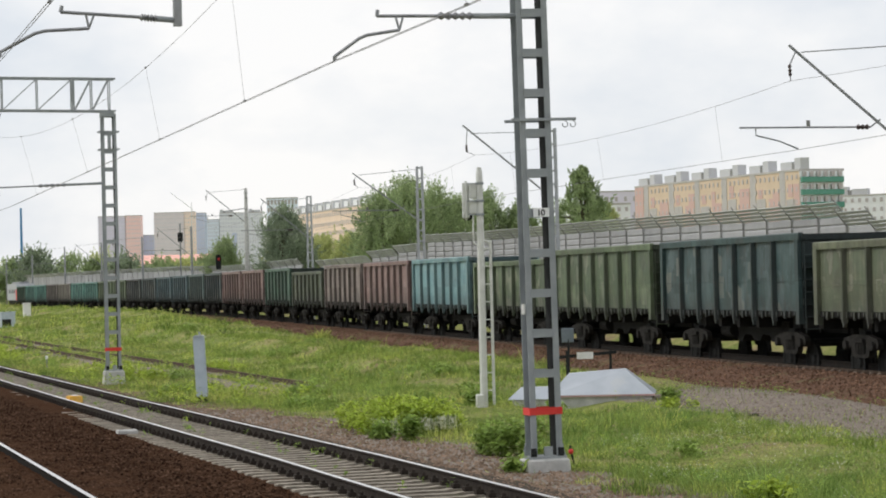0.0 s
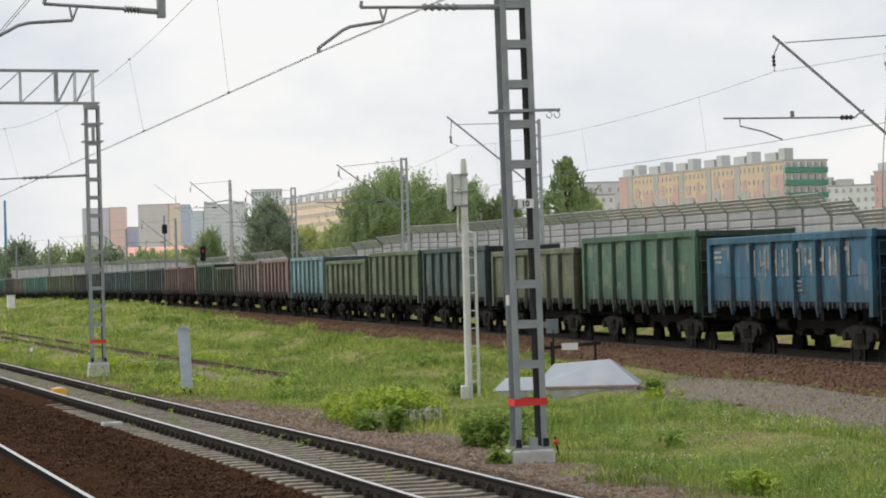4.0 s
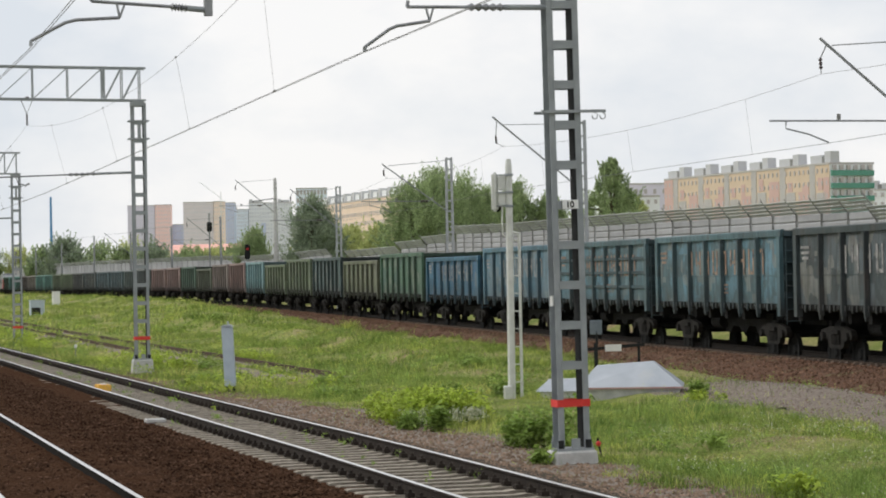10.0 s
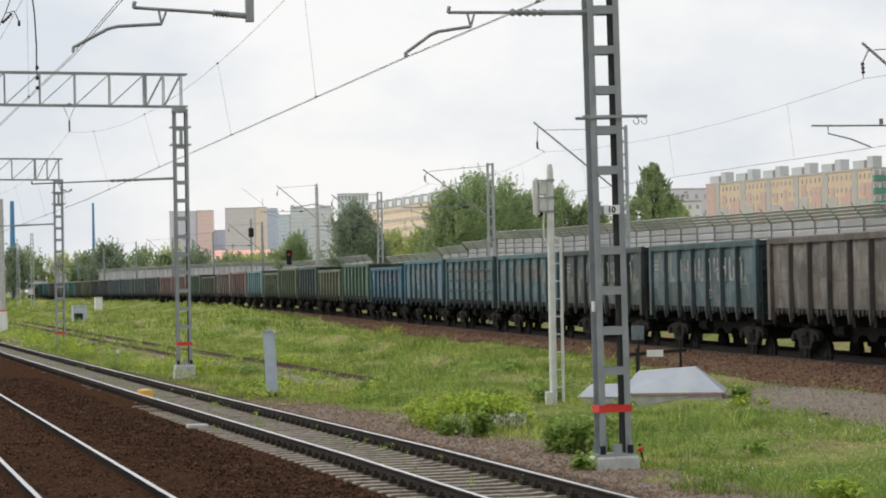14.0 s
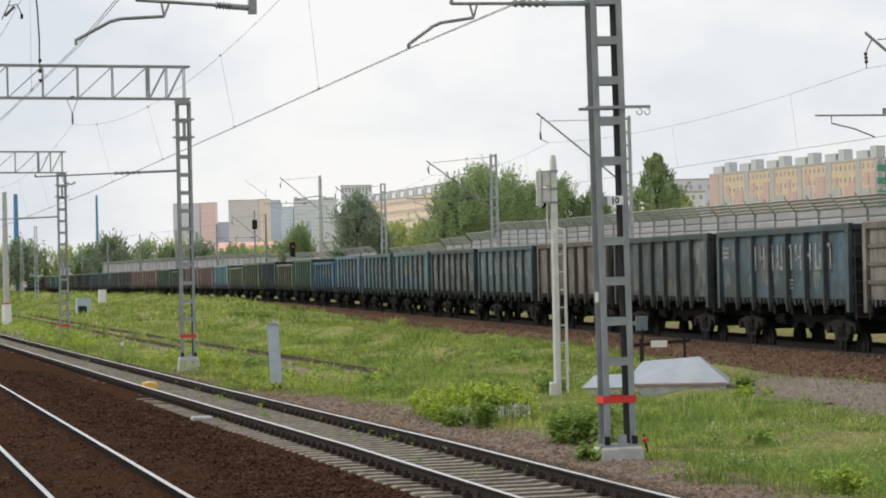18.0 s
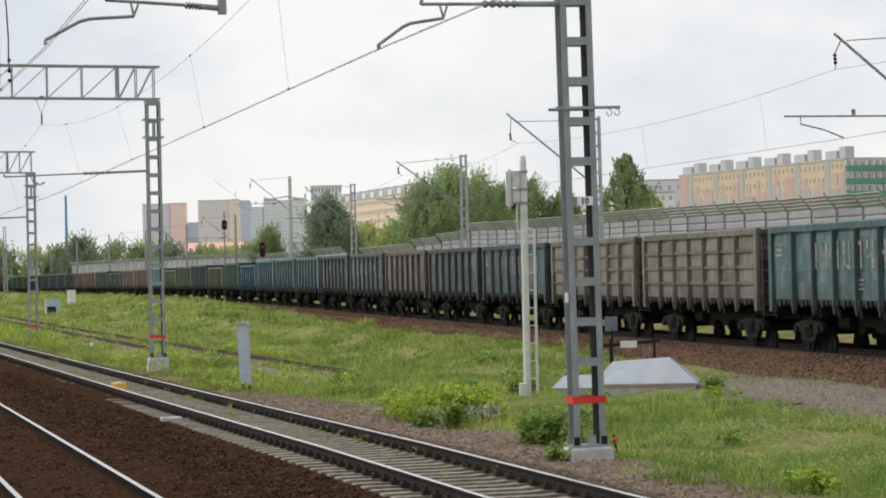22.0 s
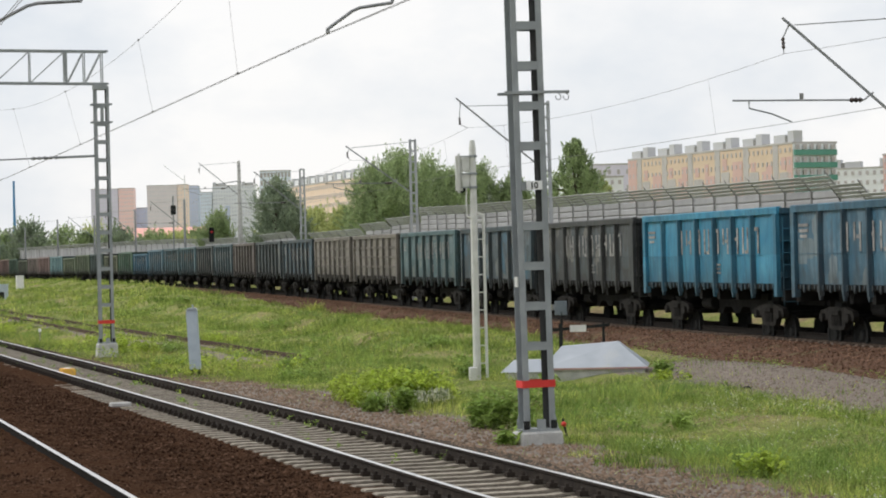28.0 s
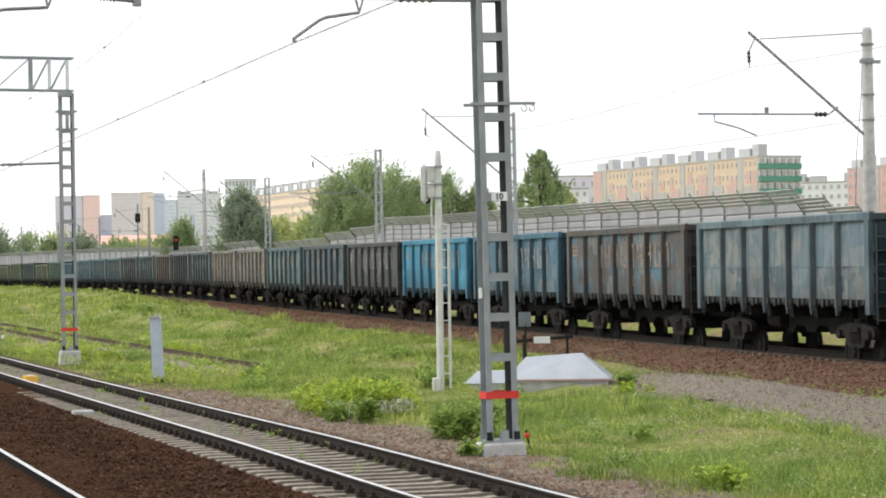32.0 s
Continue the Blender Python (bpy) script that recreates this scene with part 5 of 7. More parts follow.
yellow = thing("rail_box", "small orange-yellow box clipped beside a rail", "trackside box", pose(7.98, 64.3, -0.34, 0, 0, 4))
bm = bmesh.new()
box(bm, -0.17, 0.17, -0.28, 0.28, 0.0, 0.22)
bmesh.ops.bevel(bm, geom=bm.edges[:], offset=0.02, segments=2, affect="EDGES")
part("case", bm, M_YELLOW, yellow)
bm = bmesh.new()
box(bm, -0.06, 0.06, -0.15, 0.15, 0.223, 0.24)
part("lid", bm, M_WHITE, yellow)
bm = bmesh.new()
box(bm, -0.20, 0.20, -0.12, 0.12, -0.03, 0.06)
bmesh.ops.bevel(bm, geom=bm.edges[:], offset=0.02, segments=1, affect="EDGES")
tagged(part("slab", bm, M_CONCRETE), "pale concrete slab at the end of the sleepers", "slab").matrix_basis = pose(6.98, 48.0, -0.21, 0, 0, 5)

for m, w, h, d, mat, label in ((pose(30.1, 285.0, -0.1), 0.85, 1.75, 0.8, M_WHITE, "white trackside cabinet in the grass"),
                               (pose(22.1, 226.0, -0.1), 1.3, 1.15, 1.2, M_BLUEGREY, "blue-grey low cabinet in the grass")):
    cabinet = thing("trackside_cabinet", label, "trackside cabinet", m)
    bm = bmesh.new()
    box(bm, -w / 2, w / 2, -d / 2, d / 2, -0.3, h)
    bmesh.ops.bevel(bm, geom=bm.edges[:], offset=0.03, segments=1, affect="EDGES")
    part("case", bm, mat, cabinet)
    bm = bmesh.new()
    box(bm, -w / 2 - 0.06, w / 2 + 0.06, -d / 2 - 0.06, d / 2 + 0.06, h + 0.003, h + 0.07)
    part("roof", bm, mat, cabinet)
    bm = bmesh.new()
    box(bm, -w * 0.42, w * 0.2, -d / 2 - 0.02, -d / 2 - 0.003, 0.0 if h > 1.5 else -0.1, h * (0.8 if h > 1.5 else 0.45))
    part("door", bm, mat if h > 1.5 else M_BLACK, cabinet)

bm = bmesh.new()
prism(bm, [(-0.11, 0.0), (0.11, 0.0), (0.08, 0.04), (0.02, 0.055), (-0.07, 0.035)], "y", -0.06, 0.06)
bmesh.ops.bevel(bm, geom=bm.edges[:], offset=0.006, segments=1, affect="EDGES")
tagged(part("rubber_scrap", bm, M_BLACK), "black scrap of rubber lying on the gravel", "scrap").matrix_basis = pose(19.82, 46.78, float(ground_height(19.82, 46.78)), 0, 0, 20)

# short white stake in the grass beside the second track
stake = thing("marker_stake", "short white-topped stake in the weeds beside the track", "marker", pose(11.55, 102.0, float(ground_height(11.55, 102.0))))
bm = bmesh.new()
tube(bm, [(0, 0, -0.1), (0, 0, 0.5)], 0.03, 6)
part("stem", bm, M_POST, stake)
bm = bmesh.new()
box(bm, -0.06, 0.06, -0.03, 0.03, 0.5, 0.64)
bmesh.ops.bevel(bm, geom=bm.edges[:], offset=0.015, segments=1, affect="EDGES")
part("plate", bm, M_WHITE, stake)

# disused siding in the grass
siding = thing("disused_siding", "rusty disused rails lying in the grass", "railway track", kind="structure")
for side, ya, yb in ((-HALF_GAUGE, 104.0, 235.0), (HALF_GAUGE, 72.0, 235.0)):
    line = [(float(siding_x(y)) + side, y) for y in np.arange(ya, yb, 4.0)]
    rail_along([Vector((x, y, float(ground_height(x, y)) + 0.16)) for x, y in line], siding, M_OLDRAIL, None)

# ---- overhead line of the freight track ----
def build_lattice_pole(s, height, off=3.6, group="masts beside the freight track"):
    c = on_track(s, off)
    base = float(ground_height(c.x, c.y)) - 0.2
    th = math.degrees(float(np.interp(s, S_AXIS, S_TURN)))
    mast = thing("freight_mast", "pale grey lattice mast with a sloping bracket", "catenary mast", pose(c.x, c.y, base, 0, 0, -th), group)
    top = height - base
    for sx in (-1, 1):
        bm = bmesh.new()
        for sy in (-1, 1):
            beam(bm, (sx * 0.21, sy * 0.15, -0.2), (sx * 0.15, sy * 0.12, top), 0.10, 0.05)
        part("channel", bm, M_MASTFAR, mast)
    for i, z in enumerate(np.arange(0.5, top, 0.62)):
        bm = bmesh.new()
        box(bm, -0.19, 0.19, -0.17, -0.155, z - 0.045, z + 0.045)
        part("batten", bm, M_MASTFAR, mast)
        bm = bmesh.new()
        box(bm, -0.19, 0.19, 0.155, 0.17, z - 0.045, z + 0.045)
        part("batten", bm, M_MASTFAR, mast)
    if off > 0:
        add_bracket(mast, top, *((0.5, 0.33) if s < 60 else (0.3, -0.2) if s < 100 else (0.0, 0.0)))
    return mast, c, base


def add_bracket(mast, top, reach=0.0, lift=0.0):
    """A strut that slopes up towards the track, held by a rod, with a hanging insulator and a registration arm."""
    bm = bmesh.new()
    beam(bm, (-0.15, 0, top - 3.17), (-3.73 - reach, 0, top - 0.15 + lift), 0.055, 0.07)
    part("strut", bm, M_STEEL, mast)
    bm = bmesh.new()
    tube(bm, [(-0.1, 0, top - 0.16), (-3.36 - reach, 0, top - 0.36 + lift * 0.5)], 0.018, 6)
    part("tie_rod", bm, M_STEEL, mast)
    bm = bmesh.new()
    tube(bm, [(-3.52 - reach, 0, top - 0.33 + lift), (-3.73 - reach * 0.7, 0, top - 0.75)], 0.022, 6)
    part("hanger", bm, M_STEEL, mast)
    bm = bmesh.new()
    insulator(bm, (-3.73 - reach * 0.7, 0, top - 0.72), (-3.71 - reach * 0.7, 0, top - 1.06), 0.065, 3)
    tube(bm, [(-3.71 - reach * 0.7, 0, top - 1.05), (-3.71, 0, top - 1.2)], 0.014, 5)
    part("insulator", bm, M_INSULATOR, mast)
    if reach > 0.4:
        return
    bm = bmesh.new()
    tube(bm, [(-0.95, 0, top - 2.36), (-1.25, 0, top - 2.58), (-5.32, 0, top - 2.56)], 0.03, 6)
    part("registration_tube", bm, M_STEEL, mast)
    bm = bmesh.new()
    insulator(bm, (-1.3, 0, top - 2.58), (-1.7, 0, top - 2.58), 0.085, 3)
    part("insulator", bm, M_INSULATOR, mast)
    bm = bmesh.new()
    tube(bm, [(-4.82, 0, top - 2.58), (-4.82, 0, top - 2.79), (-4.12, 0, top - 2.96), (-3.52, 0, top - 3.2)], 0.024, 6)
    part("steady_arm", bm, M_STEEL, mast)
    bm = bmesh.new()
    box(bm, -3.27, -3.15, -0.05, -0.035, top - 2.54, top - 2.37)
    part("tag_plate", bm, M_POST, mast)


FREIGHT_MASTS = [(1.75, 9.48, "concrete"), (44, 9.74, "lattice"), (75.75, 9.64, "lattice"), (120.5, 9.7, "lattice"), (160, 12.1, "tall"), (201.5, 9.7, "pole"), (243, 9.65, "pole"),
                 (280.75, 9.8, "pole"), (321.25, 10.1, "pole"), (368.5, 9.75, "pole"), (416.75, 9.75, "pole"), (463.75, 9.75, "pole"), (-47, 9.47, "concrete")]
SUPPORTS = []
for s, top, sort in FREIGHT_MASTS:
    if sort == "lattice":
        mast, c, base = build_lattice_pole(s, top)
    else:
        c = on_track(s, 3.6)
        base = float(ground_height(c.x, c.y)) - 0.2
        th = math.degrees(float(np.interp(s, S_AXIS, S_TURN)))
        mast = thing("concrete_mast", "round tapered concrete catenary mast" if sort != "pole" else "dark slim catenary pole", "catenary mast", pose(c.x, c.y, base, 0, 0, -th), "masts beside the freight track")
        h = top - base
        r = {"concrete": (0.24, 0.15), "tall": (0.30, 0.14), "pole": (0.17, 0.11)}[sort]
        bm = bmesh.new()
        tube(bm, [(0, 0, -0.2), (0, 0, h * 0.5), (0, 0, h - 0.08), (0, 0, h)], [r[0], (r[0] + r[1]) / 2, r[1], r[1] * 0.7], 14)
        part("pole", bm, M_CONCRETE if sort != "pole" else M_STEEL, mast, smooth=True)
        if sort == "tall":
            bm = bmesh.new()
            tube(bm, [(0, 0, h - 1.9), (-1.5, 0, h - 2.1)], 0.05, 6)
            part("arm", bm, M_STEEL, mast)
        for z in (h - 0.5, h - 0.95, h - 2.0, h - 2.75):
            bm = bmesh.new()
            tube(bm, [(0, 0, z - 0.03), (0, 0, z + 0.03)], r[1] + 0.05, 12)
            part("collar", bm, M_STEEL, mast)
        if sort == "concrete":
            bm = bmesh.new()
            box(bm, -0.3, 0.34, -0.2, -0.1, h - 1.08, h - 0.98)
            tube(bm, [(-0.22, -0.15, h - 1.0), (-0.28, -0.15, h - 2.1), (-0.42, -0.1, h - 3.6), (-0.7, -0.1, 0.3)], 0.014, 5)
            part("cable_bracket", bm, M_STEEL, mast)
        add_bracket(mast, h)
    SUPPORTS.append((s, top))
SUPPORTS.sort()
for (sa, ta), (sb, tb) in zip(SUPPORTS, SUPPORTS[1:]):
    ta, tb = min(ta, 9.8), min(tb, 9.8)
    a, b = on_track(sa, -0.1), on_track(sb, -0.1)
    a.z, b.z = ta - 1.2, tb - 1.2
    curve = sagged(a, b, 0.45)
    wire("messenger_wire", "sagging grey messenger wire", curve, 0.0065, group="messenger wires")
    ca, cb = on_track(sa, 0.1), on_track(sb, 0.1)
    ca.z, cb.z = ta - 3.22, tb - 3.22
    wire("contact_wire", "dark overhead contact wire", [ca, cb], 0.0085, group="contact wires")
    if sa < 160:
        for j in (2, 6, 10):
            wire("dropper", "thin dropper between messenger and contact wire", [curve[j], ca.lerp(cb, j / 12)], 0.004, group="droppers")

for s, off, top in ((278, -16.45, 10.6), (316, -15.35, 10.0)):
    build_lattice_pole(s, top, off, "far masts in the grass")
far_pole = thing("concrete_mast", "grey concrete mast with a whitewashed foot", "catenary mast", pose(12.9, 193.0, -0.5))
bm = bmesh.new()
tube(bm, [(0, 0, 0), (0, 0, 5.0), (0, 0, 10.3)], [0.27, 0.23, 0.18], 12)
part("pole", bm, M_CONCRETE, far_pole)
bm = bmesh.new()
tube(bm, [(0, 0, -0.2), (0, 0, 1.5)], [0.38, 0.36], 12)
part("foot", bm, M_WHITE, far_pole, "whitewashed foot")
bm = bmesh.new()
tube(bm, [(0, 0, 1.5), (0, 0, 1.62)], 0.30, 12)
part("band", bm, M_RED, far_pole, "red band")

# line-side signal with a red lamp beside the freight track
c = on_track(175.75, 2.9)
red_signal = thing("colour_light_signal", "black two-lamp signal showing red beside the freight track", "railway signal", pose(c.x, c.y, 0.0))
bm = bmesh.new()
tube(bm, [(0, 0, -0.6), (0, 0, 4.7)], 0.06, 8)
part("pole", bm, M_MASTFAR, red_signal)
bm = bmesh.new()
box(bm, -0.26, 0.26, -0.12, 0.12, 4.65, 6.15)
bmesh.ops.bevel(bm, geom=bm.edges[:], offset=0.08, segments=2, affect="EDGES")
head = part("signal_head", bm, M_BLACK, red_signal)
M_LAMP = bpy.data.materials.new("red_lamp")
M_LAMP.use_nodes = True
M_LAMP.node_tree.nodes["Principled BSDF"].inputs["Base Color"].default_value = (0.5, 0.02, 0.02, 1)
M_LAMP.node_tree.nodes["Principled BSDF"].inputs["Emission Color"].default_value = (1, 0.08, 0.05, 1)
M_LAMP.node_tree.nodes["Principled BSDF"].inputs["Emission Strength"].default_value = 0.03
bm = bmesh.new()
tube(bm, [(0, -0.16, 5.7), (0, -0.13, 5.7)], 0.13, 12)
part("red_lamp", bm, M_LAMP, head, "lit red lamp")

c = on_track(210.5, 3.6)
dark_signal = thing("colour_light_signal", "small black unlit signal on a slim pole beside the freight track", "railway signal", pose(c.x, c.y, 0.0))
bm = bmesh.new()
tube(bm, [(0, 0, -0.6), (0, 0, 10.3)], 0.09, 8)
part("pole", bm, M_STEEL, dark_signal)
bm = bmesh.new()
box(bm, -0.3, 0.3, -0.15, 0.1, 8.2, 9.3)
bmesh.ops.bevel(bm, geom=bm.edges[:], offset=0.08, segments=2, affect="EDGES")
part("signal_head", bm, M_BLACK, dark_signal)

# ---- noise barrier behind the freight track ----
def barrier_run(s0, s1, offs, tops, spacing, label):
    """Posts with bent heads, and ribbed sheets between them; each bay steps with the ground."""
    fence = thing("noise_barrier", label, "noise barrier", kind="structure")
    n = max(1, int((s1 - s0) / spacing + 0.01))
    pts = []
    for i in range(n + 1):
        s = s0 + (s1 - s0) * i / n
        p = on_track(s, float(np.interp(s, (s0, s1), offs)))
        p.z = float(np.interp(s, tops[0], tops[1]))
        pts.append((s, p))
    step = len(tops[0]) == 2
    for i, (s, p) in enumerate(pts):
        th = float(np.interp(s, S_AXIS, S_TURN))
        left = Vector((-math.cos(th), math.sin(th), 0))
        g = float(ground_height(p.x, p.y)) - 0.1
        top = max(p.z, pts[max(i - 1, 0)][1].z)
        bm = bmesh.new()
        q = Vector((p.x, p.y, top - 0.56)) + left * 0.09
        beam(bm, (q.x, q.y, g), q, 0.04, 0.05)
        q = q + Vector((0, 0, -0.06))
        beam(bm, q, q + left * 0.52 + Vector((0, 0, 0.68)), 0.03, 0.035)
        part("post", bm, M_POST, fence)
    for (sa, a), (sb, b) in zip(pts, pts[1:]):
        d = (b - a)
        d.z = 0
        ln = d.length
        g = min(float(ground_height(a.x, a.y)), float(ground_height(b.x, b.y))) - 0.1
        za, zb = (a.z, b.z)
        th = math.degrees(math.atan2(d.y, d.x))
        bm = bmesh.new()
        z0 = max(g, min(za, zb) - 3.6)
        for k in range(9):
            lo = z0 + k * (min(za, zb) - 0.59 - z0) / 9
            hi = z0 + (k + 1) * (min(za, zb) - 0.59 - z0) / 9
            prism(bm, [(0.0, lo + 0.01), (0.035, lo + 0.07), (0.035, hi - 0.07), (0.0, hi - 0.01), (-0.04, hi), (-0.04, lo)], "x", 0.05, ln - 0.05)
        sheet = part("panel", bm, M_FENCE, fence)
        sheet.matrix_basis = pose(a.x, a.y, 0, 0, 0, th)
        bm = bmesh.new()
        zt = min(za, zb)
        for k in range(4):
            u0, u1 = k / 4 + 0.01, (k + 1) / 4 - 0.07
            prism(bm, [(0.02 + 0.5 * u0, zt - 0.56 + 0.56 * u0), (0.02 + 0.5 * u1, zt - 0.56 + 0.56 * u1), (0.06 + 0.5 * u1, zt - 0.585 + 0.56 * u1), (0.06 + 0.5 * u0, zt - 0.585 + 0.56 * u0)], "x", 0.02, ln - 0.02)
        part("cornice_sheet", bm, M_FENCETOP, fence).matrix_basis = pose(a.x, a.y, 0, 0, 0, th)
    return fence


for s0, top in ((-12.6, 3.75), (-9.5, 3.75), (-6.4, 3.75), (-3.3, 3.75), (-0.2, 3.75), (2.9, 3.75), (6.0, 3.8), (9.1, 3.8), (12.2, 4.18), (15.4, 4.58), (18.6, 4.99)):
    barrier_run(s0, s0 + 3.1, (9.45, 9.45), ((s0, s0 + 3.1), (top, top + 0.01)), 3.1, "low stepped end of the grey noise barrier")
barrier_run(21.8, 103, (9.45, 9.45), ((21.8, 27, 56, 82, 103), (5.39, 5.43, 5.74, 5.9, 6.2)), 3.0, "tall grey noise barrier with a slatted cornice")
barrier_run(103.2, 143.5, (9.45, 7.9), ((103, 105.2, 105.3, 114.2, 114.3, 123.8, 123.9, 144), (5.86, 5.86, 5.63, 5.61, 5.40, 5.37, 5.06, 5.01)), 3.0, "stepped grey noise barrier behind the freight track")
barrier_run(151, 520, (7.45, 7.45), ((151, 178, 196, 234, 310, 468, 520), (5.33, 5.27, 5.30, 5.75, 6.15, 6.8, 6.9)), 4.5, "long grey noise barrier running into the distance")

# ---- distant town ----
def facade_material(name, a, b):
    return material(name, a, b, 0.25, 0.85, contrast=0.5)


M_YELLOWWALL = facade_material("yellow_panel_wall", (0.61, 0.49, 0.365), (0.67, 0.54, 0.415))
M_PINKWALL = facade_material("pink_panel_wall", (0.56, 0.385, 0.35), (0.62, 0.44, 0.40))
M_GREYWALL = facade_material("grey_panel_wall", (0.43, 0.415, 0.40), (0.50, 0.485, 0.47))
M_WHITEWALL = facade_material("white_panel_wall", (0.76, 0.78, 0.80), (0.83, 0.85, 0.87))
M_ROOFHOUSE = facade_material("pale_grey_roof_house", (0.50, 0.51, 0.53), (0.57, 0.58, 0.60))
M_GREENWALL = facade_material("green_balcony_wall", (0.10, 0.28, 0.22), (0.14, 0.34, 0.27))
# distant tower walls: the haze is paled into these colours
M_SALMONWALL = facade_material("salmon_tower_wall", (0.95, 0.66, 0.62), (0.95, 0.71, 0.67))
M_PEACHWALL = facade_material("peach_tower_wall", (0.93, 0.76, 0.67), (0.95, 0.80, 0.72))
M_MAUVEWALL = facade_material("mauve_grey_tower_wall", (0.70, 0.67, 0.78), (0.76, 0.73, 0.84))
M_TAUPEWALL = facade_material("taupe_tower_wall", (0.76, 0.70, 0.74), (0.82, 0.76, 0.80))
M_NAVYWALL = facade_material("slate_blue_tower_wall", (0.54, 0.61, 0.77), (0.60, 0.67, 0.82))
M_PALEBLUEWALL = facade_material("pale_blue_tower_wall", (0.74, 0.82, 0.91), (0.80, 0.87, 0.95))
M_ORANGEWALL = facade_material("orange_beige_wall", (0.78, 0.62, 0.49), (0.84, 0.68, 0.55))
M_REDROOF = facade_material("red_metal_roof", (0.82, 0.45, 0.38), (0.88, 0.52, 0.45))
M_PANELIGHT = material("pale_window_glass", (0.58, 0.60, 0.66), (0.68, 0.70, 0.75), 2.0, 0.3)
M_PANE = material("dark_window_glass", (0.42, 0.39, 0.39), (0.52, 0.49, 0.49), 2.0, 0.4, spec=0.4)


def build_block(name, label, a, b, depth, base, top, wall, end_wall=None, storeys=9, bays=30, window=(0.5, 0.5), patches=(), roofs=0, bands=None, pane=None, roof_mat=None):
    """A long block whose front runs from a to b, with rows of set-in panes, coloured panels and rooftop houses."""
    a, b = Vector((*a, 0)), Vector((*b, 0))
    d = b - a
    ln = d.length
    block = thing(name, label, "building", pose(a.x, a.y, 0, 0, 0, math.degrees(math.atan2(d.y, d.x))))
    # local x runs along the front, local -y or +y away from the viewer
    out = 1.0 if Vector((-d.y, d.x)).dot(Vector((a.x, a.y))) > 0 else -1.0
    y0, y1 = sorted((0.0, out * depth))
    bm = bmesh.new()
    box(bm, 0, ln, y0, y1, base, top)
    part("wall", bm, wall, block)
    bm = bmesh.new()
    box(bm, -0.15, ln + 0.15, y0 - 0.15, y1 + 0.15, top + 0.004, top + 0.5)
    part("roof", bm, M_GREYWALL, block)
    st, bay = (top - base) / storeys, ln / bays
    for x0, x1, s0, s1, m in patches:
        bm = bmesh.new()
        box(bm, x0 * ln, x1 * ln, -out * 0.10, -out * 0.004, base + s0 * st, base + s1 * st)
        part("wall_panel", bm, m, block)
    bm = bmesh.new()
    w, h = bay * window[0], st * window[1]
    for i in range(bays):
        for k in range(storeys):
            x, z = (i + 0.5) * bay, base + (k + 0.55) * st
            box(bm, x - w / 2, x + w / 2, -out * 0.16, -out * 0.02, z - h / 2, z + h / 2)
    tagged(part("window_pane", bm, pane or (M_PANELIGHT if storeys > 12 else M_PANE), block, "rows of dark windows"), kind="stuff")
    if end_wall:
        bm = bmesh.new()
        box(bm, -0.12, -0.004, y0 + 0.1, y1 - 0.1, base, top - 0.02)
        part("end_wall", bm, end_wall, block)
        if bands:
            for k in range(storeys):
                z = base + (k + 0.1) * st
                bm = bmesh.new()
                box(bm, -0.9, -0.13, y0 + 0.3, y1 - 0.3, z, z + st * 0.42)
                part("balcony", bm, bands, block, "green balcony front")
                bm = bmesh.new()
                for q in np.linspace(y0 + 0.8, y1 - 1.6, 6):
                    box(bm, -0.75, -0.14, q, q + 0.9, z + st * 0.46, z + st * 0.85)
                tagged(part("glazing", bm, M_PANE, block), kind="stuff")
    for i in range(roofs):
        x = 0.3 + i * (ln - 11.0) / max(1, roofs - 1)
        for dx, ww, hh, deep, m in ((0.0, 2.8, 2.7, 2.4, M_ROOFHOUSE), (2.85, 1.3, 1.5, 2.2, M_POST), (4.2, 5.4, 1.9, 2.6, roof_mat or M_ROOFHOUSE)):
            bm = bmesh.new()
            box(bm, x + dx, x + dx + ww, *sorted((out * 0.6, out * (0.6 + deep))), top + 0.5, top + 0.5 + hh)
            part("roof_house", bm, m, block)
    return block


P, Y, G = M_PINKWALL, M_YELLOWWALL, M_GREYWALL
mosaic = [(0.0, 0.03, 0, 8, P)]
for i in range(6):
    q = i / 6
    mosaic += [(q + 0.075, q + 0.105, 0, 9, G), (q + 0.11, q + 0.145, 4, (7.5, 8, 7, 8, 7.5, 9)[i], P), (q + 0.145, min(1.0, q + 0.167), 4, (7, 8, 8, 7, 7.5, 9)[i], P),
               (q + 0.02, q + 0.07, 0, (6.8, 7, 7.2, 6.8, 7, 7)[i], G), (q + 0.035, q + 0.06, (7, 7.05, 7.3, 7, 7.1, 7.1)[i], (8, 7.8, 8.3, 7.8, 8, 8)[i], P)]
build_block("apartment_block", "long nine-storey yellow and pink panel apartment block", (238.1, 530.7), (229.6, 619.4), 12, 0.5, 27.5, Y, M_WHITEWALL, 9, 40, (0.26, 0.36), mosaic, 6, M_GREENWALL)
build_block("apartment_block", "pink panel apartment block beyond the railway", (275.0, 500.0), (276.1, 560.0), 12, 0.5, 25.6, P, None, 9, 22, (0.36, 0.42), [(0.2, 0.5, 2, 9, Y), (0.7, 0.9, 0, 9, G)], 4)
build_block("apartment_block", "orange-beige panel apartment block with white rooftop houses", (184.5, 737.0), (182.6, 842.0), 12, 0.5, 28.3, M_ORANGEWALL, None, 9, 40, (0.34, 0.4),
            [(0.1, 0.3, 0, 4, G), (0.4, 0.6, 1, 5, P), (0.7, 0.9, 0, 4, G)], 9, roof_mat=M_WHITEWALL)
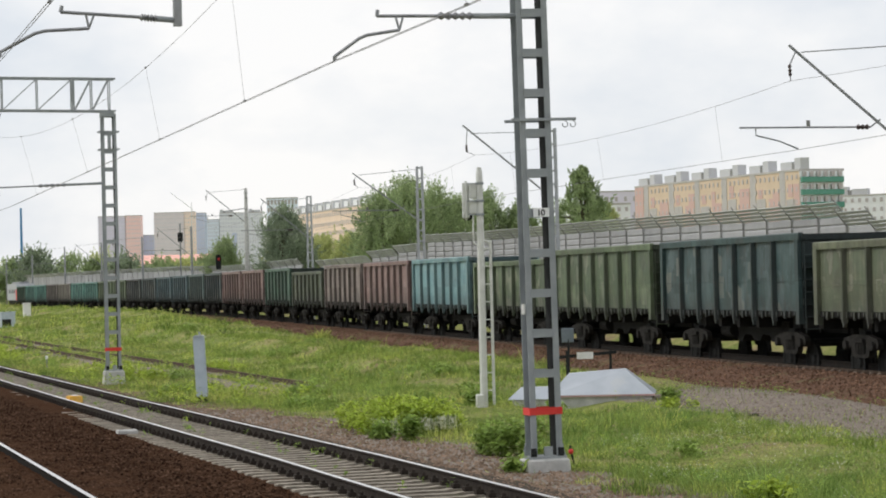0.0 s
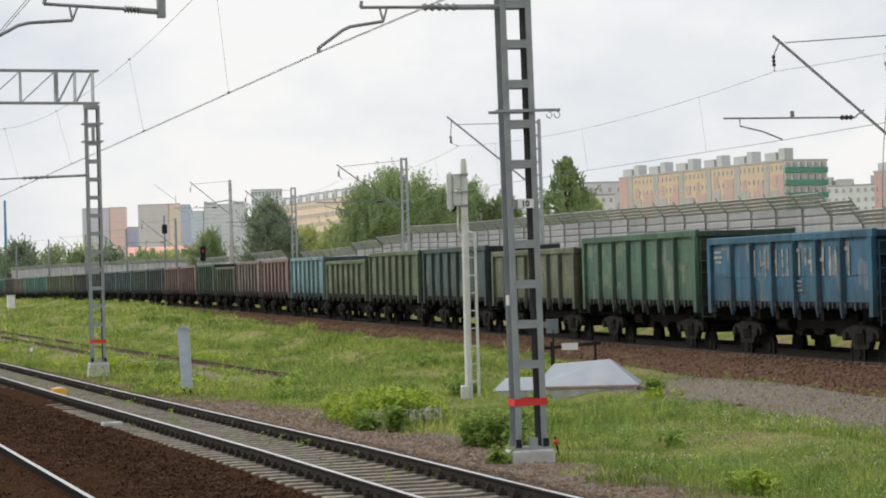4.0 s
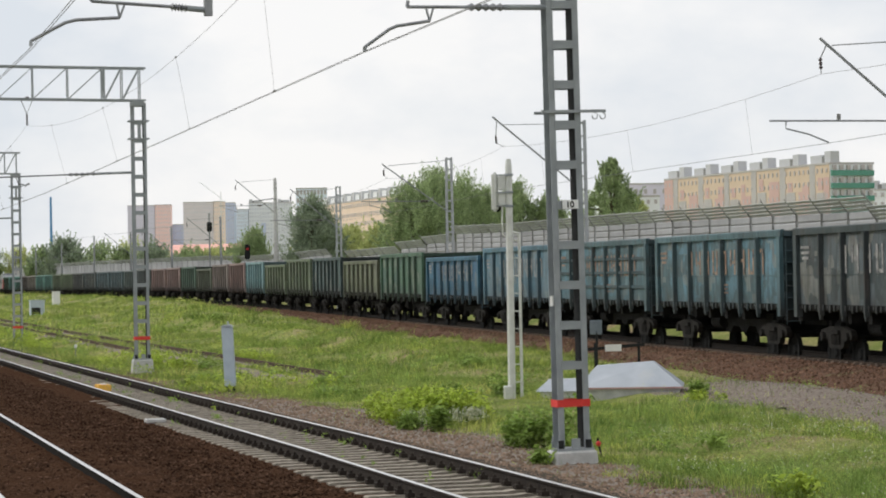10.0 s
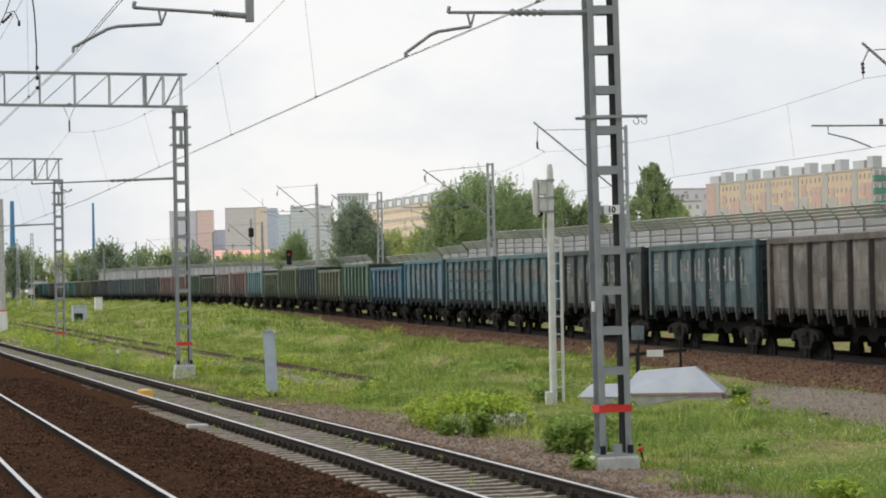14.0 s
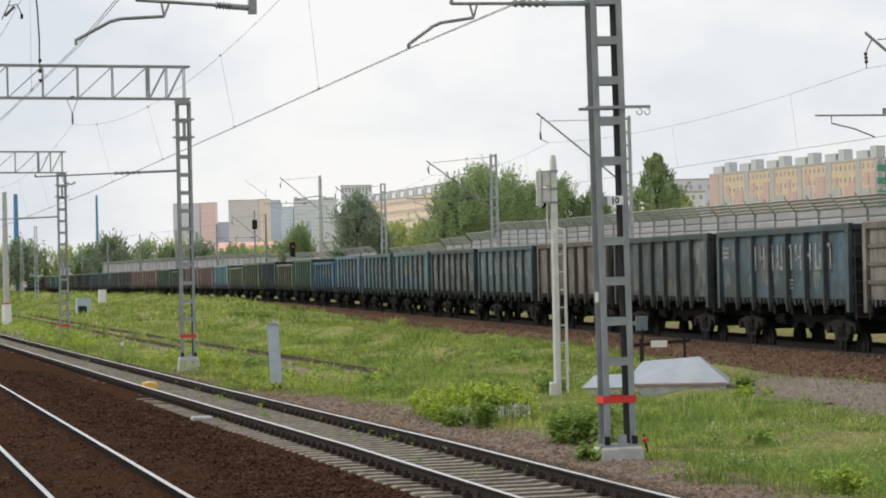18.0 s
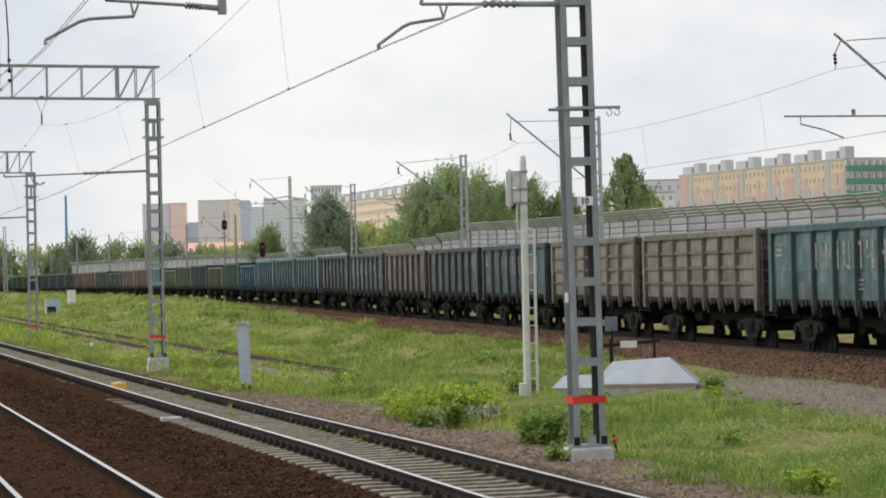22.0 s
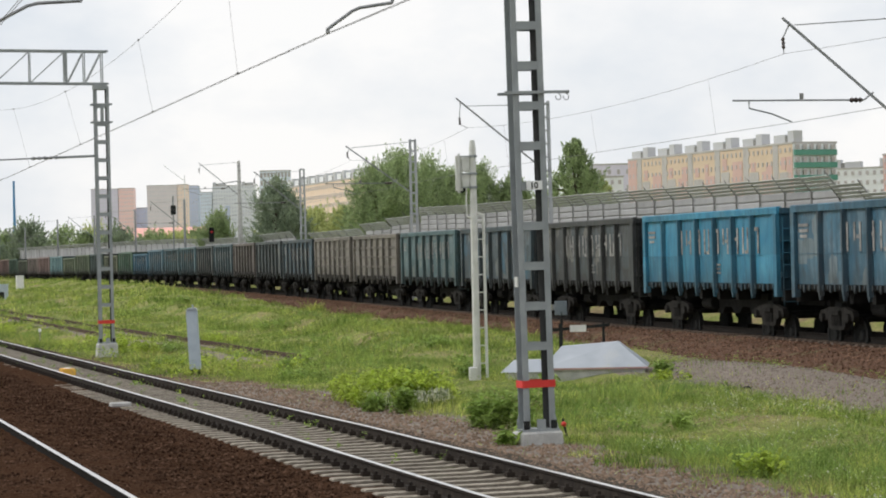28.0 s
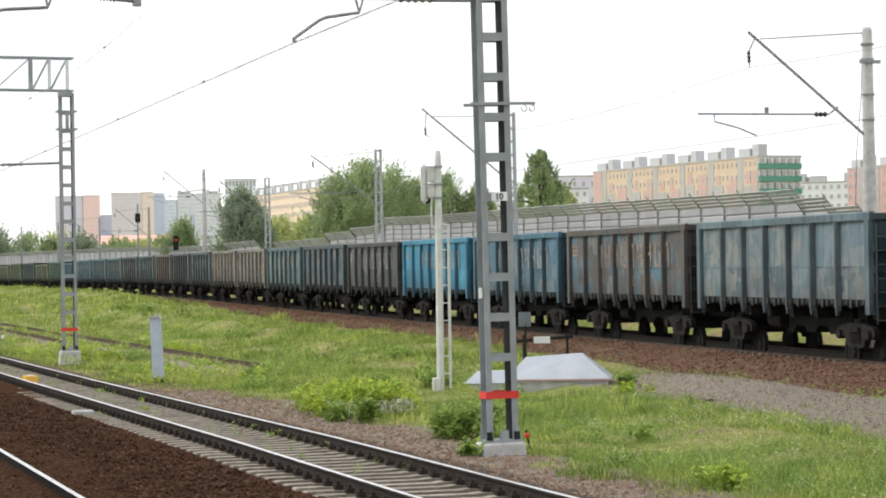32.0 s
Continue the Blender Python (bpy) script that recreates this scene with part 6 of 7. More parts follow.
build_block("apartment_block", "white apartment block far behind", (330.0, 742.0), (372.0, 700.0), 14, 0.5, 28.2, M_WHITEWALL, None, 9, 24, (0.4, 0.42), (), 4)
build_block("apartment_block", "white block half hidden by trees", (226.0, 664.0), (243.0, 660.0), 12, 0.5, 24.5, M_WHITEWALL, None, 8, 8, (0.4, 0.4), (), 0)
build_block("office_building", "mauve-roofed hall far behind the trees", (296.0, 853.0), (316.0, 848.5), 30, 0.5, 35.5, M_MAUVEWALL, None, 6, 6, (0.3, 0.3), (), 0)
build_block("office_building", "blue-grey glazed office block", (242.6, 1176.0), (257.6, 1172.8), 24, 0.5, 47.3, M_PALEBLUEWALL, None, 12, 9, (0.6, 0.55), (), 0)
build_block("tower_block", "mauve and salmon tower block in the distance", (270.0, 1993.8), (291.5, 1988.5), 25, 0.5, 65.5, M_MAUVEWALL, None, 20, 12, (0.35, 0.35), (), 0)
build_block("tower_block", "bright salmon tower face in the distance", (291.8, 1987.9), (304.3, 1985.3), 25, 0.5, 65.8, M_SALMONWALL, None, 20, 6, (0.3, 0.35), (), 0)
build_block("tower_block", "taupe tower block in the distance", (298.6, 1883.5), (321.4, 1877.9), 25, 0.5, 64.2, M_TAUPEWALL, None, 20, 12, (0.3, 0.3), (), 0)
build_block("tower_block", "peach tower block in the distance", (321.6, 1877.4), (329.9, 1875.7), 25, 0.5, 64.4, M_PEACHWALL, None, 20, 4, (0.3, 0.3), (), 0)
build_block("tower_block", "slate-blue tower block in the distance", (338.2, 1925.1), (345.8, 1923.2), 25, 0.5, 65.0, M_NAVYWALL, None, 20, 4, (0.3, 0.3), (), 0)
build_block("tower_block", "pale blue and white tower blocks in the distance", (347.5, 1974.6), (366.0, 1970.0), 25, 0.5, 61.0, M_PALEBLUEWALL, None, 20, 12, (0.5, 0.5), (), 1)
build_block("tower_block", "white unfinished tower block in the distance", (366.5, 1969.8), (400.0, 1961.0), 25, 0.5, 66.0, M_WHITEWALL, None, 20, 16, (0.45, 0.5), [(0.3, 0.4, 0, 15, M_NAVYWALL)], 2)
build_block("tower_block", "dark blue building between towers", (303.0, 2010.0), (318.0, 2006.0), 20, 0.5, 50.0, M_NAVYWALL, None, 14, 6, (0.3, 0.3), (), 0)
hall = build_block("low_hall", "low white building with a red roof", (137.0, 893.5), (162.0, 887.4), 16, 0.5, 12.5, M_WHITEWALL, None, 3, 12, (0.5, 0.5), (), 0)
bm = bmesh.new()
prism(bm, [(-1.0, 13.05), (17.0, 13.05), (8.0, 16.4)], "x", -0.8, 26.5)
part("red_roof", bm, M_REDROOF, hall, "red pitched roof")
for x, y, top, r in ((94.1, 904.1, 34.8, 0.5), (65.0, 911.4, 36.0, 0.95)):
    bm = bmesh.new()
    tube(bm, [(x, y, 0), (x, y, top * 0.6), (x, y, top)], [r * 1.2, r, r * 0.8], 10)
    tagged(part("blue_mast", bm, material("blue_mast_paint", (0.07, 0.22, 0.45), (0.10, 0.28, 0.52), 1, 0.5)), "tall slim blue mast in the distance", "mast")


crane = thing("tower_crane", "faint tower crane over the distant towers", "crane")
bm = bmesh.new()
beam(bm, (327.2, 1876.3, 0.5), (327.2, 1876.3, 72.0), 0.5)
part("tower", bm, M_WHITEWALL, crane)
bm = bmesh.new()
beam(bm, (311.5, 1880.0, 80.0), (328.2, 1876.0, 66.5), 0.4)
part("jib", bm, M_WHITEWALL, crane)

# ---- trees and plants ----
def leaf_cloud(rng, centres, radii, per, size, lying=False):
    """Leaf clumps as small bent quads scattered round the shoot ends."""
    n = len(centres) * per
    c = np.repeat(np.asarray(centres), per, 0)
    r = np.repeat(np.asarray(radii), per)[:, None]
    p = c + rng.normal(0, 0.48, (n, 3)) * r * (1.0, 1.0, 1.15)
    a = rng.normal(0, 1, (n, 3)) * ((1, 1, 0.38) if lying else (1, 1, 1)) + (0, 0, -0.1 if lying else 0.4)
    a /= np.linalg.norm(a, axis=1, keepdims=True)
    b = np.cross(a, rng.normal(0, 0.35, (n, 3)) + (0, 0, 1) if lying else rng.normal(0, 1, (n, 3)))
    b /= np.linalg.norm(b, axis=1, keepdims=True)
    s = size * rng.uniform(0.6, 1.4, (n, 1))
    v = np.stack([p - a * s, p + b * s * 0.45, p + a * s, p - b * s * 0.45], 1).reshape(-1, 3)
    i = np.arange(n)[:, None] * 4
    return v, (i + [0, 1, 2, 3])


def shoot_leaves(rng, centres, radii, axis, h, per, size, shoots=7):
    """Leaves set along upright, outward-leaning shoots, which give the crown a feathered outline."""
    c, r = np.repeat(np.asarray(centres), shoots, 0), np.repeat(np.asarray(radii), shoots)[:, None]
    d = c - np.array((axis[0], axis[1], 0.45 * h))
    d /= np.linalg.norm(d, axis=1, keepdims=True) + 1e-6
    d = 0.65 * d + rng.normal(0, 0.42, d.shape) + (0, 0, 0.85)
    d /= np.linalg.norm(d, axis=1, keepdims=True)
    k = max(1, per // shoots)
    n = len(c) * k
    foot = np.repeat(c + rng.normal(0, 0.42, c.shape) * r, k, 0)
    d, r = np.repeat(d, k, 0), np.repeat(r, k, 0)
    u = rng.uniform(-0.3, 1.0, (n, 1))
    p = foot + d * u * r * 1.35 + rng.normal(0, 0.13, (n, 3)) * r * (1.15 - 0.85 * u)
    a = d + rng.normal(0, 0.55, (n, 3))
    a /= np.linalg.norm(a, axis=1, keepdims=True)
    b = np.cross(a, rng.normal(0, 1, (n, 3)))
    b /= np.linalg.norm(b, axis=1, keepdims=True)
    s = size * rng.uniform(0.6, 1.4, (n, 1))
    v = np.stack([p - a * s, p + b * s * 0.42, p + a * s * 1.2, p - b * s * 0.42], 1).reshape(-1, 3)
    i = np.arange(n)[:, None] * 4
    return v, (i + [0, 1, 2, 3])


def build_tree(x, y, top, radius, mat, seed, shape="round", leaf=0.17, blobs=70, per=60):
    rng = np.random.default_rng(seed)
    base = float(ground_height(x, y)) - 0.1
    h = top - base
    sort = {"round": "broad leafy tree", "cone": "tall pointed leafy tree", "bush": "leafy shrub"}[shape]
    tone = {"green_leaves": "mid-green", "dark_green_leaves": "dark green", "yellow_green_leaves": "light yellow-green"}[mat.name.split(".")[0]]
    tree = thing("tree" if shape != "bush" else "shrub", tone + " " + sort + " behind the noise barrier", "tree" if shape != "bush" else "shrub", pose(x, y, base), group="trees behind the railway")
    bm = bmesh.new()
    lean = rng.uniform(-0.03, 0.03, 2) * h
    trunk = [(lean[0] * t, lean[1] * t, h * t * 0.92) for t in (0, 0.25, 0.5, 0.75, 1.0)]
    tube(bm, trunk, [0.025 * h * k for k in (1, 0.75, 0.5, 0.28, 0.08)], 8)
    centres, radii = [], []
    low = 0.08 if shape == "bush" else 0.2
    for k in range(blobs):
        t = low + (1 - low) * rng.uniform(0, 1) ** 0.8
        prof = math.sin(math.pi * min(1.0, (t - low) / (1 - low) * 0.86 + 0.14)) ** 0.6 if shape != "cone" else 1.12 * (1.0 - t) ** 0.85 + 0.03
        ang = rng.uniform(0, 2 * math.pi)
        rr = radius * prof * math.sqrt(rng.uniform(0.15, 1.0)) * rng.uniform(0.75, 1.2)
        p = np.array((lean[0] * t + rr * math.cos(ang), lean[1] * t + rr * math.sin(ang), h * t * 0.88))
        centres.append(p)
        radii.append(radius * rng.uniform(0.26, 0.46) * (1.0 if shape != "cone" else 0.18 + 0.5 * prof))
        if k % 4 == 0:
            q = Vector((lean[0] * t * 0.7, lean[1] * t * 0.7, h * max(0.12, t * 0.75)))
            tube(bm, [q, q.lerp(Vector(p), 0.55) + Vector((0, 0, 0.04 * h)), Vector(p)], [0.009 * h, 0.006 * h, 0.002 * h], 5)
    part("trunk", bm, M_BARK, tree)
    v, f = shoot_leaves(rng, centres, radii, (lean[0] * 0.5, lean[1] * 0.5), h, per, leaf)
    part("crown", soup("crown", v.tolist(), f.tolist(), mat), None, tree)
    return tree


D, L_, M_ = M_LEAFDARK, M_LEAFLIGHT, M_LEAF
TREES = [
    (53.2, 208.3, 11.0, 2.6, M_, "round"), (56.2, 212.0, 11.9, 3.0, M_, "round"), (58.8, 219.0, 12.1, 2.9, M_, "round"), (61.8, 221.5, 12.0, 3.0, M_, "round"), (65.0, 225.8, 11.2, 2.4, M_, "round"),
    (69.7, 229.9, 12.1, 2.4, M_, "round"), (72.5, 229.3, 11.2, 1.8, M_, "round"), (65.5, 189.6, 13.1, 4.3, M_, "cone"), (68.9, 198.0, 9.2, 1.8, M_, "round"), (72.8, 203.3, 9.2, 1.5, L_, "round"),
    (49.8, 234.9, 10.6, 2.5, D, "round"), (52.0, 238.0, 9.6, 1.9, D, "round"),
    (52.0, 275.4, 8.6, 1.8, M_, "round"), (56.0, 263.8, 7.8, 2.0, L_, "bush"), (60.3, 263.2, 8.4, 2.1, L_, "bush"), (61.0, 252.7, 8.0, 2.1, L_, "bush"), (58.0, 257.9, 8.0, 2.0, L_, "bush"),
    (63.5, 247.0, 8.2, 2.0, L_, "bush"), (52.5, 481.7, 11.0, 4.2, D, "round"), (49.0, 495.0, 9.6, 3.0, M_, "round"), (65.0, 447.7, 9.6, 3.4, D, "round"), (60.0, 452.0, 8.6, 2.6, M_, "round"),
    (36.1, 506.5, 11.0, 3.8, D, "round"), (88.0, 493.4, 9.4, 3.2, M_, "round"), (83.4, 494.6, 8.4, 3.1, L_, "round"),
    (47.0, 606.4, 11.8, 4.8, M_, "bush"), (55.5, 604.7, 10.8, 4.6, L_, "bush"), (63.0, 590.0, 11.0, 4.6, M_, "bush"), (69.5, 560.0, 10.6, 4.8, M_, "bush"), (75.8, 558.4, 10.6, 4.8, L_, "bush"),
    (81.5, 557.0, 10.0, 4.4, M_, "bush"), (88.4, 555.2, 9.4, 4.2, M_, "bush"), (95.0, 553.0, 9.2, 4.2, L_, "bush"), (38.0, 620.0, 11.4, 4.6, L_, "bush"), (28.0, 625.0, 11.4, 4.8, M_, "bush"),
    (17.0, 630.0, 11.0, 4.8, M_, "bush"), (6.0, 640.0, 11.4, 4.8, M_, "bush"), (-6.0, 640.0, 11.0, 4.8, D, "bush"), (72.0, 440.0, 8.0, 2.6, M_, "bush"), (77.0, 446.0, 7.8, 2.6, L_, "bush"),
]
for i, (x, y, top, radius, mat, shape) in enumerate(TREES):
    far = y > 400
    build_tree(x, y, top, radius, mat, 100 + i, shape, 0.30 if far else 0.105, 60 if far else 120, 98 if far else 210)


def build_weed(x, y, w, d, h, mat, seed, words, leaf=0.05, stems=60, per=26):
    """A clump of broad-leaved weeds: thin stems with leaves all along them."""
    rng = np.random.default_rng(seed)
    base = float(ground_height(x, y))
    weed = thing("weed_clump", words, "weeds", pose(x, y, base), group="weed clumps")
    bm = bmesh.new()
    centres, radii = [], []
    for k in range(stems):
        u, v = rng.uniform(-1, 1), rng.uniform(-1, 1)
        px, py = u * w / 2, v * d / 2
        hh = h * rng.uniform(0.55, 1.08) * (1 - 0.45 * (u * u + v * v) / 2)
        tx, ty = px + rng.normal(0, 0.08), py + rng.normal(0, 0.08)
        tube(bm, [(px, py, -0.04), (tx, ty, hh)], 0.006, 4)
        for z in (0.35, 0.6, 0.82, 1.0):
            centres.append((px + (tx - px) * z, py + (ty - py) * z, hh * z))
            radii.append(0.13)
    tagged(part("stem_mass", bm, mat, weed), kind="stuff")
    vv, ff = leaf_cloud(rng, centres, radii, per // 4, leaf, True)
    vv[:, 2] = np.maximum(vv[:, 2], 0.01)
    tagged(part("leaf_mass", soup("leaf_mass", vv.tolist(), ff.tolist(), mat), None, weed), kind="stuff")
    return weed


W, DG = M_WEED, M_WEEDMID
WEEDS = [(12.15, 48.3, 0.9, 1.8, 0.56, W, 40), (12.7, 48.0, 1.0, 1.6, 0.66, W, 44), (13.25, 48.0, 1.0, 1.6, 0.62, W, 42), (12.5, 49.8, 1.3, 2.4, 0.62, W, 46), (13.3, 50.2, 1.2, 2.4, 0.60, W, 44),
         (12.0, 45.0, 0.3, 0.5, 0.52, DG, 16), (11.7, 46.0, 0.3, 0.5, 0.36, DG, 14), (14.2, 44.2, 0.9, 1.6, 0.34, DG, 28),
         (12.35, 40.3, 0.6, 0.9, 0.54, DG, 40), (12.7, 39.9, 0.35, 0.5, 0.36, DG, 14), 
         (19.9, 51.4, 0.7, 0.6, 0.10, W, 14), (11.4, 36.6, 0.25, 0.3, 0.14, DG, 8), (12.71, 29.4, 0.5, 0.5, 0.26, W, 12), (15.0, 39.0, 1.0, 1.4, 0.2, DG, 8),
         (12.9, 86.5, 0.9, 1.8, 0.55, W, 50), (13.3, 84.0, 0.7, 1.5, 0.45, W, 40), (13.9, 82.6, 0.7, 1.5, 0.35, DG, 30), (12.1, 131.0, 1.0, 3.0, 0.7, W, 40), (11.5, 118.0, 1.0, 4.0, 0.55, W, 40), (11.8, 105.0, 0.9, 5.0, 0.45, DG, 40), (12.0, 150.0, 1.2, 6.0, 0.7, W, 40),
         (12.2, 73.0, 0.9, 2.0, 0.3, DG, 26), (21.3, 55.4, 0.25, 0.4, 0.24, DG, 14), (17.0, 57.2, 0.5, 0.8, 0.4, DG, 26), (15.3, 55.6, 0.6, 0.8, 0.35, DG, 24), (18.3, 55.0, 0.5, 0.4, 0.16, DG, 8),
         (13.4, 60.0, 1.0, 2.0, 0.3, DG, 26), (20.2, 73.0, 1.4, 2.0, 0.3, DG, 26), (18.6, 80.0, 1.6, 2.4, 0.3, DG, 26), (24.0, 140.0, 1.0, 1.5, 0.5, DG, 30), (26.5, 118.0, 0.9, 1.2, 0.45, DG, 30),
         (8.9, 52.0, 0.2, 0.5, 0.22, W, 10), (8.75, 45.5, 0.25, 0.4, 0.2, DG, 10), (7.75, 57.5, 0.2, 0.5, 0.2, DG, 10), (7.2, 46.6, 0.2, 0.4, 0.2, DG, 10), (8.3, 31.2, 0.3, 0.3, 0.18, W, 10), (8.85, 62.0, 0.2, 0.8, 0.22, W, 10), (8.7, 74.0, 0.2, 1.0, 0.2, DG, 12), (9.6, 66.0, 0.5, 1.0, 0.2, DG, 14), (9.7, 92.0, 0.6, 3.0, 0.25, W, 22),
         (7.9, 66.0, 0.2, 1.0, 0.18, DG, 10), (7.7, 80.0, 0.2, 1.6, 0.2, DG, 12), (8.8, 57.0, 0.2, 0.7, 0.2, DG, 10), (8.0, 50.5, 0.2, 0.4, 0.18, DG, 8), (14.6, 66.0, 1.0, 1.6, 0.35, DG, 30), (19.5, 66.0, 1.4, 1.6, 0.28, DG, 22), (16.8, 90.0, 1.2, 2.5, 0.4, W, 30), (21.0, 100.0, 1.4, 2.5, 0.45, DG, 34), (13.5, 96.0, 1.4, 4.0, 0.45, W, 40)]
for i, (x, y, w, d, h, mat, stems) in enumerate(WEEDS):
    build_weed(x, y, w, d, h, mat, 300 + i, ("bright yellow-green" if mat is W else "mid-green") + " broad-leaved weeds growing in the grass", 0.060 if y < 60 else 0.055, stems, 40 if y < 60 else 26)
for i, (x, y, w, d) in enumerate(((11.9, 46.5, 0.5, 0.5), (12.5, 46.0, 0.5, 0.5), (12.8, 46.0, 0.4, 0.5), (13.05, 46.1, 0.35, 0.5))):
    rng = np.random.default_rng(500 + i)
    pts = np.stack([rng.uniform(-w / 2, w / 2, 90), rng.uniform(-d / 2, d / 2, 90), rng.uniform(0.14, 0.42, 90)], -1)
    v, f = leaf_cloud(rng, pts * (1, 1, 0.8), np.full(90, 0.06), 7, 0.016)
    clump = thing("flower_clump", "pale greyish flowering weeds in the grass", "weeds", pose(x, y, float(ground_height(x, y))), group="weed clumps")
    tagged(part("flower_mass", soup("flower_mass", v.tolist(), f.tolist(), M_FLOWER), None, clump), kind="stuff")
    bm = bmesh.new()
    for p in pts[:45]:
        tube(bm, [(p[0], p[1], -0.03), (p[0] + 0.02, p[1], p[2])], 0.005, 4)
    tagged(part("stem_mass", bm, M_GRASS, clump), kind="stuff")


def grass_field(name, x0, x1, y0, y1, count, h, w, seed, label, mat=None):
    """Thin bent blades over a stretch of ground, thicker in patches, none on gravel or rails."""
    rng = np.random.default_rng(seed)
    tufts = max(1, count // 34)
    tx, ty = rng.uniform(x0, x1, tufts), y0 + (y1 - y0) * rng.uniform(0, 1, tufts) ** 1.15
    tall = np.clip(rng.normal(0.85, 0.25, tufts), 0.4, 2.0) * np.where(rng.uniform(0, 1, tufts) < 0.14, 1.75, 1.0)
    shade = rng.uniform(0, 1, tufts)
    own = rng.integers(0, tufts, count)
    spread = (0.10 + 0.0016 * (ty[own] - 25)) * rng.choice((1.0, 1.0, 2.4), count)
    ox, oy = rng.normal(0, 1, count) * spread, rng.normal(0, 1, count) * spread
    x, y, size, tone = tx[own] + ox, ty[own] + oy, tall[own], shade[own]
    d = x - track_x(y)
    wob = 1.3 * np.sin(y * 0.55) + 0.8 * np.sin(y * 1.7 + 1)
    edge = 3.6 - 2.0 * smooth(62, 90, y)
    gravel = (d > -7.2 + 0.35 * (1 - smooth(42, 52, y)) - wob * 0.25) & (y + wob < 61.5)
    keep = (x > 10.0 + 1.2 * (1 - smooth(54, 66, y)) + 1.05 * (1 - smooth(52, 72, y)) - 0.45 * (1 - smooth(33, 40, y)) - 1.0 * (1 - smooth(26.0, 31.0, y)) - 0.2 * (1 - smooth(31.0, 35.0, y)) + 0.3 * np.sin(y * 1.1) + 0.2 * np.sin(y * 3.1) - (rng.uniform(0, 1, count) < 0.07) * 1.3 * (np.sin(y * 2.3 + x) > 0)) & ~((np.abs(np.abs(x - siding_x(y)) - HALF_GAUGE) < 0.42) & (y > 70) & (rng.uniform(0, 1, count) < 0.93)) & ((d < -edge - 0.5 * np.abs(np.sin(y * 0.7))) | (d < -0.9) & (rng.uniform(0, 1, count) < 0.10 * (np.sin(y * 0.9 + x) > 0.2))) & (~gravel | (rng.uniform(0, 1, count) < 0.08))
    bald = np.sin(x * 1.1 + 0.4 * y) * np.sin(0.35 * y + 1.3) + 0.4 * np.sin(2.3 * x) > 0.72
    keep &= ~bald | (rng.uniform(0, 1, count) < 0.65)
    keep &= ~((np.abs(x - 11.85) < 0.75) & (y > 81.5) & (y < 85.2))
    keep &= ~((x > 17.8) & (x < 20.9) & (y > 54.4) & (y < 58.4))
    x, y, ox, oy, size, tone = x[keep], y[keep], ox[keep], oy[keep], size[keep], tone[keep]
    n = len(x)
    z = ground_height(x, y) - 0.02
    patch = 0.65 + 0.55 * np.sin(x * 0.8 + 0.21 * y) * np.sin(0.17 * y - 0.5 * x) + 0.15 * np.sin(3.1 * x + 1.7 * y)
    hh = h * np.clip(patch, 0.3, 1.45) * size * rng.uniform(0.5, 1.3, n)
    a = rng.uniform(0, 2 * math.pi, n)
    ww = w * rng.uniform(0.6, 1.3, n)
    bend = rng.uniform(0.2, 1.0, n) * hh
    ca, sa = np.cos(a), np.sin(a)
    b = np.arctan2(oy, ox) + rng.normal(0, 0.9, n)
    p0 = np.stack([x - ca * ww / 2, y - sa * ww / 2, z], -1)
    p1 = np.stack([x + ca * ww / 2, y + sa * ww / 2, z], -1)
    m = np.stack([x + np.cos(b) * bend * 0.3, y + np.sin(b) * bend * 0.3, z + hh * 0.6], -1)
    q0, q1 = m - np.stack([ca, sa, 0 * ca], -1) * ww[:, None] * 0.36, m + np.stack([ca, sa, 0 * ca], -1) * ww[:, None] * 0.36
    tip = np.stack([x + np.cos(b) * bend, y + np.sin(b) * bend, z + hh], -1)
    v = np.stack([p0, p1, q1, q0, tip], 1).reshape(-1, 3)
    i = np.arange(n) * 5
    faces = np.concatenate([np.stack([i, i + 1, i + 2, i + 3], -1).tolist(), ]).tolist() + np.stack([i + 3, i + 2, i + 4], -1).tolist()
    me = soup(name, v.tolist(), faces, mat or M_GRASS)
    me.attributes.new("tuft", "FLOAT", "POINT").data.foreach_set("value", np.repeat(tone, 5).astype(np.float32))
    return tagged(new(name, me), label, "grass", kind="stuff")


M_GRASSCOOL = material("long_cool_grass_blades", (0.15, 0.24, 0.064), (0.285, 0.39, 0.125), 0.8, 0.8, island=0.45, trans=0.4, tufts=[(0.0, (0.48, 0.60, 0.45)), (0.35, (0.85, 0.93, 0.78)), (0.72, (1.15, 1.16, 1.0)), (1.0, (1.65, 1.42, 1.4))])
for x0, x1, y0, y1, count, seed in ((14.6, 19.6, 25.5, 36.0, 12000, 61), (13.2, 16.4, 38.0, 43.0, 4200, 62), (15.0, 19.0, 44.0, 52.0, 5500, 63), (16.0, 22.0, 62.0, 78.0, 6000, 64), (12.6, 14.6, 28.0, 35.0, 3000, 65)):
    grass_field("long_grass", x0, x1, y0, y1, count, 0.23, 0.011, seed, "long blue-green grass standing in a drift", M_GRASSCOOL)
grass_field("grass", 10.6, 26.0, 22.5, 66.0, 218000, 0.17, 0.011, 11, "uneven green grass beside the tracks")
grass_field("grass", 10.0, 31.0, 66.0, 130.0, 120000, 0.24, 0.022, 12, "rough grass between the tracks")
grass_field("grass", 10.0, 42.0, 130.0, 330.0, 90000, 0.32, 0.045, 13, "rough grass further along the tracks")
grass_field("grass", 11.0, 41.0, 330.0, 600.0, 30000, 0.42, 0.09, 14, "distant rough grass by the tracks")


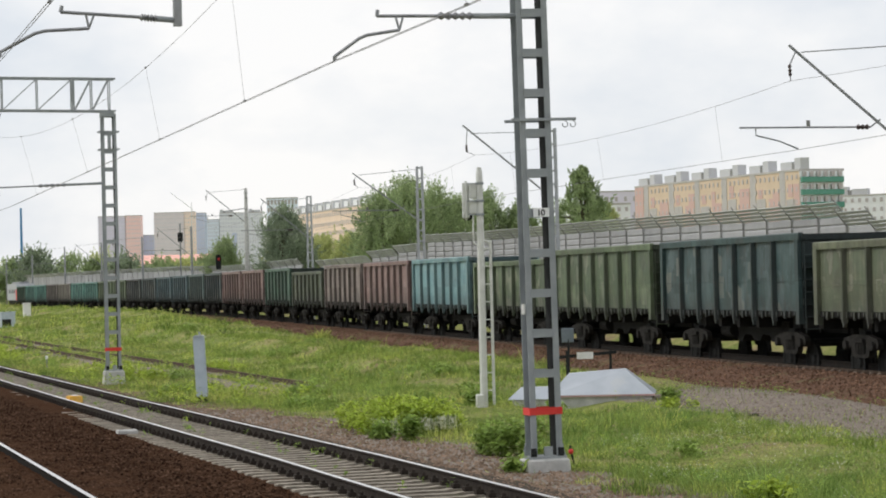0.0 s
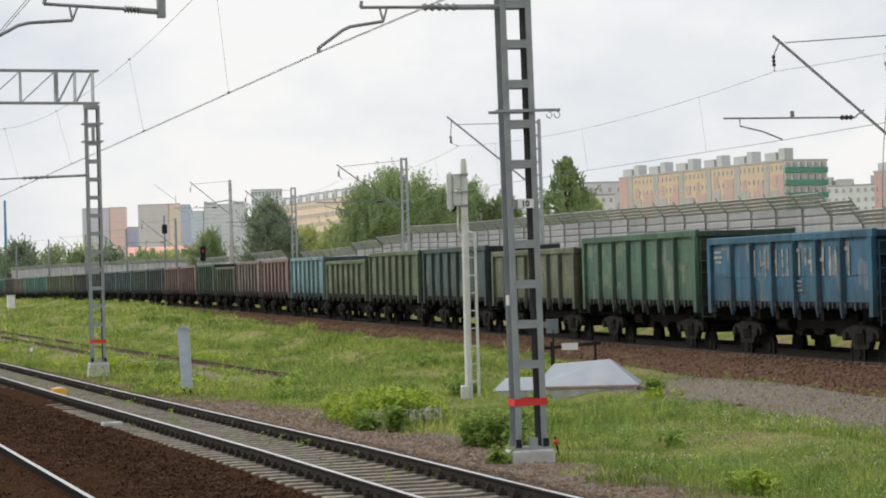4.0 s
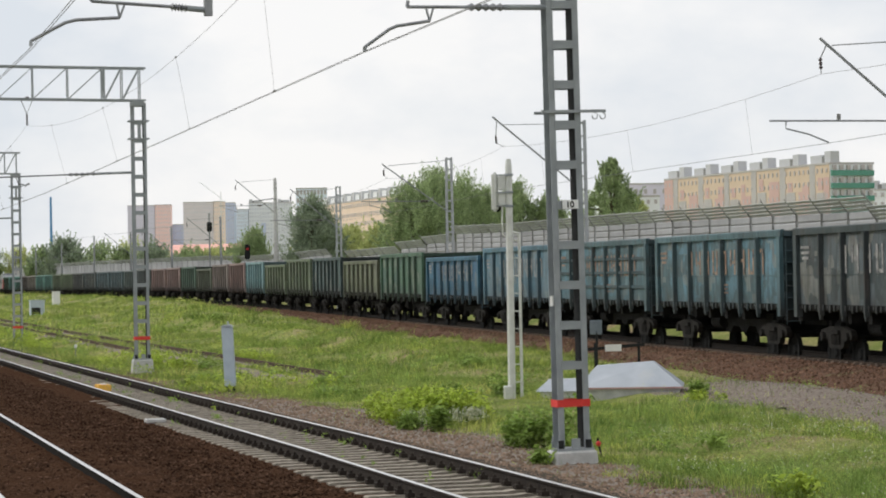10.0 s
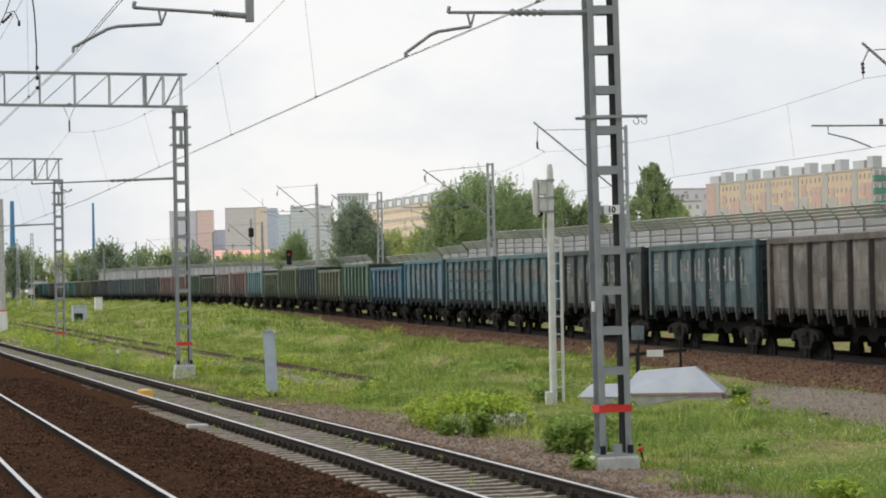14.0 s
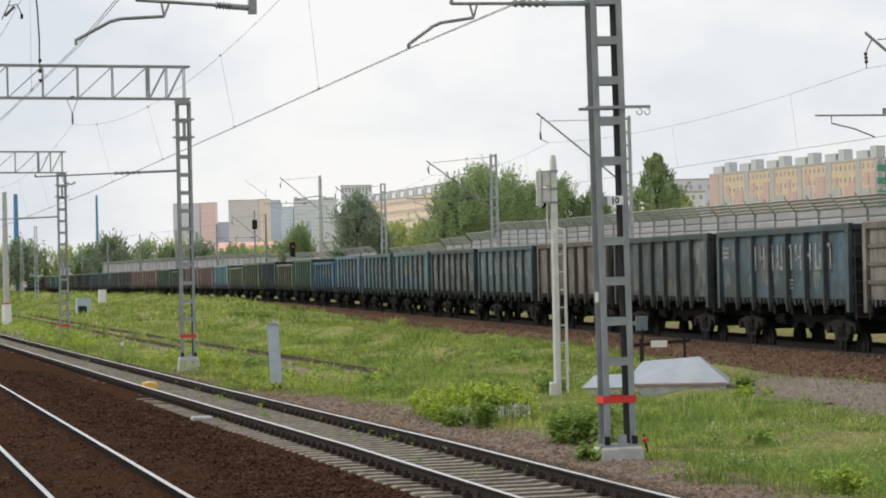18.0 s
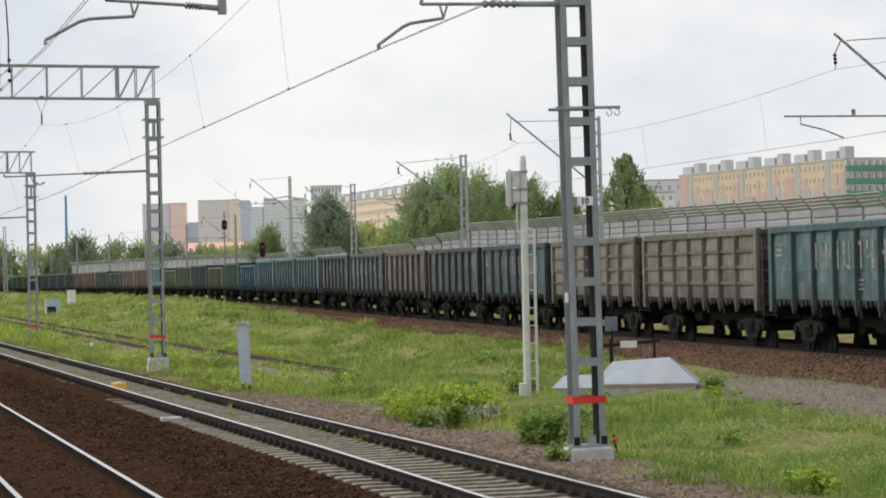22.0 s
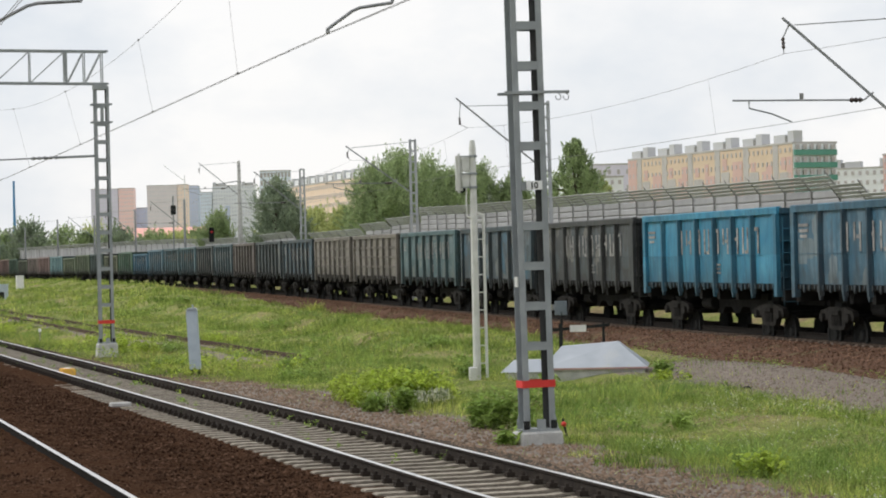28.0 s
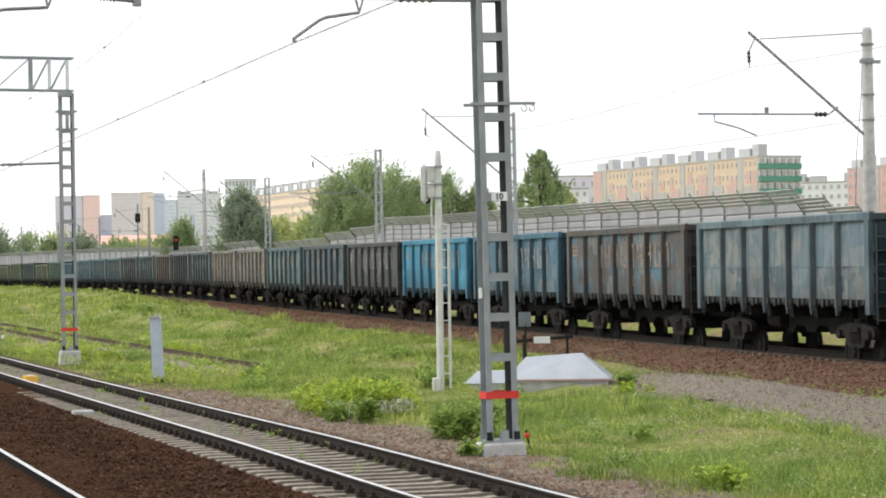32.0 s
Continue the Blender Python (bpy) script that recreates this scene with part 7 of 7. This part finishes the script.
def undergrowth(name, label, count, x0, x1, y0, y1, h, leaf, mat, seed):
    """Low broad leaves scattered in loose drifts through the grass."""
    rng = np.random.default_rng(seed)
    x, y = rng.uniform(x0, x1, count), y0 + (y1 - y0) * rng.uniform(0, 1, count) ** 1.3
    d = x - track_x(y)
    drift = np.sin(x * 1.3 + seed) * np.sin(y * 0.23 + 0.6 * x) + 0.5 * np.sin(0.9 * y + seed)
    keep = (drift > 0.15) & (x > 10.2 + 1.2 * (1 - smooth(54, 66, y)) + 0.9 * (1 - smooth(52, 72, y))) & ~((np.abs(np.abs(x - siding_x(y)) - HALF_GAUGE) < 0.5) & (y > 72)) & (d < -4.3) & ~((d > -7.4) & (y < 62)) & ~((x > 17.6) & (x < 21.2) & (y > 54) & (y < 59))
    x, y = x[keep], y[keep]
    c = np.stack([x, y, ground_height(x, y) + h * rng.uniform(0.2, 1.0, len(x))], -1)
    v, f = leaf_cloud(rng, c, np.full(len(x), 0.13), 16, leaf, True)
    return tagged(new(name, soup(name, v.tolist(), f.tolist(), mat)), label, "weeds", kind="stuff")


undergrowth("undergrowth", "mid-green leafy weeds through the grass", 5200, 11.4, 24, 27, 72, 0.15, 0.020, M_WEEDMID, 41)
undergrowth("flowers", "tiny pale flowers through the grass", 300, 11.6, 22, 27, 70, 0.20, 0.009, M_FLOWER, 46)
rng = np.random.default_rng(73)
s_, o_ = rng.uniform(-22, 6, 90), rng.uniform(-5.6, -3.6, 90)
pts = np.array([(p.x, p.y, 0.0) for p in (on_track(a, b) for a, b in zip(s_, o_))])
pts[:, 2] = ground_height(pts[:, 0], pts[:, 1]) + 0.06
v, f = leaf_cloud(rng, pts, np.full(90, 0.12), 22, 0.03, True)
tagged(new("undergrowth", soup("undergrowth", v.tolist(), f.tolist(), M_WEEDMID)), "scattered green weeds growing through the gravel", "weeds", kind="stuff")
undergrowth("flowers", "white clover flowers in the near grass", 520, 11.8, 19, 24.5, 44, 0.24, 0.016, M_FLOWER, 47)
undergrowth("undergrowth", "dark green low weeds in the near grass", 900, 12.4, 20, 25.5, 46, 0.12, 0.026, M_WEEDMID, 48)
undergrowth("undergrowth", "bright yellow-green weeds through the grass", 600, 11.4, 22, 32, 90, 0.22, 0.022, M_WEED, 42)
undergrowth("undergrowth", "mid-green leafy weeds further along", 2400, 11.4, 34, 70, 190, 0.34, 0.05, M_WEEDMID, 43)
undergrowth("undergrowth", "yellow-green weeds along the track edge", 1300, 10.1, 15.0, 60, 220, 0.45, 0.05, M_WEED, 44)
undergrowth("undergrowth", "dry straw-coloured stalks through the grass", 1800, 11.4, 28, 32, 130, 0.3, 0.022, M_DRY, 45)


rng = np.random.default_rng(71)
pts = np.stack([rng.choice((7.62, 8.95, 8.3), 190) + rng.normal(0, 0.10, 190), 31 + 90 * rng.uniform(0, 1, 190) ** 1.2, np.zeros(190)], -1)
pts[:, 2] = [second_z(v) - 0.13 for v in pts[:, 1]]
v, f = leaf_cloud(rng, pts, np.full(190, 0.07), 14, 0.03, True)
tagged(new("undergrowth", soup("undergrowth", v.tolist(), f.tolist(), M_WEEDMID)), "small green weeds sprouting between the rails", "weeds", kind="stuff")


# ---- loose stones ----
def stones(name, label, xs, ys, zs, size, mat, seed, cat="stones"):
    rng = np.random.default_rng(seed)
    n = len(xs)
    o = np.array([(1, 0, 0), (-1, 0, 0), (0, 1, 0), (0, -1, 0), (0, 0, 1), (0, 0, -0.6)], float)
    s = size * rng.uniform(0.5, 1.4, (n, 1, 1))
    v = o[None] * s * rng.uniform(0.6, 1.3, (n, 6, 3))
    a = rng.uniform(0, 6.28, n)[:, None]
    vx, vy = v[:, :, 0] * np.cos(a) - v[:, :, 1] * np.sin(a), v[:, :, 0] * np.sin(a) + v[:, :, 1] * np.cos(a)
    v = np.stack([vx + np.asarray(xs)[:, None], vy + np.asarray(ys)[:, None], v[:, :, 2] * 0.8 + np.asarray(zs)[:, None]], -1).reshape(-1, 3)
    tri = np.array([(0, 2, 4), (2, 1, 4), (1, 3, 4), (3, 0, 4), (2, 0, 5), (1, 2, 5), (3, 1, 5), (0, 3, 5)])
    f = (np.arange(n)[:, None, None] * 6 + tri[None]).reshape(-1, 3)
    return tagged(new(name, soup(name, v.tolist(), f.tolist(), mat)), label, cat, kind="stuff")


M_STONEBROWN = material("brown_stones", (0.034, 0.0185, 0.0115), (0.092, 0.055, 0.037), 3, 0.95, island=0.7, spec=0.0)
M_STONEGREY = material("grey_stones", (0.065, 0.054, 0.043), (0.15, 0.13, 0.105), 3, 0.95, island=0.5, spec=0.05)
M_STONEGRAVEL = material("gravel_stones", (0.155, 0.126, 0.105), (0.31, 0.268, 0.232), 3, 0.95, island=0.4, spec=0.05)
M_STONESHOULDER = material("brown_shoulder_stones", (0.165, 0.115, 0.082), (0.30, 0.22, 0.165), 3, 0.95, island=0.35, spec=0.05)
M_STONERED = material("rust_stones", (0.078, 0.042, 0.027), (0.235, 0.145, 0.098), 3, 0.95, island=0.5, spec=0.05)
rng = np.random.default_rng(21)
n = 52000
bx, by = rng.uniform(0.8, 7.0, n), 18 + 62 * rng.uniform(0, 1, n) ** 1.4
ok = (np.abs(bx - 2.44) > 0.1) & (np.abs(bx - 4.0) > 0.1) & (bx < 6.85)
stones("ballast_stones", "loose brown ballast stones", bx[ok], by[ok], -0.182 + 0.06 * np.maximum(np.exp(-((bx[ok] - 2.44) / 0.42) ** 2), np.exp(-((bx[ok] - 4.0) / 0.42) ** 2)) + np.array([second_z(v) for v in by[ok]]) * np.clip((bx[ok] - 4.5) / 2.4, 0, 1), 0.026, M_STONEBROWN, 22)
n = 15000
bx, by = rng.uniform(9.4, 12.3, n), 21 + 66 * rng.uniform(0, 1, n) ** 1.4
stones("shoulder_stones", "loose grey-brown stones on the track shoulder", bx, by, np.maximum(-0.205 - 0.15 * np.maximum(0, bx - 9.5) + np.array([second_z(v) for v in by]), ground_height(bx, by) + 0.005), 0.032, M_STONESHOULDER, 23)
n = 9000
bx, by = rng.uniform(7.5, 9.5, n), 22 + 70 * rng.uniform(0, 1, n) ** 1.4
ok = (np.abs(bx - 7.49) > 0.1) & (np.abs(bx - 9.05) > 0.1)
stones("crib_stones", "grey stones between the sleepers", bx[ok], by[ok], -0.197 + np.array([second_z(v) for v in by[ok]]), 0.015, M_STONEGREY, 24)
n = 22000
ss = -25 + 150 * rng.uniform(0, 1, n) ** 1.3
oo = rng.uniform(-1.0, 0.0, n) * (1.9 + 2.0 * (1 - smooth(-2, 26, ss))) - 1.0
pos = np.array([on_track(s, o) for s, o in zip(ss, oo)])
stones("bank_stones", "rust-stained stones on the freight track bank", pos[:, 0], pos[:, 1], pos[:, 2] + np.interp((oo + 1.9) / (1 + 1.4 * (1 - smooth(-2, 26, ss))) * (oo < -1.9) + np.minimum(0, oo + 1.9) * 0, (-1.4, -1.0, -0.5, 0.0), (-0.90, -0.64, -0.39, -0.23)), 0.034, M_STONERED, 25)
n = 7000
gx, gy = rng.uniform(17.5, 26, n), rng.uniform(36, 64, n)
ok = (gx - track_x(gy) > -7.0) & (gx - track_x(gy) < -2.8)
stones("gravel_stones", "pale gravel washed over the foot of the bank", *(lambda s, o: [np.array([on_track(p, q) for p, q in zip(s, o)])[:, k] + (np.interp(o, (-5.2, -3.4, -2.5), (-0.96, -0.66, -0.36)) if k == 2 else 0) for k in range(3)])(
    rng.uniform(-24, 16, 5200), -2.3 - 3.2 * rng.uniform(0, 1, 5200) ** 0.7), 0.026, M_STONEGRAVEL, 27)
stones("rust_scatter", "rust-stained stones scattered over the gravel", gx[ok][::4] + 0.3, gy[ok][::4], ground_height(gx[ok][::4] + 0.3, gy[ok][::4]) + 0.003, 0.02, M_STONERED, 28)
stones("gravel_stones", "pale gravel stones beside the freight track", gx[ok], gy[ok], ground_height(gx[ok], gy[ok]) + 0.004, 0.022, M_STONEGRAVEL, 26)

# ---- sleepers of the second track, and of the freight track ----
bm = bmesh.new()
prism(bm, [(-1.35, -0.36), (1.35, -0.36), (1.35, -0.180), (1.31, -0.168), (0.55, -0.165), (0.45, -0.178), (-0.45, -0.178), (-0.55, -0.165), (-1.31, -0.168), (-1.35, -0.180)], "y", -0.105, 0.105)
SLEEPER = mesh_from(bm, "sleeper", M_SLEEPER)
bm = bmesh.new()
for sx in (-1, 1):
    for k in (-0.13, 0.13):
        x = sx * HALF_GAUGE + k
        box(bm, x - 0.05, x + 0.05, -0.055, 0.055, -0.164, -0.10)
        box(bm, x - 0.02, x + 0.02, -0.02, 0.02, -0.10, -0.06)
DARK_SLEEPER = SLEEPER.copy()
DARK_SLEEPER.materials[0] = material("sooty_sleeper", (0.085, 0.062, 0.048), (0.17, 0.13, 0.10), 9, 0.95, bump=0.4, random_by=0.1)
CLIPS = mesh_from(bm, "rail_fastening", M_RAIL)
for i in range(290):
    y = 22.0 + i * 0.543
    ob = part("sleeper", SLEEPER, None, second_track)
    ob.matrix_basis = pose(SECOND_TRACK, y, second_z(y))
    tagged(part("rail_fastening", CLIPS, None, ob), kind="stuff")
for i in range(200):
    s = -40 + i * 0.543
    c = on_track(s)
    th = math.degrees(float(np.interp(s, S_AXIS, S_TURN)))
    part("sleeper", DARK_SLEEPER, None, freight_track).matrix_basis = pose(c.x, c.y, c.z - 0.02, 0, 0, -th)

motions()
